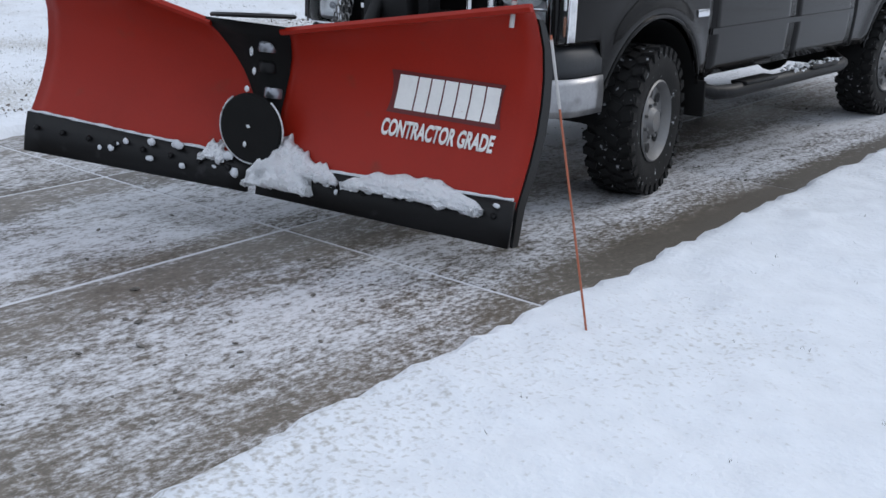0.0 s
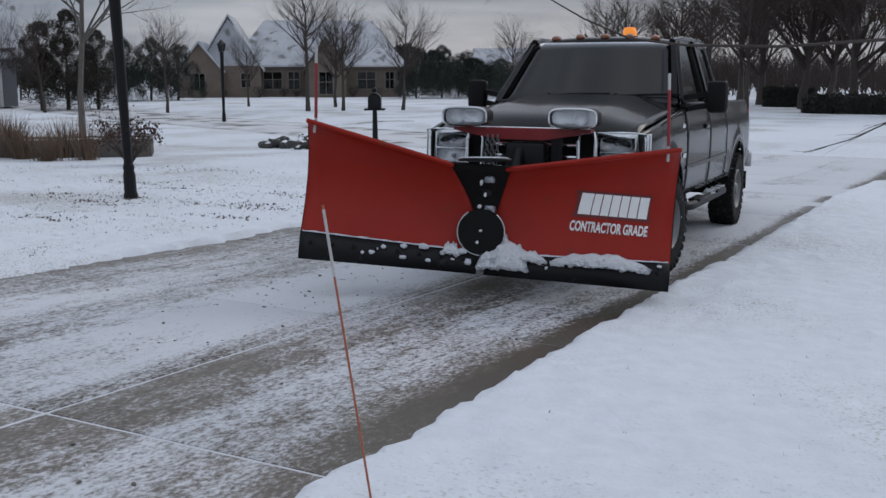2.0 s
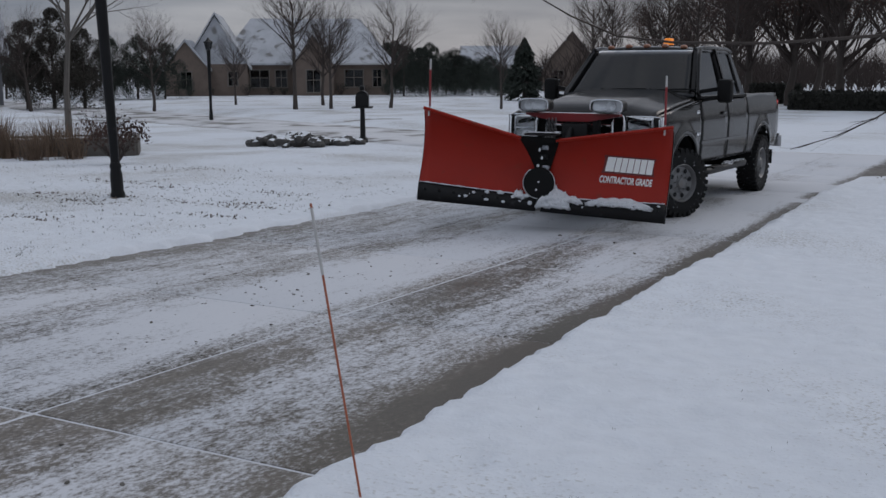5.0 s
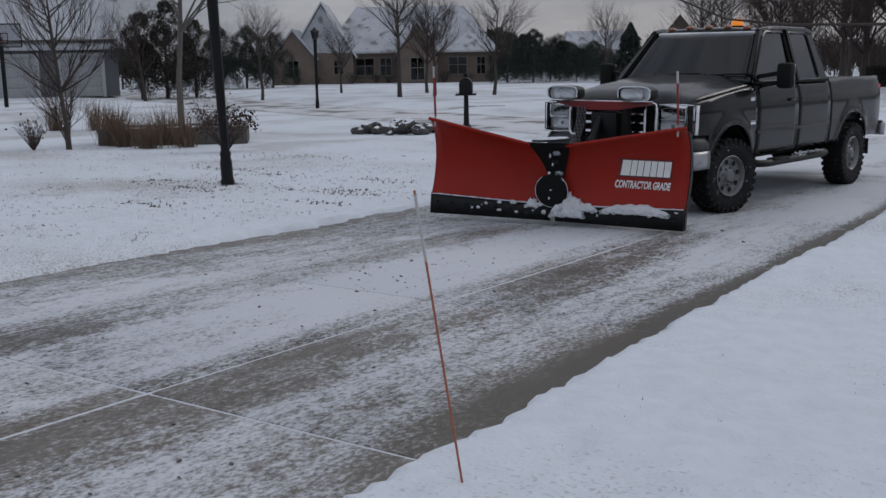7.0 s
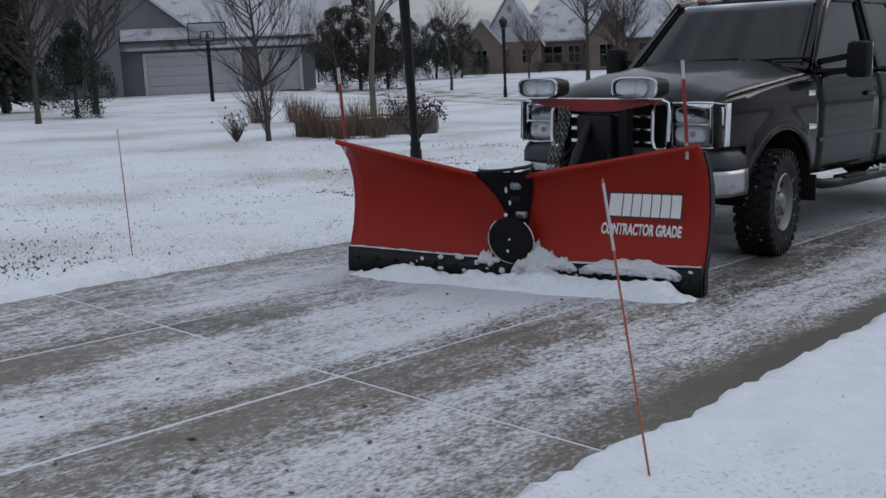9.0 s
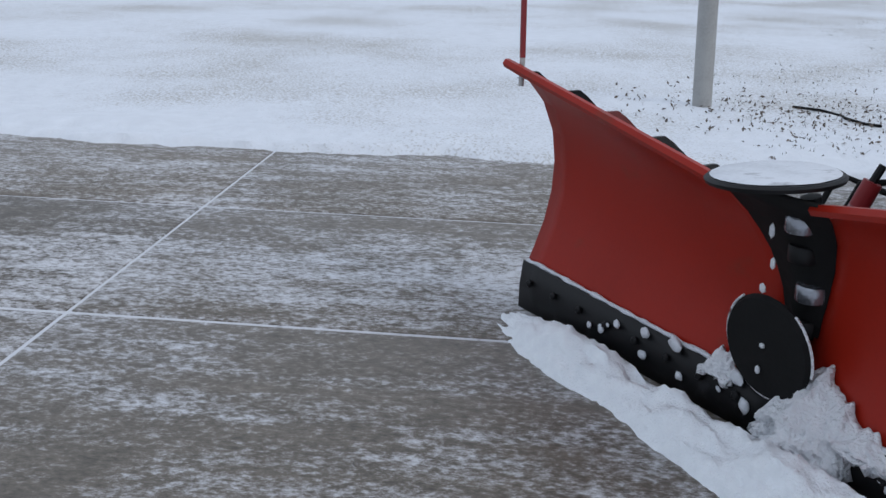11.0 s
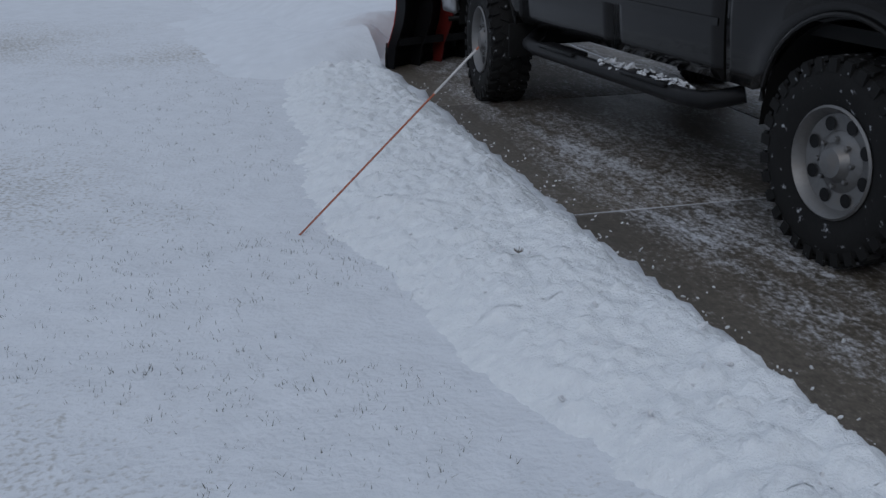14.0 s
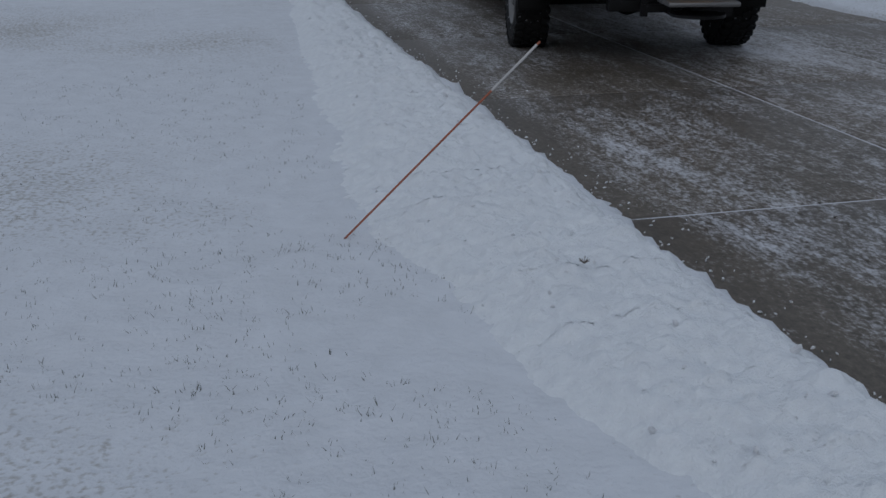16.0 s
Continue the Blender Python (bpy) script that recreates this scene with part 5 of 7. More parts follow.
def bare_tree(kind, at, height, turn=0.0, seed=1, label="", bark=None, leaves=0, stems=1, spread_=0.62, thick=0.013, clear=0.24, depth=6):
    """A leafless tree: trunk with forking limbs, and clinging leaves where it has them."""
    key = (seed, stems, leaves, depth)
    if key not in TREES:
        rnd = random.Random(seed)
        bm, tips = fresh(), []
        trunk = fresh()
        for s in range(stems):
            lean = Vector((rnd.gauss(0, 0.04 if stems == 1 else 0.22), rnd.gauss(0, 0.04 if stems == 1 else 0.22), 1)).normalized()
            pts = [Vector((0, 0, -0.03)), lean * clear * 0.5 + Vector((rnd.gauss(0, .01), 0, 0)), lean * clear, lean * (clear + 0.25), lean * (clear + 0.48)]
            rad = [thick * 1.5, thick * 1.05, thick * 0.9, thick * 0.6, thick * 0.3]
            tube(trunk, pts, [v / (1 if stems == 1 else 1.7) for v in rad], 8)
            for k in range(23 if stems == 1 else 8):
                u = rnd.uniform(0.0, 1.0)
                p = pts[2].lerp(pts[4], u)
                a = k * 2.4 + rnd.uniform(-0.5, 0.5)
                d = Vector((math.cos(a), math.sin(a), rnd.uniform(0.5, 1.25))).normalized()
                grow(bm, rnd, p, d, 0.24 * (1 - 0.45 * u) * rnd.uniform(0.8, 1.15), thick * 0.46 * (1 - 0.4 * u), depth - 2, spread_, 5, 0.05, tips)
        leafy = None
        if leaves:
            leafy = fresh()
            for k in range(leaves):
                p = rnd.choice(tips) + Vector((rnd.gauss(0, .03), rnd.gauss(0, .03), rnd.gauss(-0.01, .03)))
                m = Matrix.Translation(p) @ pose(0, 0, 0, rnd.uniform(0, 360), rnd.uniform(0, 360), 0) @ Matrix.Scale(rnd.uniform(0.004, 0.009), 4)
                vs = [leafy.verts.new(m @ Vector(c)) for c in ((-1, 0, 0), (0, -0.6, 0.2), (1, 0, 0), (0, 0.6, 0.2))]
                leafy.faces.new(vs)
        parts = []
        for nm, b, m in (("trunk", trunk, bark or BARK), ("crown", bm, TWIG if bark is None else bark), ("foliage", leafy, RUSSET)):
            if b is not None:
                ob = part(nm, b, m)
                parts.append((nm, ob.data))
                bpy.data.objects.remove(ob)
        TREES[key] = parts
    tree = empty(kind, pose(at[0], at[1], lawn_height(*at[:2]) - 0.02, 0, 0, turn))
    tree.scale = (height,) * 3
    for nm, me in TREES[key]:
        new(nm, me).parent = tree
    return tagged(tree, label or "bare winter tree with a grey-brown forked crown", "tree", "bare yard trees")


def conifer(at, height, wide, seed, label="dark green spruce dusted with snow", power=0.75, needle=None):
    rnd = random.Random(seed)
    tree = empty("conifer", pose(at[0], at[1], lawn_height(*at[:2]) - 0.02))
    bm = fresh()
    tube(bm, [(0, 0, 0), (0, 0, height * 0.5), (0, 0, height * 0.96)], [0.05 * height ** 0.7, 0.035 * height ** 0.7, 0.01], 7)
    part("trunk", bm, BARK, tree)
    bm = fresh()
    verts, faces = [], []
    n = int(420 * height ** 0.6)
    for k in range(n):
        u = rnd.random() ** 0.8
        z = height * (0.06 + 0.93 * u)
        a = rnd.uniform(0, math.tau)
        r = wide / 2 * (1 - u) ** power * rnd.uniform(0.7, 1.15) * (1 + 0.16 * math.sin(z * 5.5 + seed) + 0.30 * noise.noise((math.cos(a) * 1.4, math.sin(a) * 1.4, z * 0.8 + seed)))
        tip = Vector((math.cos(a) * r, math.sin(a) * r, z - 0.18 * r))
        root = Vector((math.cos(a) * r * 0.25, math.sin(a) * r * 0.25, z + 0.05))
        side = Vector((-math.sin(a), math.cos(a), 0))
        for j in range(5):
            f = 0.3 + 0.7 * j / 4
            c = root.lerp(tip, f)
            s = rnd.uniform(0.10, 0.2) * (0.5 + 0.16 * height ** 0.5) * (1.15 - 0.5 * f)
            w = side.copy()
            w.rotate(Euler((rnd.gauss(0, .7), rnd.gauss(0, .7), rnd.gauss(0, .7))))
            b0 = len(verts)
            verts += [c - w * s, c + w * s, c + (tip - root).normalized() * s * 1.7 + Vector((0, 0, rnd.uniform(-.12, .05))), c + Vector((0, 0, s * 0.7))]
            faces += [(b0, b0 + 1, b0 + 2), (b0, b0 + 1, b0 + 3)]
    me = bpy.data.meshes.new("crown")
    me.from_pydata([tuple(v) for v in verts], [], faces)
    me.materials.append(needle or NEEDLE)
    new("crown", me).parent = tree
    return tagged(tree, label, "conifer", "dark conifers")


def bushy_evergreen(at, height, wide, seed, label="dense brown-black evergreen with an uneven crown", leaf=None):
    """A broad evergreen: short trunk, several boughs, and lumps of small needle sprays."""
    rnd = random.Random(seed)
    tree = empty("evergreen", pose(at[0], at[1], lawn_height(*at[:2]) - 0.02))
    bm = fresh()
    tube(bm, [(0, 0, 0), (0.05, 0, height * 0.3), (0, 0.05, height * 0.8)], [0.02 * height, 0.016 * height, 0.004 * height], 7)
    lumps = []
    for k in range(15):
        u = (k + 0.5) / 15
        a = k * 2.4 + rnd.uniform(-0.5, 0.5)
        r = wide * (0.40 * (1 - u ** 2.2) + 0.05) * rnd.uniform(0.6, 1.0)
        c = Vector((math.cos(a) * r, math.sin(a) * r, height * (0.09 + 0.80 * u) + rnd.gauss(0, 0.03 * height)))
        lumps.append((c, wide * rnd.uniform(0.16, 0.27) * (1.1 - 0.5 * u)))
    part("trunk", bm, BARK, tree)
    verts, faces = [], []
    for c, r in lumps:
        for k in range(1150):
            d = Vector((rnd.gauss(0, 1), rnd.gauss(0, 1), rnd.gauss(0, 0.8))).normalized()
            p = c + d * r * rnd.uniform(0.55, 1.12)
            if p.z < 0.05:
                continue
            size = rnd.uniform(0.04, 0.10) * (0.35 + 0.08 * height)
            side = d.cross(Vector((rnd.gauss(0, 1), rnd.gauss(0, 1), rnd.gauss(0, 1)))).normalized()
            b0 = len(verts)
            verts += [p - side * size * 0.5, p + side * size * 0.5, p + (d + Vector((0, 0, 0.3))) * size * 1.5]
            faces.append((b0, b0 + 1, b0 + 2))
    me = bpy.data.meshes.new("crown")
    me.from_pydata([tuple(v) for v in verts], [], faces)
    me.materials.append(leaf or CEDAR)
    new("crown", me).parent = tree
    return tagged(tree, label, "evergreen", "dark evergreens")


def grass_clump(at, height, seed, label="tan dry ornamental grass clump standing in snow"):
    rnd = random.Random(seed)
    bm = fresh()
    for k in range(190):
        a, lean = rnd.uniform(0, math.tau), rnd.uniform(0.05, 0.8)
        d = Vector((math.cos(a) * lean, math.sin(a) * lean, 1))
        p = Vector((rnd.gauss(0, .12), rnd.gauss(0, .12), 0))
        h = height * rnd.uniform(0.55, 1.05)
        side = Vector((-math.sin(a), math.cos(a), 0)) * 0.006
        q, t = p + d * h * 0.55, p + d * h + Vector((d.x, d.y, -0.35)) * h * 0.25 * lean
        v = [bm.verts.new(c) for c in (p - side, p + side, q + side, q - side, t)]
        bm.faces.new(v[:4])
        bm.faces.new((v[3], v[2], v[4]))
    clump = empty("ornamental_grass", pose(at[0], at[1], lawn_height(*at[:2]) - 0.02))
    part("tuft", bm, STRAW, clump)
    return tagged(clump, label, "grass clump", "dry grasses in the bed")


def shrub(at, height, wide, seed, leaf=RUSSET, count=500, label="leafless russet shrub in the planting bed"):
    rnd = random.Random(seed)
    bush = empty("shrub", pose(at[0], at[1], lawn_height(*at[:2]) - 0.02))
    bm, tips = fresh(), []
    for k in range(22):
        a = rnd.uniform(0, math.tau)
        d = Vector((math.cos(a) * 0.7, math.sin(a) * 0.7, 1)).normalized()
        grow(bm, rnd, Vector((0, 0, 0)), d, height * 0.5, 0.014, 2, 0.6, 4, 0.03, tips)
    part("twig_frame", bm, TWIG, bush)
    bm = fresh()
    for k in range(count):
        p = rnd.choice(tips) + Vector((rnd.gauss(0, .06), rnd.gauss(0, .06), rnd.gauss(-.03, .06)))
        m = Matrix.Translation(p) @ pose(0, 0, 0, rnd.uniform(0, 360), rnd.uniform(0, 360), 0) @ Matrix.Scale(rnd.uniform(0.02, 0.05), 4)
        bm.faces.new([bm.verts.new(m @ Vector(c)) for c in ((-1, 0, 0), (0, -0.6, 0.2), (1, 0, 0), (0, 0.6, 0.2))])
    part("foliage", bm, leaf, bush)
    return tagged(bush, label, "shrub", "shrubs")


# ---- yard fittings ----
def lamp_post(at, label, lean=0.0):
    post = empty("lamp_post", pose(at[0], at[1], lawn_height(*at[:2]) - 0.01) @ Matrix.Rotation(radians(-lean), 4, Vector((-0.715, 0.70, 0))))
    bm = fresh()
    lathe(bm, [(0.0, 0.0), (0.10, 0.0), (0.10, 0.06), (0.085, 0.10), (0.085, 0.34), (0.07, 0.40), (0.082, 0.44), (0.065, 0.50), (0.0, 0.5)], 16, "z")
    part("base", bm, BLACK, post)
    bm = fresh()
    lathe(bm, [(0.060, 0.48), (0.070, 1.8), (0.082, 3.0), (0.09, 3.03), (0.09, 3.08), (0.0, 3.1)], 14, "z")
    part("shaft", bm, BLACK, post)
    lantern = empty("lantern")
    lantern.parent = post
    bm = fresh()
    ring_loft(bm, [[(r * x, r * y, z) for x, y in ((-1, -1), (1, -1), (1, 1), (-1, 1))] for r, z in ((0.07, 3.1), (0.12, 3.40))])
    part("panes", bm, PANE, lantern)
    bm = fresh()
    for x, y in ((-1, -1), (1, -1), (1, 1), (-1, 1)):
        beam(bm, (0.072 * x, 0.072 * y, 3.09), (0.123 * x, 0.123 * y, 3.41), 0.016, 0.016)
    ring_loft(bm, [[(r * x, r * y, z) for x, y in ((-1, -1), (1, -1), (1, 1), (-1, 1))] for r, z in ((0.15, 3.40), (0.15, 3.42), (0.05, 3.54), (0.015, 3.62))])
    part("cage", bm, BLACK, lantern)
    return tagged(post, label, "lamp post", "yard lamps")


lamp_post((-10.95, 10.7), "black fluted yard lamp post leaning in snow", 1.7)
lamp_post((-30.87, 35.86), "black yard lamp post with a lantern")


def mailbox():
    m = tagged(empty("mailbox", pose(-17.6, 27.4, lawn_height(-17.6, 27.4), 0, 0, 30) @ Matrix.Scale(1.15, 4)), "black mailbox on a stout black post by the road", "mailbox")
    bm = fresh()
    lathe(bm, [(0.0, 0.0), (0.14, 0.0), (0.13, 0.12), (0.075, 0.18), (0.06, 0.95), (0.0, 0.95)], 14, "z")
    part("post", bm, BLACK, m)
    bm = fresh()
    rings = []
    for y in (-0.30, 0.32):
        rings.append([(0.17 * math.cos(a), y, 1.22 + 0.17 * math.sin(a)) for a in steps(0, math.pi, 10)] + [(-0.17, y, 0.96), (0.17, y, 0.96)])
    ring_loft(bm, rings)
    part("box", bm, BLACK, m)
    bm = fresh()
    box(bm, (0.0, -0.32, 1.15), (0.30, 0.02, 0.34), 0.02)
    part("door", bm, BLACK, m)
    bm = fresh()
    box(bm, (0, 0, 0.955), (0.55, 0.7, 0.04), 0.01)
    part("shelf", bm, BLACK, m)
    bm = fresh()
    box(bm, (0, 0, 1.46), (0.12, 0.3, 0.12), 0.03)
    part("finial", bm, BLACK, m)


mailbox()


def rocks():
    rnd = random.Random(21)
    shared = []
    for k in range(5):
        bm = fresh()
        bmesh.ops.create_icosphere(bm, subdivisions=2, radius=1)
        for v in bm.verts:
            v.co *= 1 + 0.35 * noise.noise(v.co * 1.3 + Vector((k * 7, 0, 0)))
        bm.normal_update()
        for f in bm.faces:
            f.material_index = 1 if f.normal.z > 0.72 else 0
        ob = part("boulder", bm, (ROCK, SNOW_CLUMP), angle=30)
        shared.append(ob.data)
        bpy.data.objects.remove(ob)
    for k in range(60):
        u = rnd.random()
        x, y = -18.2 + 2.1 * u + rnd.gauss(0, .35), 24.3 - 1.3 * math.sin(u * 3.2) + rnd.gauss(0, .5)
        s = rnd.uniform(0.09, 0.20)
        ob = new("boulder", rnd.choice(shared))
        ob.matrix_world = Matrix.Translation((x, y, lawn_height(x, y) + s * 0.35 + 0.22 * rnd.random() * math.exp(-((u - 0.55) / 0.28) ** 2))) @ pose(0, 0, 0, rnd.uniform(-12, 12), rnd.uniform(-12, 12), rnd.uniform(0, 360)) @ Matrix.Diagonal((s * 1.2, s, s * 0.75, 1))
        tagged(ob, "snow-capped grey boulder in the ditch lining", "boulder", "ditch boulders")


rocks()


def hoop():
    h = tagged(empty("basketball_hoop", pose(-44.3, 29.5, lawn_height(-44.3, 29.5), 0, 0, 56)), "basketball hoop on a dark pole beside the garage drive", "basketball hoop")
    bm = fresh()
    tube(bm, [(0, 0, 0), (0, 0, 2.5), (0.0, -0.1, 3.2)], 0.10, 10)
    part("pole", bm, BLACK, h)
    bm = fresh()
    beam(bm, (0, -0.05, 2.9), (0, -0.75, 3.35), 0.07, 0.07)
    beam(bm, (0, -0.05, 2.5), (0, -0.75, 2.95), 0.07, 0.07)
    part("bracket", bm, BLACK, h)
    board = empty("backboard")
    board.parent = h
    bm = fresh()
    box(bm, (0, -0.78, 3.25), (1.74, 0.03, 1.02), 0.01)
    part("board_panel", bm, BOARD_GLASS, board)
    for c, s in (((0, -0.80, 3.76), (1.80, 0.05, 0.05)), ((0, -0.80, 2.74), (1.80, 0.05, 0.05)), ((-0.88, -0.80, 3.25), (0.05, 0.05, 1.0)), ((0.88, -0.80, 3.25), (0.05, 0.05, 1.0)), ((0, -0.80, 3.35), (0.6, 0.03, 0.04)), ((0, -0.80, 2.92), (0.6, 0.03, 0.04)), ((-0.3, -0.80, 3.13), (0.04, 0.03, 0.45)), ((0.3, -0.80, 3.13), (0.04, 0.03, 0.45))):
        bm = fresh()
        box(bm, c, s)
        part("edging", bm, BLACK, board)
    bm = fresh()
    tube(bm, [(0.23 * math.cos(a), -1.05 + 0.23 * math.sin(a), 2.98) for a in steps(0, math.tau, 18)], 0.015, 6)
    part("rim", bm, ORANGE, h)


hoop()

# planting bed beside the neighbour's drive
bed = tagged(empty("planter", pose(-18.9, 16.9, lawn_height(-18.9, 16.9), 0, 0, 42)), "low weathered wooden planter capped with snow", "planter")
for c, s in (((0, -0.6, 0.2), (3.2, 0.12, 0.42)), ((0, 0.6, 0.2), (3.2, 0.12, 0.42)), ((-1.6, 0, 0.2), (0.12, 1.2, 0.42)), ((1.6, 0, 0.2), (0.12, 1.2, 0.42))):
    b_ = fresh()
    box(b_, c, s, 0.02)
    part("board", b_, BIRCH, bed)
b_ = fresh()
grid(b_, steps(-1.55, 1.55, 14), steps(-0.55, 0.55, 6), lambda x, y: (x, y, 0.36 + 0.05 * ruffle(x, y, 2.0)))
solid(part("snow_fill", b_, SNOW_CLUMP, bed), 0.1)
for i_, (x_, y_, h_) in enumerate(((-26.4, 19.1, 1.5), (-25.6, 19.9, 1.3), (-19.5, 15.6, 1.35), (-18.9, 15.4, 1.1), (-18.0, 15.3, 1.0), (-18.6, 16.3, 1.3), (-17.6, 16.0, 1.2), (-20.3, 16.2, 1.2))):
    grass_clump((x_, y_), h_ * 0.8, 40 + i_)
shrub((-15.75, 15.4), 0.85, 1.0, 61, count=650)
shrub((-19.6, 13.6), 0.7, 0.8, 62, count=60, label="sparse twiggy shrub in snow")
shrub((-18.6, 17.8), 1.1, 1.2, 63, count=80, label="bare red-stemmed shrub behind the planter")
bare_tree("young_tree", (-19.1, 14.1), 5.0, 20, 5, "slim bare tree in the planting bed", stems=1, clear=0.22, thick=0.0095, depth=6, spread_=0.5)
bare_tree("young_tree", (-19.9, 14.7), 2.6, 140, 25, "low multi-stemmed bare bush beside the young tree", stems=4, clear=0.12, thick=0.010, depth=5, spread_=0.5, leaves=300)
bare_tree("birch", (-25.1, 22.7), 9.6, 70, 6, "pale-barked leaning bare tree", bark=BIRCH, thick=0.009, clear=0.30, depth=6, spread_=0.85)
# yard trees, near to far
bare_tree("yard_tree", (-33.79, 15.71), 6.4, 0, 7)
bare_tree("yard_tree", (-39.8, 20.9), 7.6, 50, 8, "slim bare tree before the garage")
bare_tree("yard_tree", (-33.7, 45.9), 7.6, 130, 9)
bare_tree("yard_tree", (-32.6, 47.6), 6.2, 200, 7, "bare tree with russet leaves clinging low")
bare_tree("yard_tree", (-30.6, 50.5), 6.6, 10, 8, stems=1)
for i_, (x_, y_, h_, s_) in enumerate(((-40.5, 42.5, 5.5, 9), (-41.5, 50.5, 4.6, 7), (-24.5, 52.0, 5.0, 9), (-47.0, 40.0, 6.0, 8), (-22.0, 60.0, 5.0, 7), (-36.5, 52.5, 6.5, 8))):
    bare_tree("yard_tree", (x_, y_), h_, i_ * 47, s_)
for i_, (x_, y_, h_) in enumerate(((-11.9, 65.7, 11.0), (-16.0, 73.0, 12.0), (-8.6, 62.0, 11.5), (-5.0, 58.0, 11.0), (-20.0, 84.0, 11.0), (-3.5, 70.0, 12.0), (-12.6, 80.0, 11.0), (-25.0, 92.0, 9.0), (-29.5, 96.0, 9.0), (0.5, 64.0, 10.0))):
    bare_tree("street_tree", (x_, y_), h_, i_ * 61, 14 + i_ % 3, "broad bare tree still holding russet leaves", leaves=6500, depth=6, clear=0.15, thick=0.022)
for i_, (x_, y_, h_) in enumerate(((-27.5, 74.0, 9.0), (-24.5, 70.0, 8.5), (-21.0, 71.0, 10.0), (-17.8, 66.0, 10.0), (-14.4, 62.0, 9.5))):
    bare_tree("street_tree", (x_, y_), h_, i_ * 83, 9 if i_ % 2 else 7, "bare street tree with a fine upright crown")
# evergreens
for i_, (x_, y_, h_, w_) in enumerate(((-42.8, 15.5, 6.8, 4.4), (-36.4, 8.9, 5.6, 3.4), (-39.8, 14.5, 5.8, 3.8), (-40.0, 5.0, 6.5, 4.0), (-48.0, 4.0, 8.0, 5.0), (-46.0, 20.0, 7.5, 4.0), (-44.0, 9.5, 7.0, 4.2), (-30.5, 68.5, 4.3, 3.2))):
    conifer((x_, y_), h_, w_, 70 + i_)
bushy_evergreen((-37.0, 18.7), 3.5, 2.6, 301, "small ragged pine with snow beneath it", NEEDLE)
for i_, (x_, y_, h_, w_) in enumerate(((-46.8, 43.6, 4.9, 3.0), (-47.9, 42.4, 6.0, 3.4), (-48.9, 41.4, 5.2, 3.0))):
    bushy_evergreen((x_, y_), h_, w_, 310 + i_)
for i_, (x_, y_, h_, w_) in enumerate(((-54.6, 58.5, 4.0, 3.6), (-56.0, 57.2, 4.7, 3.8), (-57.2, 55.8, 4.4, 3.8), (-66.0, 54.0, 4.6, 5.0))):
    bushy_evergreen((x_, y_), h_, w_, 330 + i_, "dark pine behind the bare yard trees", NEEDLE)
for i_ in range(15):
    az_ = radians(-31.4 + 0.46 * i_)
    r_ = 96 + 9 * math.sin(i_ * 2.3)
    bushy_evergreen((r_ * math.sin(az_), r_ * math.cos(az_)), 4.9 - 0.16 * i_ + 0.5 * math.sin(i_ * 1.7), 3.6 + 0.7 * math.sin(i_ * 3.1), 340 + i_, "far dark pine in a windbreak row", NEEDLE)


def hedge(at, size, turn, seed, label="clipped dark evergreen hedge with snow below"):
    rnd = random.Random(seed)
    verts, faces = [], []
    for k in range(2600):
        face = rnd.choice((0, 0, 1, 2))
        p = [rnd.uniform(-.5, .5) * size[0], rnd.uniform(-.5, .5) * size[1], rnd.uniform(0, 1) * size[2]]
        if face == 0:
            p[1] = -size[1] / 2 + rnd.gauss(0, .04)
        elif face == 1:
            p[2] = size[2] + rnd.gauss(0, .05)
        else:
            p[0] = rnd.choice((-.5, .5)) * size[0] + rnd.gauss(0, .04)
        s = rnd.uniform(0.06, 0.13)
        r = Euler((rnd.uniform(0, 6), rnd.uniform(0, 6), rnd.uniform(0, 6))).to_matrix()
        b0 = len(verts)
        verts += [Vector(p) + r @ Vector(c) * s for c in ((-1, 0, 0), (0, -.7, 0), (1, 0, 0), (0, .7, 0))]
        faces.append((b0, b0 + 1, b0 + 2, b0 + 3))
    ob = empty("hedge", pose(at[0], at[1], lawn_height(*at) - 0.02, 0, 0, turn))
    bm = fresh()
    box(bm, (0, 0, size[2] / 2), (size[0] * 0.97, size[1] * 0.9, size[2] * 0.96), 0.1)
    part("core", bm, HEDGE, ob)
    me = bpy.data.meshes.new("foliage")
    me.from_pydata([tuple(v) for v in verts], [], faces)
    me.materials.append(HEDGE)
    new("foliage", me).parent = ob
    return tagged(ob, label, "hedge")


hedge((-7.6, 59.5), (6.2, 1.6, 0.95), 8, 5)
hedge((-13.6, 70.0), (3.0, 1.4, 1.2), 10, 6, "low dark shrub row behind the street trees")


# ---- houses ----
def gable_roof(bm, x0, x1, y0, y1, z, rise, over=0.35, along="x"):
    """Two slopes with thickness; the ridge runs along x or y."""
    if along == "x":
        m = (y0 + y1) / 2
        slope = rise / ((y1 - y0) / 2)
        for s, e in ((-1, y0 - over), (1, y1 + over)):
            ring_loft(bm, [[(x, m, z + rise), (x, e, z - over * slope), (x, e, z - over * slope + 0.18), (x, m, z + rise + 0.18)] for x in (x0 - over, x1 + over)])
    else:
        m = (x0 + x1) / 2
        slope = rise / ((x1 - x0) / 2)
        for e in (x0 - over, x1 + over):
            ring_loft(bm, [[(m, y, z + rise), (e, y, z - over * slope), (e, y, z - over * slope + 0.18), (m, y, z + rise + 0.18)] for y in (y0 - over, y1 + over)])


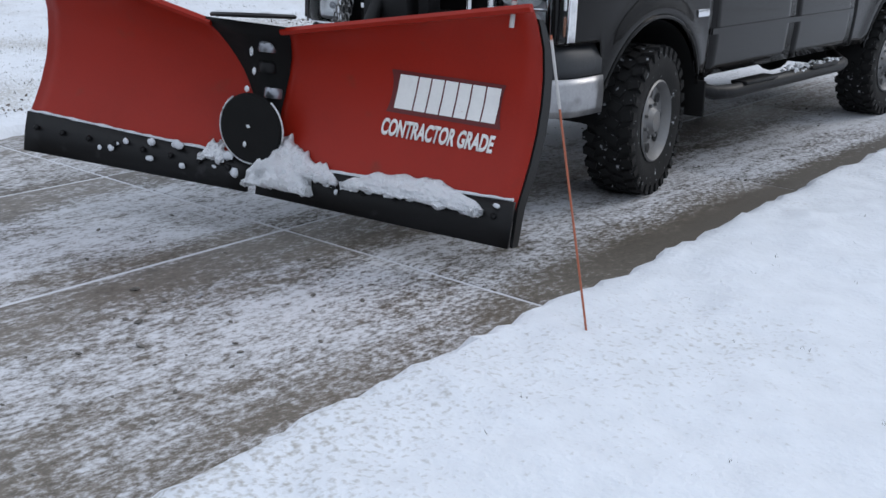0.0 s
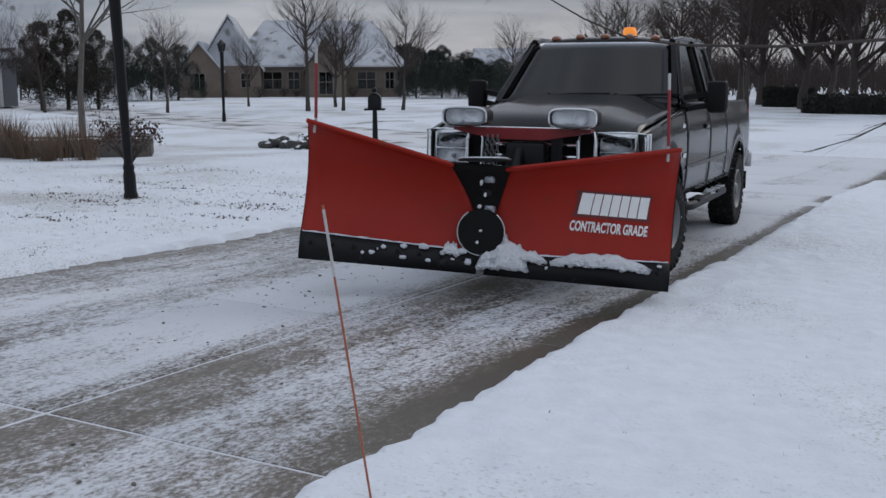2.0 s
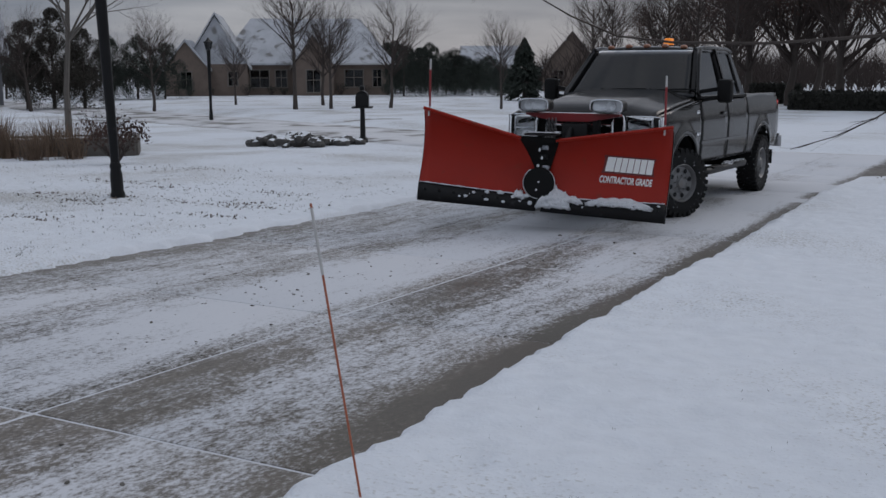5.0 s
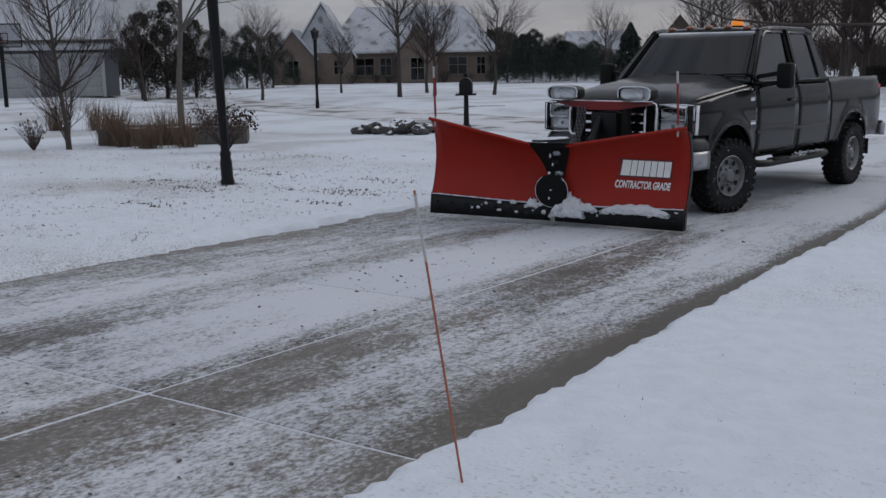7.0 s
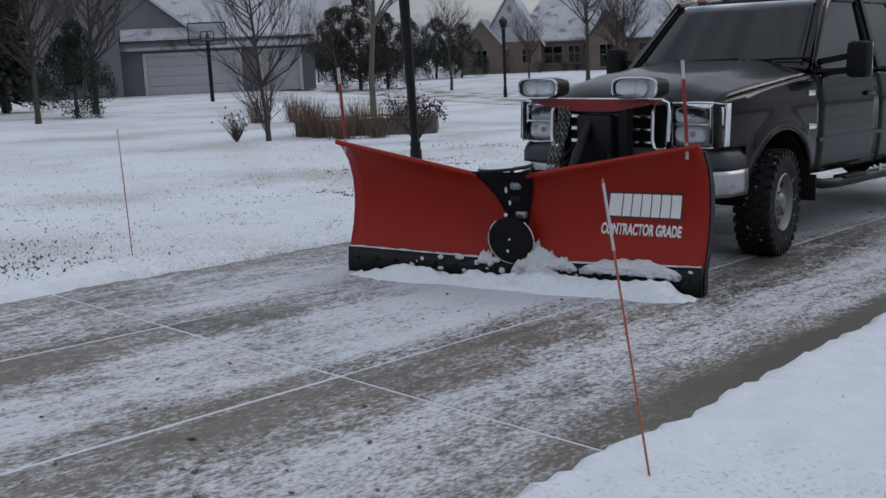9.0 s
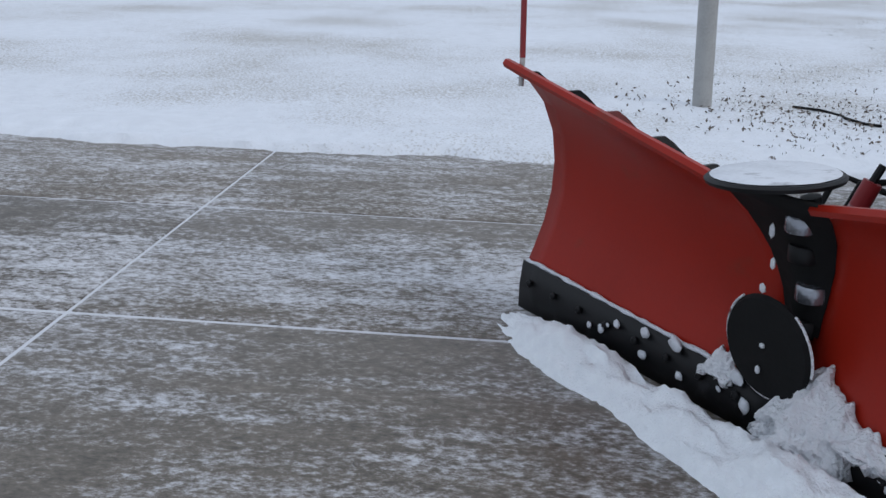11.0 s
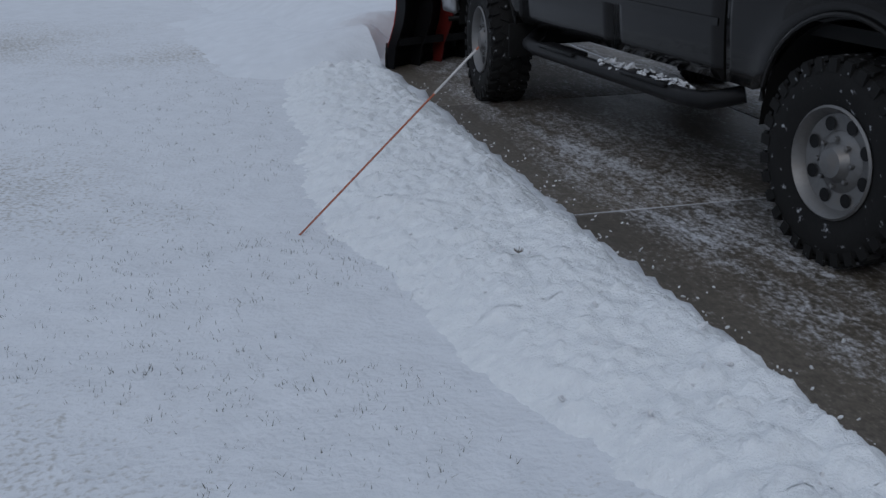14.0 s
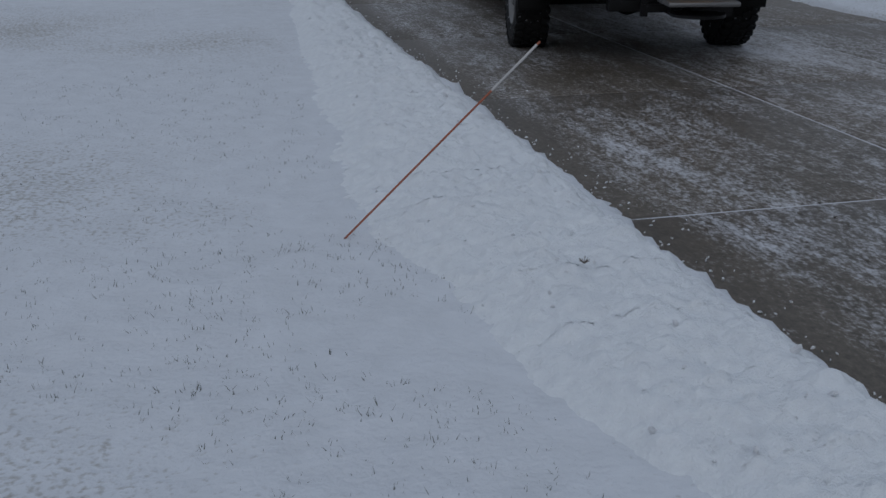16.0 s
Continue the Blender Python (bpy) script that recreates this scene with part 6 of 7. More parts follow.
def hip_roof(bm, x0, x1, y0, y1, z, rise, inset, over=0.4):
    m = (y0 + y1) / 2
    lower = [(x0 - over, y0 - over, z), (x1 + over, y0 - over, z), (x1 + over, y1 + over, z), (x0 - over, y1 + over, z)]
    base = [bm.verts.new((x, y, h - 0.16)) for x, y, h in lower]
    eave = [bm.verts.new(p) for p in lower]
    r0, r1 = bm.verts.new((x0 + inset, m, z + rise)), bm.verts.new((x1 - inset, m, z + rise))
    bm.faces.new(base[::-1])
    for i in range(4):
        bm.faces.new((base[i], base[(i + 1) % 4], eave[(i + 1) % 4], eave[i]))
    bm.faces.new((eave[0], eave[1], r1, r0))
    bm.faces.new((eave[1], eave[2], r1))
    bm.faces.new((eave[2], eave[3], r0, r1))
    bm.faces.new((eave[3], eave[0], r0))


def wall_box(bm, x0, x1, y0, y1, h, peak=0.0):
    """Walls of a wing; a gable on its front where peak is above nought."""
    front = [(x0, 0), (x1, 0), (x1, h)] + ([((x0 + x1) / 2, h + peak)] if peak else []) + [(x0, h)]
    ring_loft(bm, [[(x, y, z) for x, z in front] for y in (y0, y1)])


def house_window(house, x, y, z, w, h):
    win = empty("window")
    win.parent = house
    win.location = (x, y, z)
    bm = fresh()
    box(bm, (0, -0.015, h / 2), (w, 0.03, h))
    part("pane", bm, PANE, win)
    bm = fresh()
    for cx, cz, sx, sz in ((0, 0, w + 0.16, 0.09), (0, h, w + 0.16, 0.09), (-w / 2, h / 2, 0.09, h), (w / 2, h / 2, 0.09, h), (0, h / 2, 0.05, h), (0, h * 0.55, w, 0.05)):
        box(bm, (cx, -0.045, cz), (sx, 0.07, sz))
    part("frame", bm, WINDOW_TRIM, win)


def far_house():
    """The brick house across the street: local x along its front, y away from the viewer."""
    az = radians(-36.0)
    d = 92
    at = (d * math.sin(az), d * math.cos(az))
    house = tagged(empty("brick_house", pose(at[0], at[1], lawn_height(*at) - 0.05, 0, 0, 36.0)), "single-storey brick house with steep snow-dusted roofs", "house")
    bm = fresh()
    wall_box(bm, -6.4, 7.6, 0.0, 9.0, 2.75)
    part("wall", bm, BRICK, house)
    bm = fresh()
    hip_roof(bm, -6.6, 7.8, 0.0, 9.0, 2.75, 3.9, 2.4)
    part("roof", bm, SHINGLE, house)
    bm = fresh()
    wall_box(bm, -9.3, -4.3, -2.6, 7.0, 2.7)
    part("wing_wall", bm, BRICK, house)
    bm = fresh()
    gable_roof(bm, -9.3, -4.3, -2.6, 7.0, 2.7, 4.0, 0.3, "y")
    ring_loft(bm, [[(x, y, z) for x, z in ((-9.25, 2.7), (-4.35, 2.7), (-6.8, 6.55))] for y in (-2.6, -2.4)])
    part("wing_roof", bm, SHINGLE, house)
    bm = fresh()
    wall_box(bm, -10.9, -7.4, -3.6, 3.0, 2.4, 2.1)
    part("side_wing_wall", bm, BRICK, house)
    bm = fresh()
    gable_roof(bm, -10.9, -7.4, -3.6, 3.0, 2.4, 2.1, 0.25, "y")
    part("side_wing_roof", bm, SHINGLE, house)
    bm = fresh()
    wall_box(bm, -0.6, 2.8, -2.0, 3.0, 2.5, 2.4)
    part("porch_wall", bm, BRICK, house)
    bm = fresh()
    gable_roof(bm, -0.6, 2.8, -2.0, 3.0, 2.5, 2.4, 0.3, "y")
    part("porch_roof", bm, SHINGLE_DARK, house)
    for x, y, z, w, h in ((-9.15, -3.6, 0.7, 0.9, 1.4), (-5.5, -2.6, 0.9, 0.8, 1.2), (-3.4, 0, 0.7, 1.6, 1.5), (-1.6, 0, 0.7, 1.0, 1.5), (1.1, -2.0, 0.3, 1.2, 1.9), (4.6, 0, 0.7, 1.6, 1.5), (6.6, 0, 0.7, 0.8, 1.5)):
        house_window(house, x, y, z, w, h)
    bm = fresh()
    box(bm, (5.3, -0.45, 2.66), (4.6, 0.10, 0.16), 0.02)
    part("gutter", bm, TRIM, house)
    for i, (x, s) in enumerate(((-11.4, .5), (-8.8, .45), (-7.4, .4), (-4.4, .6), (-2.4, .5), (-1.4, .4), (3.4, .6), (5.4, .5), (7.4, .6))):
        c = Matrix(house.matrix_world) @ Vector((x, -4.4 if x < -8 else -3.2 if x < -4 else -1.2, 0))
        shrub((c.x, c.y), s * 1.6, s * 2, 200 + i, NEEDLE, 260, "dark foundation shrub beneath the house front")


far_house()


def garage_house():
    """The grey house with the wide garage, beyond the neighbour's drive."""
    at = (-56.3, 36.6)
    house = tagged(empty("garage_house", pose(at[0], at[1], lawn_height(*at) - 0.05, 0, 0, 57.0)), "grey-sided house with a wide pale garage door", "house")
    bm = fresh()
    wall_box(bm, -4.4, 7.2, 0.0, 9.0, 3.2)
    part("wall", bm, SIDING, house)
    bm = fresh()
    gable_roof(bm, -4.6, 7.2, -0.2, 9.0, 3.2, 4.4, 0.45, "x")
    part("roof", bm, SHINGLE, house)
    bm = fresh()
    wall_box(bm, -14.4, -4.4, -1.0, 9.0, 3.7)
    part("side_wall", bm, SIDING, house)
    bm = fresh()
    ring_loft(bm, [[(x, y, z) for x, z in ((-14.4, 3.7), (0.0, 3.7), (-7.2, 9.5))] for y in (-0.9, 8.8)])
    part("gable_wall", bm, SIDING, house)
    bm = fresh()
    gable_roof(bm, -14.4, 0.0, -0.9, 8.8, 3.7, 5.8, 0.45, "y")
    part("side_roof", bm, SHINGLE, house)
    bm = fresh()
    ring_loft(bm, [[(x, -1.5, 3.35), (x, -1.5, 3.5), (x, -0.92, 4.05), (x, -0.92, 3.35)] for x in (-4.3, 0.2)])
    part("skirt_roof", bm, SHINGLE, house, "strip of snowy shingles over the garage")
    bm = fresh()
    box(bm, (1.3, -0.30, 3.32), (11.8, 0.65, 0.10), 0.03)
    part("eave", bm, SHINGLE_DARK, house)
    for x0, x1 in ((-3.0, 2.5), (3.9, 6.2)):
        door = empty("garage_door")
        door.parent = house
        for k in range(4):
            bm = fresh()
            box(bm, ((x0 + x1) / 2, -0.03, 0.3 + k * 0.60), (x1 - x0, 0.05, 0.585), 0.012)
            part("panel", bm, DOOR_PAINT, door)
        bm = fresh()
        for c, s in (((x0 - 0.1, -0.05, 1.2), (0.2, 0.1, 2.5)), ((x1 + 0.1, -0.05, 1.2), (0.2, 0.1, 2.5)), (((x0 + x1) / 2, -0.05, 2.5), (x1 - x0 + 0.4, 0.1, 0.2))):
            box(bm, c, s, 0.01)
        part("frame", bm, TRIM, door)
    for x in (-13.0, -10.2, -7.2):
        house_window(house, x, -1.0, 0.9, 1.1, 1.5)


garage_house()


def plain_house(at, turn, w, dpt, h, rise, label, wall=None, gable=False):
    house = tagged(empty("distant_house", pose(at[0], at[1], lawn_height(*at) - 0.05, 0, 0, turn)), label, "house", "distant houses")
    bm = fresh()
    wall_box(bm, -w / 2, w / 2, 0, dpt, h, rise if gable else 0.0)
    part("wall", bm, wall or SIDING, house)
    bm = fresh()
    gable_roof(bm, -w / 2, w / 2, 0, dpt, h, rise, along="y" if gable else "x")
    part("roof", bm, SHINGLE_DARK if rise == 3.6 and w < 10 else SHINGLE, house)
    for k in range(int(w // 3)):
        for z in ((0.9,) if h < 4 else (0.9, 3.5)):
            house_window(house, -w / 2 + 1.6 + 3 * k, 0, z, 1.1, 1.3)


plain_house((-57.0, 118.0), 26, 7, 6, 3.0, 2.0, "pale house far beyond the pines", TRIM)
plain_house((-40.5, 103.0), 20, 6, 6, 2.4, 3.6, "far house with a steep dark roof behind trees", BRICK, True)
plain_house((-82.0, 52.0), 58, 14, 9, 3.2, 4.0, "far house half hidden by bare trees")
plain_house((-62.0, -2.0), 92, 14, 9, 3.2, 3.6, "low house behind the conifers", BRICK)


def far_woods():
    """The bare wooded skyline all round."""
    rnd = random.Random(77)
    verts, faces = [], []
    for k in range(4300):
        az = radians(rnd.uniform(-110, 60) if k < 3600 else rnd.uniform(-24, 8))
        r = rnd.uniform(105, 190)
        x, y = r * math.sin(az), r * math.cos(az)
        h = rnd.uniform(2.0, 6.0) * (1.15 if az > radians(-23) else 0.75)
        z0 = lawn_height(x, y)
        for j in range(16):
            lean = Vector((rnd.gauss(0, .55), rnd.gauss(0, .55), 1))
            p = Vector((x, y, z0 + h * rnd.uniform(0, 0.45)))
            t = p + lean * h * rnd.uniform(0.25, 0.6)
            wv = Vector((y, -x, 0)).normalized() * rnd.uniform(0.02, 0.07)
            b0 = len(verts)
            verts += [p - wv, p + wv, t]
            faces.append((b0, b0 + 1, b0 + 2))
    me = bpy.data.meshes.new("far_woods")
    me.from_pydata([tuple(v) for v in verts], [], faces)
    me.materials.append(TWIG)
    tagged(new("far_woods", me), "hazy belt of bare woods on the skyline", "woods", kind="stuff")


far_woods()


# ---- the tree that overhangs the lawn ----
def overhang():
    rnd = random.Random(31)
    base = Vector((2.1, 7.4, lawn_height(2.1, 7.4) - 0.03))
    tree = empty("overhanging_tree")
    tree.location = base
    bm = fresh()
    tube(bm, [Vector(p) for p in ((0, 0, 0), (0.02, 0, 0.8), (-0.03, 0.02, 1.7), (0.05, 0, 3.0), (0.1, 0.1, 4.6))], [0.19, 0.15, 0.13, 0.10, 0.05], 12)
    part("trunk", bm, BARK, tree)
    limbs = (
        ([(2.08, 7.42, 1.72), (0.6, 7.0, 1.76), (-0.49, 6.48, 1.70), (-1.30, 6.37, 1.65), (-1.81, 6.24, 1.66), (-2.13, 6.14, 1.70), (-2.39, 6.04, 1.82), (-2.58, 5.95, 1.94), (-2.85, 5.81, 2.13)], 0.013, 0.0025),
        ([(2.1, 7.42, 2.3), (0.5, 6.9, 1.95), (-0.49, 6.48, 1.82), (-0.85, 6.43, 1.95), (-1.10, 6.38, 2.12), (-1.5, 6.3, 2.35)], 0.032, 0.010),
        ([(2.12, 7.42, 2.6), (0.3, 6.7, 2.3), (-1.2, 6.35, 2.28), (-1.83, 6.21, 2.13), (-2.14, 6.12, 2.05), (-2.39, 6.02, 2.05), (-2.67, 5.90, 2.12)], 0.012, 0.0025),
        ([(2.1, 7.40, 1.3), (0.8, 6.9, 1.55), (-0.1, 6.55, 1.50), (-0.47, 6.48, 1.38), (-0.69, 6.46, 1.23), (-0.90, 6.42, 1.12), (-1.14, 6.38, 1.04)], 0.009, 0.002),
        ([(2.1, 7.42, 3.0), (1.0, 8.0, 3.3), (0.0, 8.6, 3.2), (-1.0, 9.2, 2.9)], 0.04, 0.006),
    )
    for pts, r0, r1 in limbs:
        bm, tips = fresh(), []
        ps = [Vector(p) - base for p in pts]
        tube(bm, ps, [r0 + (r1 - r0) * i / (len(ps) - 1) for i in range(len(ps))], 7)
        for k in range(5):
            i = rnd.randrange(1, len(ps) - 1)
            p = ps[i].lerp(ps[i + 1], rnd.random())
            d = ((ps[i + 1] - ps[i]).normalized() + Vector((rnd.gauss(0, .5), rnd.gauss(0, .5), rnd.gauss(0.2, .5)))).normalized()
            grow(bm, rnd, p, d, rnd.uniform(0.08, 0.22), 0.0026, 1, 0.6, 4, 0.0, tips)
        part("limb", bm, BARK, tree)
    tagged(tree, "bare lawn tree with thin drooping boughs", "tree")


overhang()


# ---- litter, grass blades, small things ----
def blades(name, areas, seed, material, label, tall=(0.02, 0.06), width=0.0016):
    rnd = random.Random(seed)
    verts, faces = [], []
    for x0, x1, y0, y1, n in areas:
        for k in range(n):
            cx, cy = rnd.uniform(x0, x1), rnd.uniform(y0, y1)
            if noise.noise((cx * 1.3, cy * 1.3, seed)) < -0.12 + rnd.gauss(0, 0.12):
                continue
            for j in range(rnd.choice((1, 1, 2, 3, 5))):
                p = Vector((cx + rnd.gauss(0, .012), cy + rnd.gauss(0, .012), 0))
                p.z = lawn_height(p.x, p.y) - 0.004
                a = rnd.uniform(0, math.tau)
                h = rnd.uniform(*tall)
                t = p + Vector((rnd.gauss(0, .4) * h, rnd.gauss(0, .4) * h, h))
                w = Vector((math.cos(a), math.sin(a), 0)) * width * rnd.uniform(0.7, 1.5)
                b0 = len(verts)
                verts += [p - w, p + w, t]
                faces.append((b0, b0 + 1, b0 + 2))
    me = bpy.data.meshes.new(name)
    me.from_pydata([tuple(v) for v in verts], [], faces)
    me.materials.append(material)
    tagged(new(name, me), label, "grass", kind="stuff")


blades("grass_blades", ((-0.95, 1.6, -8.5, -1.2, 2000), (-1.1, 0.5, -4.5, -2.0, 800), (-2.2, 1.5, 1.0, 12.0, 240)), 5, BLADE, "winter grass tips poking through thin snow", (0.007, 0.027), 0.0013)
blades("far_grass_blades", ((-13.0, -7.6, 1.5, 14.0, 3000), (-20.0, -9.0, 4.0, 16.0, 2600)), 9, BLADE, "grass tips showing in the lawn across the drive", (0.012, 0.032), 0.003)


def litter():
    rnd = random.Random(15)
    verts, faces = [], []
    spots = [(-9.0, 3.0, 0.9, 0.55, 420), (-8.3, 3.5, 0.5, 0.35, 200), (-9.5, 1.6, 0.8, 0.6, 330), (-10.7, 9.9, 0.28, 0.16, 90), (-8.55, 10.58, 0.3, 0.16, 110), (-11.9, 10.3, 0.25, 0.15, 60), (-11.2, 12.0, 0.3, 0.15, 60), (-9.6, 10.6, 0.2, 0.1, 40), (-1.9, 21.6, 0.8, 0.8, 160), (-9.2, 2.1, 0.5, 0.4, 120), (-9.9, 8.4, 0.35, 0.12, 80), (-8.3, 9.6, 0.3, 0.1, 60), (-12.6, 12.4, 0.5, 0.15, 90), (-9.3, 12.2, 0.4, 0.12, 60), (-13.5, 15.0, 0.7, 0.25, 120), (-10.9, 10.6, 0.35, 0.3, 110)]
    for cx, cy, sx, sy, n in spots:
        for k in range(n):
            x, y = rnd.gauss(cx, sx), rnd.gauss(cy, sy)
            if -7.5 < x < -2.5 and y < 23:
                continue
            s = rnd.uniform(0.008, 0.028)
            p = Vector((x, y, lawn_height(x, y) + s * 0.5))
            r = Euler((rnd.gauss(0, .8), rnd.gauss(0, .8), rnd.uniform(0, 6))).to_matrix()
            b0 = len(verts)
            verts += [p + r @ Vector(c) * s for c in ((-1, 0, 0), (0, -.45, .15), (1, 0, 0.1), (0, .45, .15))]
            faces.append((b0, b0 + 1, b0 + 2, b0 + 3))
    me = bpy.data.meshes.new("leaf_litter")
    me.from_pydata([tuple(v) for v in verts], [], faces)
    me.materials.append(LITTER)
    tagged(new("leaf_litter", me), "dead leaves and stalks lying on thin snow", "leaves", kind="stuff")


litter()


def clods():
    """Bits of dirty snow, gravel and leaf left on the scraped drive."""
    rnd = random.Random(52)
    bm = fresh()
    for cx, cy, sx, sy, n in ((-5.0, 6.6, 0.45, 0.7, 70), (-4.6, 5.0, 0.5, 0.8, 30), (-4.7, 9.0, 0.6, 1.0, 40), (-3.4, 1.9, 0.7, 0.8, 70), (-6.4, 8.0, 0.5, 2.0, 30), (-3.2, 5.5, 0.3, 2.5, 30), (-2.75, -3.6, 0.3, 1.6, 60)):
        for k in range(n):
            x, y = rnd.gauss(cx, sx), rnd.gauss(cy, sy)
            if not -7.0 < x < -2.62:
                continue
            r = rnd.uniform(0.004, 0.011) * (1.6 if k % 11 == 0 else 1.0)
            m = Matrix.Translation((x, y, ground(x, y) + r * 0.3)) @ pose(0, 0, 0, rnd.uniform(-25, 25), rnd.uniform(-25, 25), rnd.uniform(0, 180)) @ Matrix.Diagonal((r * 1.5, r, r * 0.55, 1))
            bmesh.ops.create_icosphere(bm, subdivisions=1, radius=1, matrix=m)
    tagged(part("grit_clods", bm, CLOD), "small dark clods of dirty snow and grit on the drive", "clods", kind="stuff")


clods()


def rut(line, wide, seed):
    """A thin worn line where turf and gravel show at the edge of a track."""
    bm = fresh()
    pts = []
    for a, b in zip(line, line[1:]):
        pts += [Vector(a).lerp(Vector(b), k / 8) for k in range(8)]
    rows = []
    for i, p in enumerate(pts):
        q = pts[min(i + 1, len(pts) - 1)] - pts[max(i - 1, 0)]
        side = Vector((-q.y, q.x)).normalized() * wide * (0.35 + 0.9 * abs(noise.noise((i * 0.31, seed, 0))))
        off = Vector((-q.y, q.x)).normalized() * 0.12 * noise.noise((i * 0.17, seed, 4))
        row = []
        for k, lift in ((-1, -0.02), (-0.4, 0.022), (0.4, 0.026), (1, -0.02)):
            w = p + off + side * k
            row.append((w.x, w.y, lawn_height(w.x, w.y) + lift))
        rows.append(row)
    ring_loft(bm, rows, closed=False, caps=False)
    tagged(part("track_edge", bm, RUT), "dark worn edge of a track in the snow", "track", "track edges", kind="stuff")


rut(((-36.0, 33.6), (-32.7, 34.6), (-29.2, 35.0), (-25.8, 36.9), (-22.5, 39.0)), 0.28, 2.0)
rut(((-35.0, 31.0), (-30.0, 31.6), (-25.0, 32.8), (-20.0, 32.0), (-12.0, 30.6)), 0.25, 3.0)
post = tagged(empty("grey_post", pose(-9.67, 1.27, lawn_height(-9.67, 1.27))), "plain weathered grey post standing in snow", "post")
b_ = fresh()
tube(b_, [(0, 0, -0.05), (0, 0, 1.4), (0, 0, 2.9)], 0.085, 12)
part("shaft", b_, POST_GREY, post)
b_ = fresh()
lathe(b_, [(0.0, 2.95), (0.10, 2.9), (0.10, 2.86), (0.0, 2.86)], 14, "z")
part("cap", b_, POST_GREY, post)
hose = fresh()
tube(hose, [(x, y, lawn_height(x, y) + 0.012) for x, y in ((-9.9, 2.1), (-9.7, 2.3), (-9.45, 2.42), (-9.2, 2.38), (-9.02, 2.5), (-9.0, 2.62))], 0.012, 8)
tagged(part("garden_hose", hose, RUBBER), "black hose end lying on the snow", "hose")
b_ = fresh()
for x, y in ((-1.535, -3.70),):
    for k in range(12):
        a = k * 0.6
        tube(b_, [(x, y, ground(x, y) + 0.155), (x + 0.02 * math.cos(a), y + 0.02 * math.sin(a), ground(x, y) + 0.168 + 0.003 * (k % 4))], 0.0013, 4)
tagged(part("dead_sprig", b_, LITTER), "tiny dead sprig lying on the snow bank", "sprig")


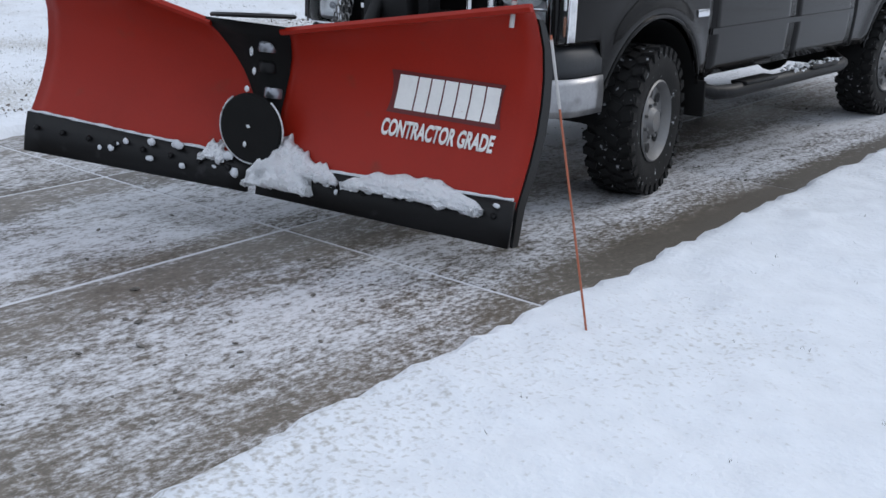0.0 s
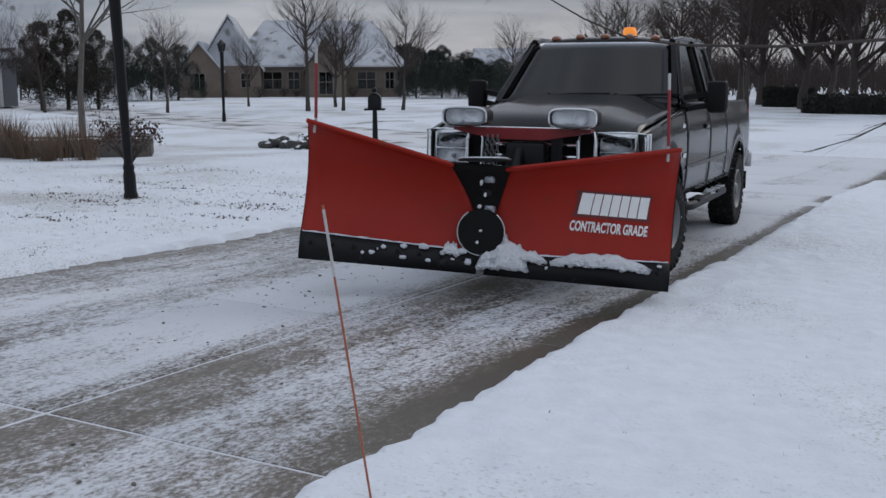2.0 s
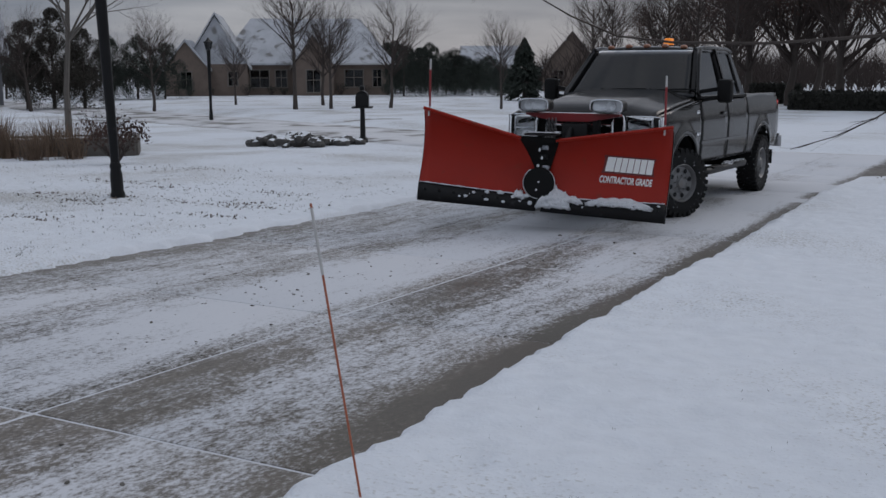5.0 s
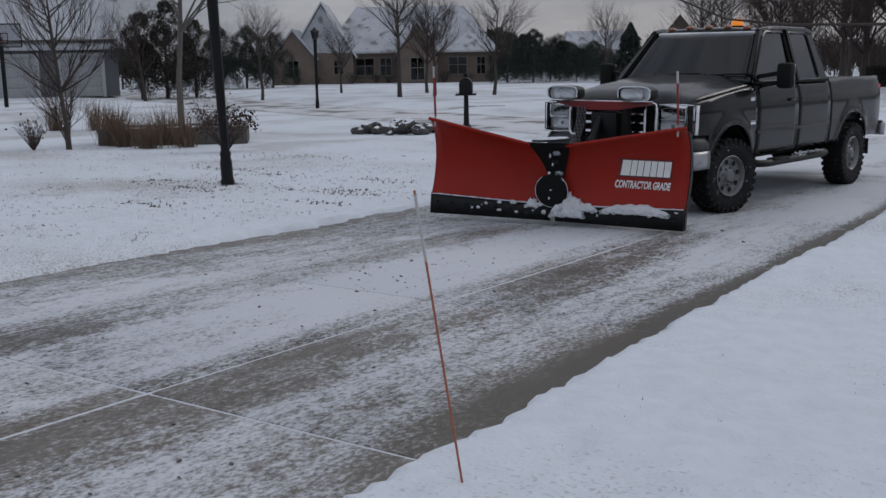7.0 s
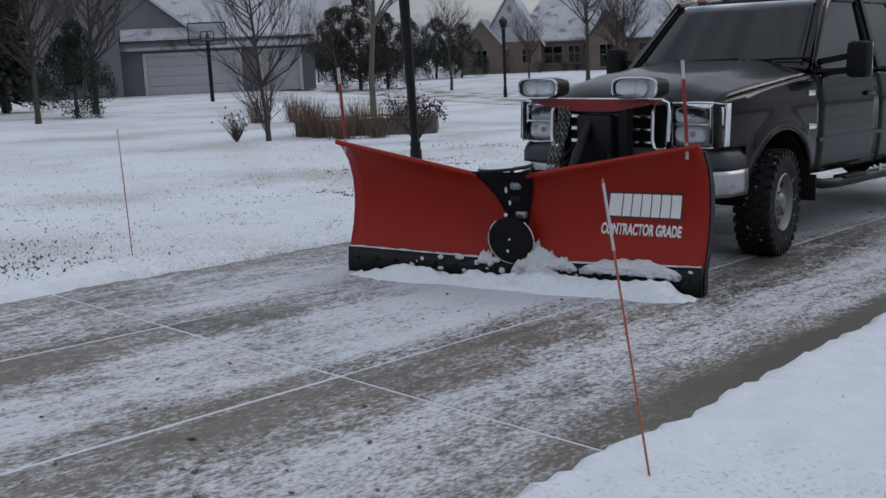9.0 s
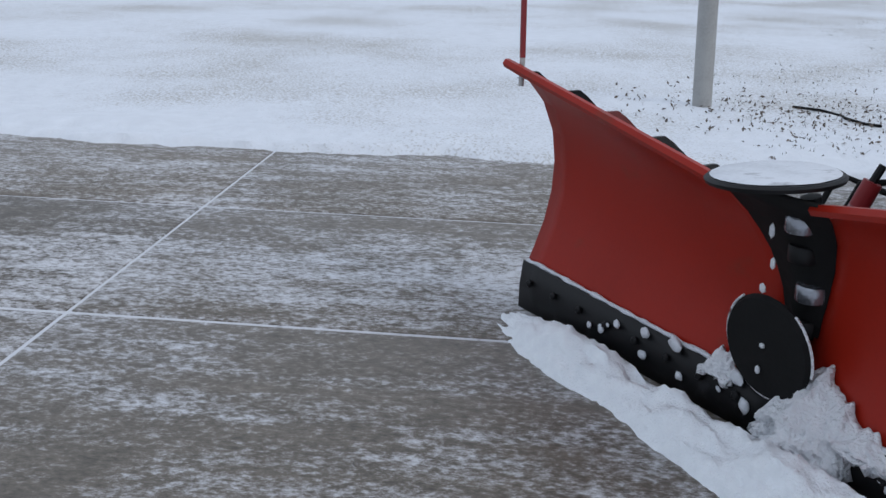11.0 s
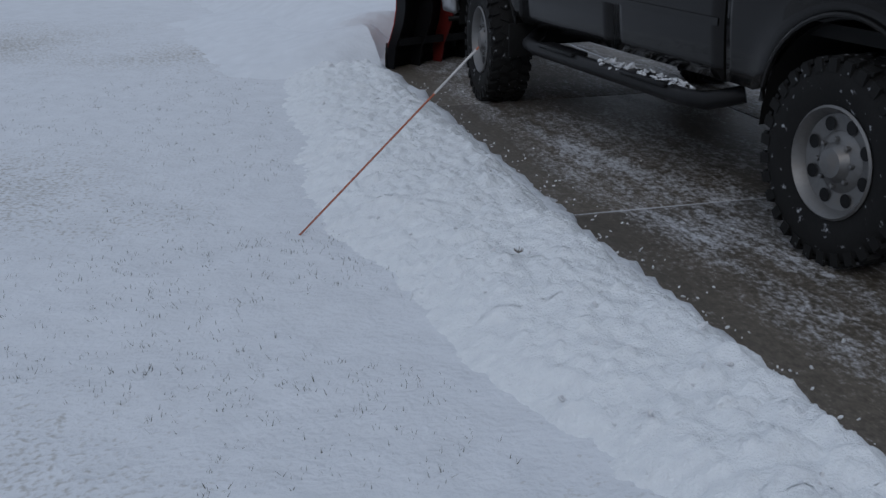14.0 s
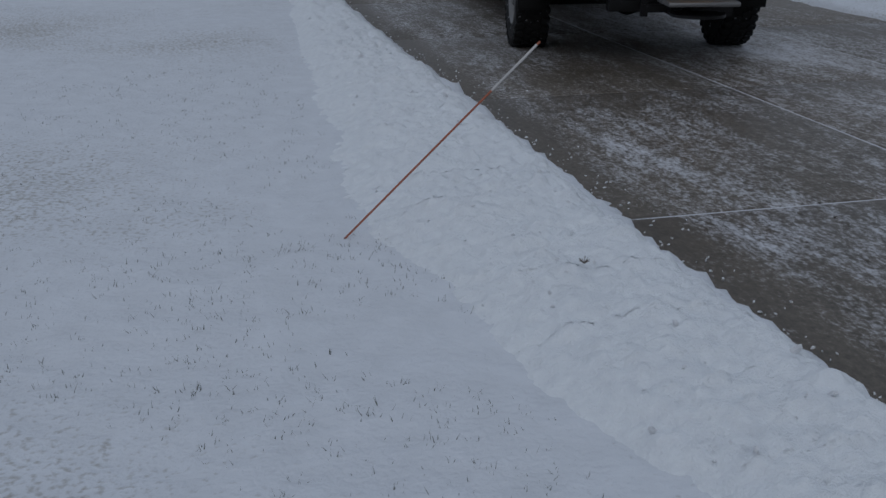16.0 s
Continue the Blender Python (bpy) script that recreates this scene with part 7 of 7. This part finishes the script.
# ---- what moves ----
def motions():
    keys = [  # seconds, x, y of the front axle, heading
        (0.0, -4.07, 5.285, -0.8), (0.5, -4.265, 6.21, -3.2), (1.0, -4.19, 7.11, -1.9), (1.5, -3.93, 8.05, 1.7), (2.0, -3.765, 9.085, 4.7),
        (2.5, -3.86, 10.16, 4.6), (3.0, -4.13, 11.23, 2.4), (4.0, -4.45, 12.55, -0.4), (5.0, -4.57, 12.94, -2.7), (5.5, -4.59, 12.90, -3.5), (6.0, -4.65, 12.75, -4.5),
        (6.5, -4.80, 12.44, -6.0), (7.0, -4.99, 11.95, -7.6), (7.5, -5.15, 11.30, -8.7), (8.0, -5.21, 10.49, -7.9), (8.5, -5.14, 9.27, -5.3),
        (9.0, -4.93, 7.92, -1.2), (9.5, -4.575, 6.50, 3.1), (10.0, -4.235, 5.19, 7.7), (10.2, -4.12, 4.70, 9.3), (11.2, -3.70, 2.35, 10.5), (12.3, -3.45, -0.52, 9.0),
        (12.5, -3.51, -1.34, 9.8), (12.7, -3.61, -2.14, 11.2), (13.0, -3.57, -3.38, 13.0), (13.5, -3.52, -5.53, 11.8), (14.0, -3.475, -7.40, 6.2), (14.5, -3.62, -9.29, 2.0), (15.0, -4.02, -11.08, -2.5), (15.5, -4.55, -12.22, -8.4), (16.0, -4.78, -12.70, -11.0)]
    ts = np.array([k[0] for k in keys])
    vals = np.array([k[1:] for k in keys])
    slopes = np.gradient(vals, ts, axis=0)

    def at(t):
        i = max(0, min(len(ts) - 2, int(np.searchsorted(ts, t, "right")) - 1))
        h = ts[i + 1] - ts[i]
        u = (t - ts[i]) / h
        return ((1 + 2 * u) * (1 - u) ** 2 * vals[i] + u * (1 - u) ** 2 * h * slopes[i] + u * u * (3 - 2 * u) * vals[i + 1] + u * u * (u - 1) * h * slopes[i + 1])

    def ease(t, a, b):
        u = max(0.0, min(1.0, (t - a) / (b - a)))
        return u * u * (3 - 2 * u)

    truck, lift, ridge, heap, drift, spin = [], [], [], [], [], []
    turn, last = 0.0, at(0.0)[1]
    for k in range(161):
        t = k / 10
        x, y, head = at(t)
        lean = math.degrees(math.atan((ground(x, y + REAR) - ground(x, y)) / REAR))
        m = pose(x, y, ground(x, y), lean, 0, head)
        truck.append((t, m))
        up = 0.23 * (1 - ease(t, 6.5, 7.3))
        swing = ease(t, 10.4, 11.8)
        pivot = pose(HINGE[0] - 0.06 * swing, HINGE[1], up, -9.0 * up / 0.23, 1.0 * up / 0.23, 11.0 * swing) @ pose(-HINGE[0], -HINGE[1], 0)
        lift.append((t, pivot))
        ridge.append((t, m @ pose(HINGE[0] - 0.06 * swing, HINGE[1] - 0.03, 0, 0, 0, 11.0 * swing) @ pose(-HINGE[0], -HINGE[1], 0) @ pose(0, 0, -0.30 * (1 - ease(t, 7.3, 8.6)))))
        heap.append((t, m @ pose(-0.02, 0.07, -0.80 * (1 - ease(t, 10.3, 11.8)) - 0.40 * ease(t, 14.1, 14.9))))
        # the rigid drift sheet rides with the truck, rises, then sinks from view
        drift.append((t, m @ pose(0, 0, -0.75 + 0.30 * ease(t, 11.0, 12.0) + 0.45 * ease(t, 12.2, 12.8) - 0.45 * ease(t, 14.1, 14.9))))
        turn += math.degrees((y - last) / 0.43)
        last = y
        spin.append((t, turn))
    walk(TRUCK, truck)
    walk(PLOW, lift)
    walk(RIDGE, ridge)
    walk(HEAP, heap)
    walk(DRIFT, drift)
    passed = [(k / 10, at(k / 10)[1] - 1.6) for k in range(102, 161)]
    for piece, mid in BANK:
        when = next((t for t, y in passed if y < mid), None)
        sunk = pose(0, 0, -0.24)
        if when is None:
            walk(piece, [(0.0, sunk), (16.0, sunk)])
        else:
            walk(piece, [(0.0, sunk), (when - 0.4, sunk), (when, pose(0, 0, -0.05)), (min(15.9, when + 0.2), pose(0, 0, 0)), (16.0, pose(0, 0, 0))])
    steer = []
    for k in range(161):
        t = k / 10
        a, b = at(max(0, t - 0.15)), at(min(16, t + 0.15))
        h = radians((a[2] + b[2]) / 2)
        run = (b[0] - a[0]) * math.sin(h) - (b[1] - a[1]) * math.cos(h)
        bend = radians(b[2] - a[2]) * REAR / run if abs(run) > 0.12 else 0.0
        steer.append(max(-26, min(26, math.degrees(math.atan(bend)))))
    steer = np.convolve(np.pad(steer, 3, mode="edge"), np.ones(7) / 7, mode="valid")
    for k in range(161):
        t = k / 10
        near = ease(t, 3.6, 5.0) * (1 - ease(t, 6.2, 7.4))
        steer[k] = steer[k] * (1 - near) - 27 * near
        near = ease(t, 11.6, 12.3) * (1 - ease(t, 12.6, 13.1))
        steer[k] = steer[k] * (1 - near) + 20 * near
    for wheel in WHEELS:
        p = wheel.location.copy()
        front = p.y < 1
        walk(wheel, [(t, pose(p.x, p.y, p.z, -a, 0, steer[k] if front else 0)) for k, (t, a) in enumerate(spin)])


motions()
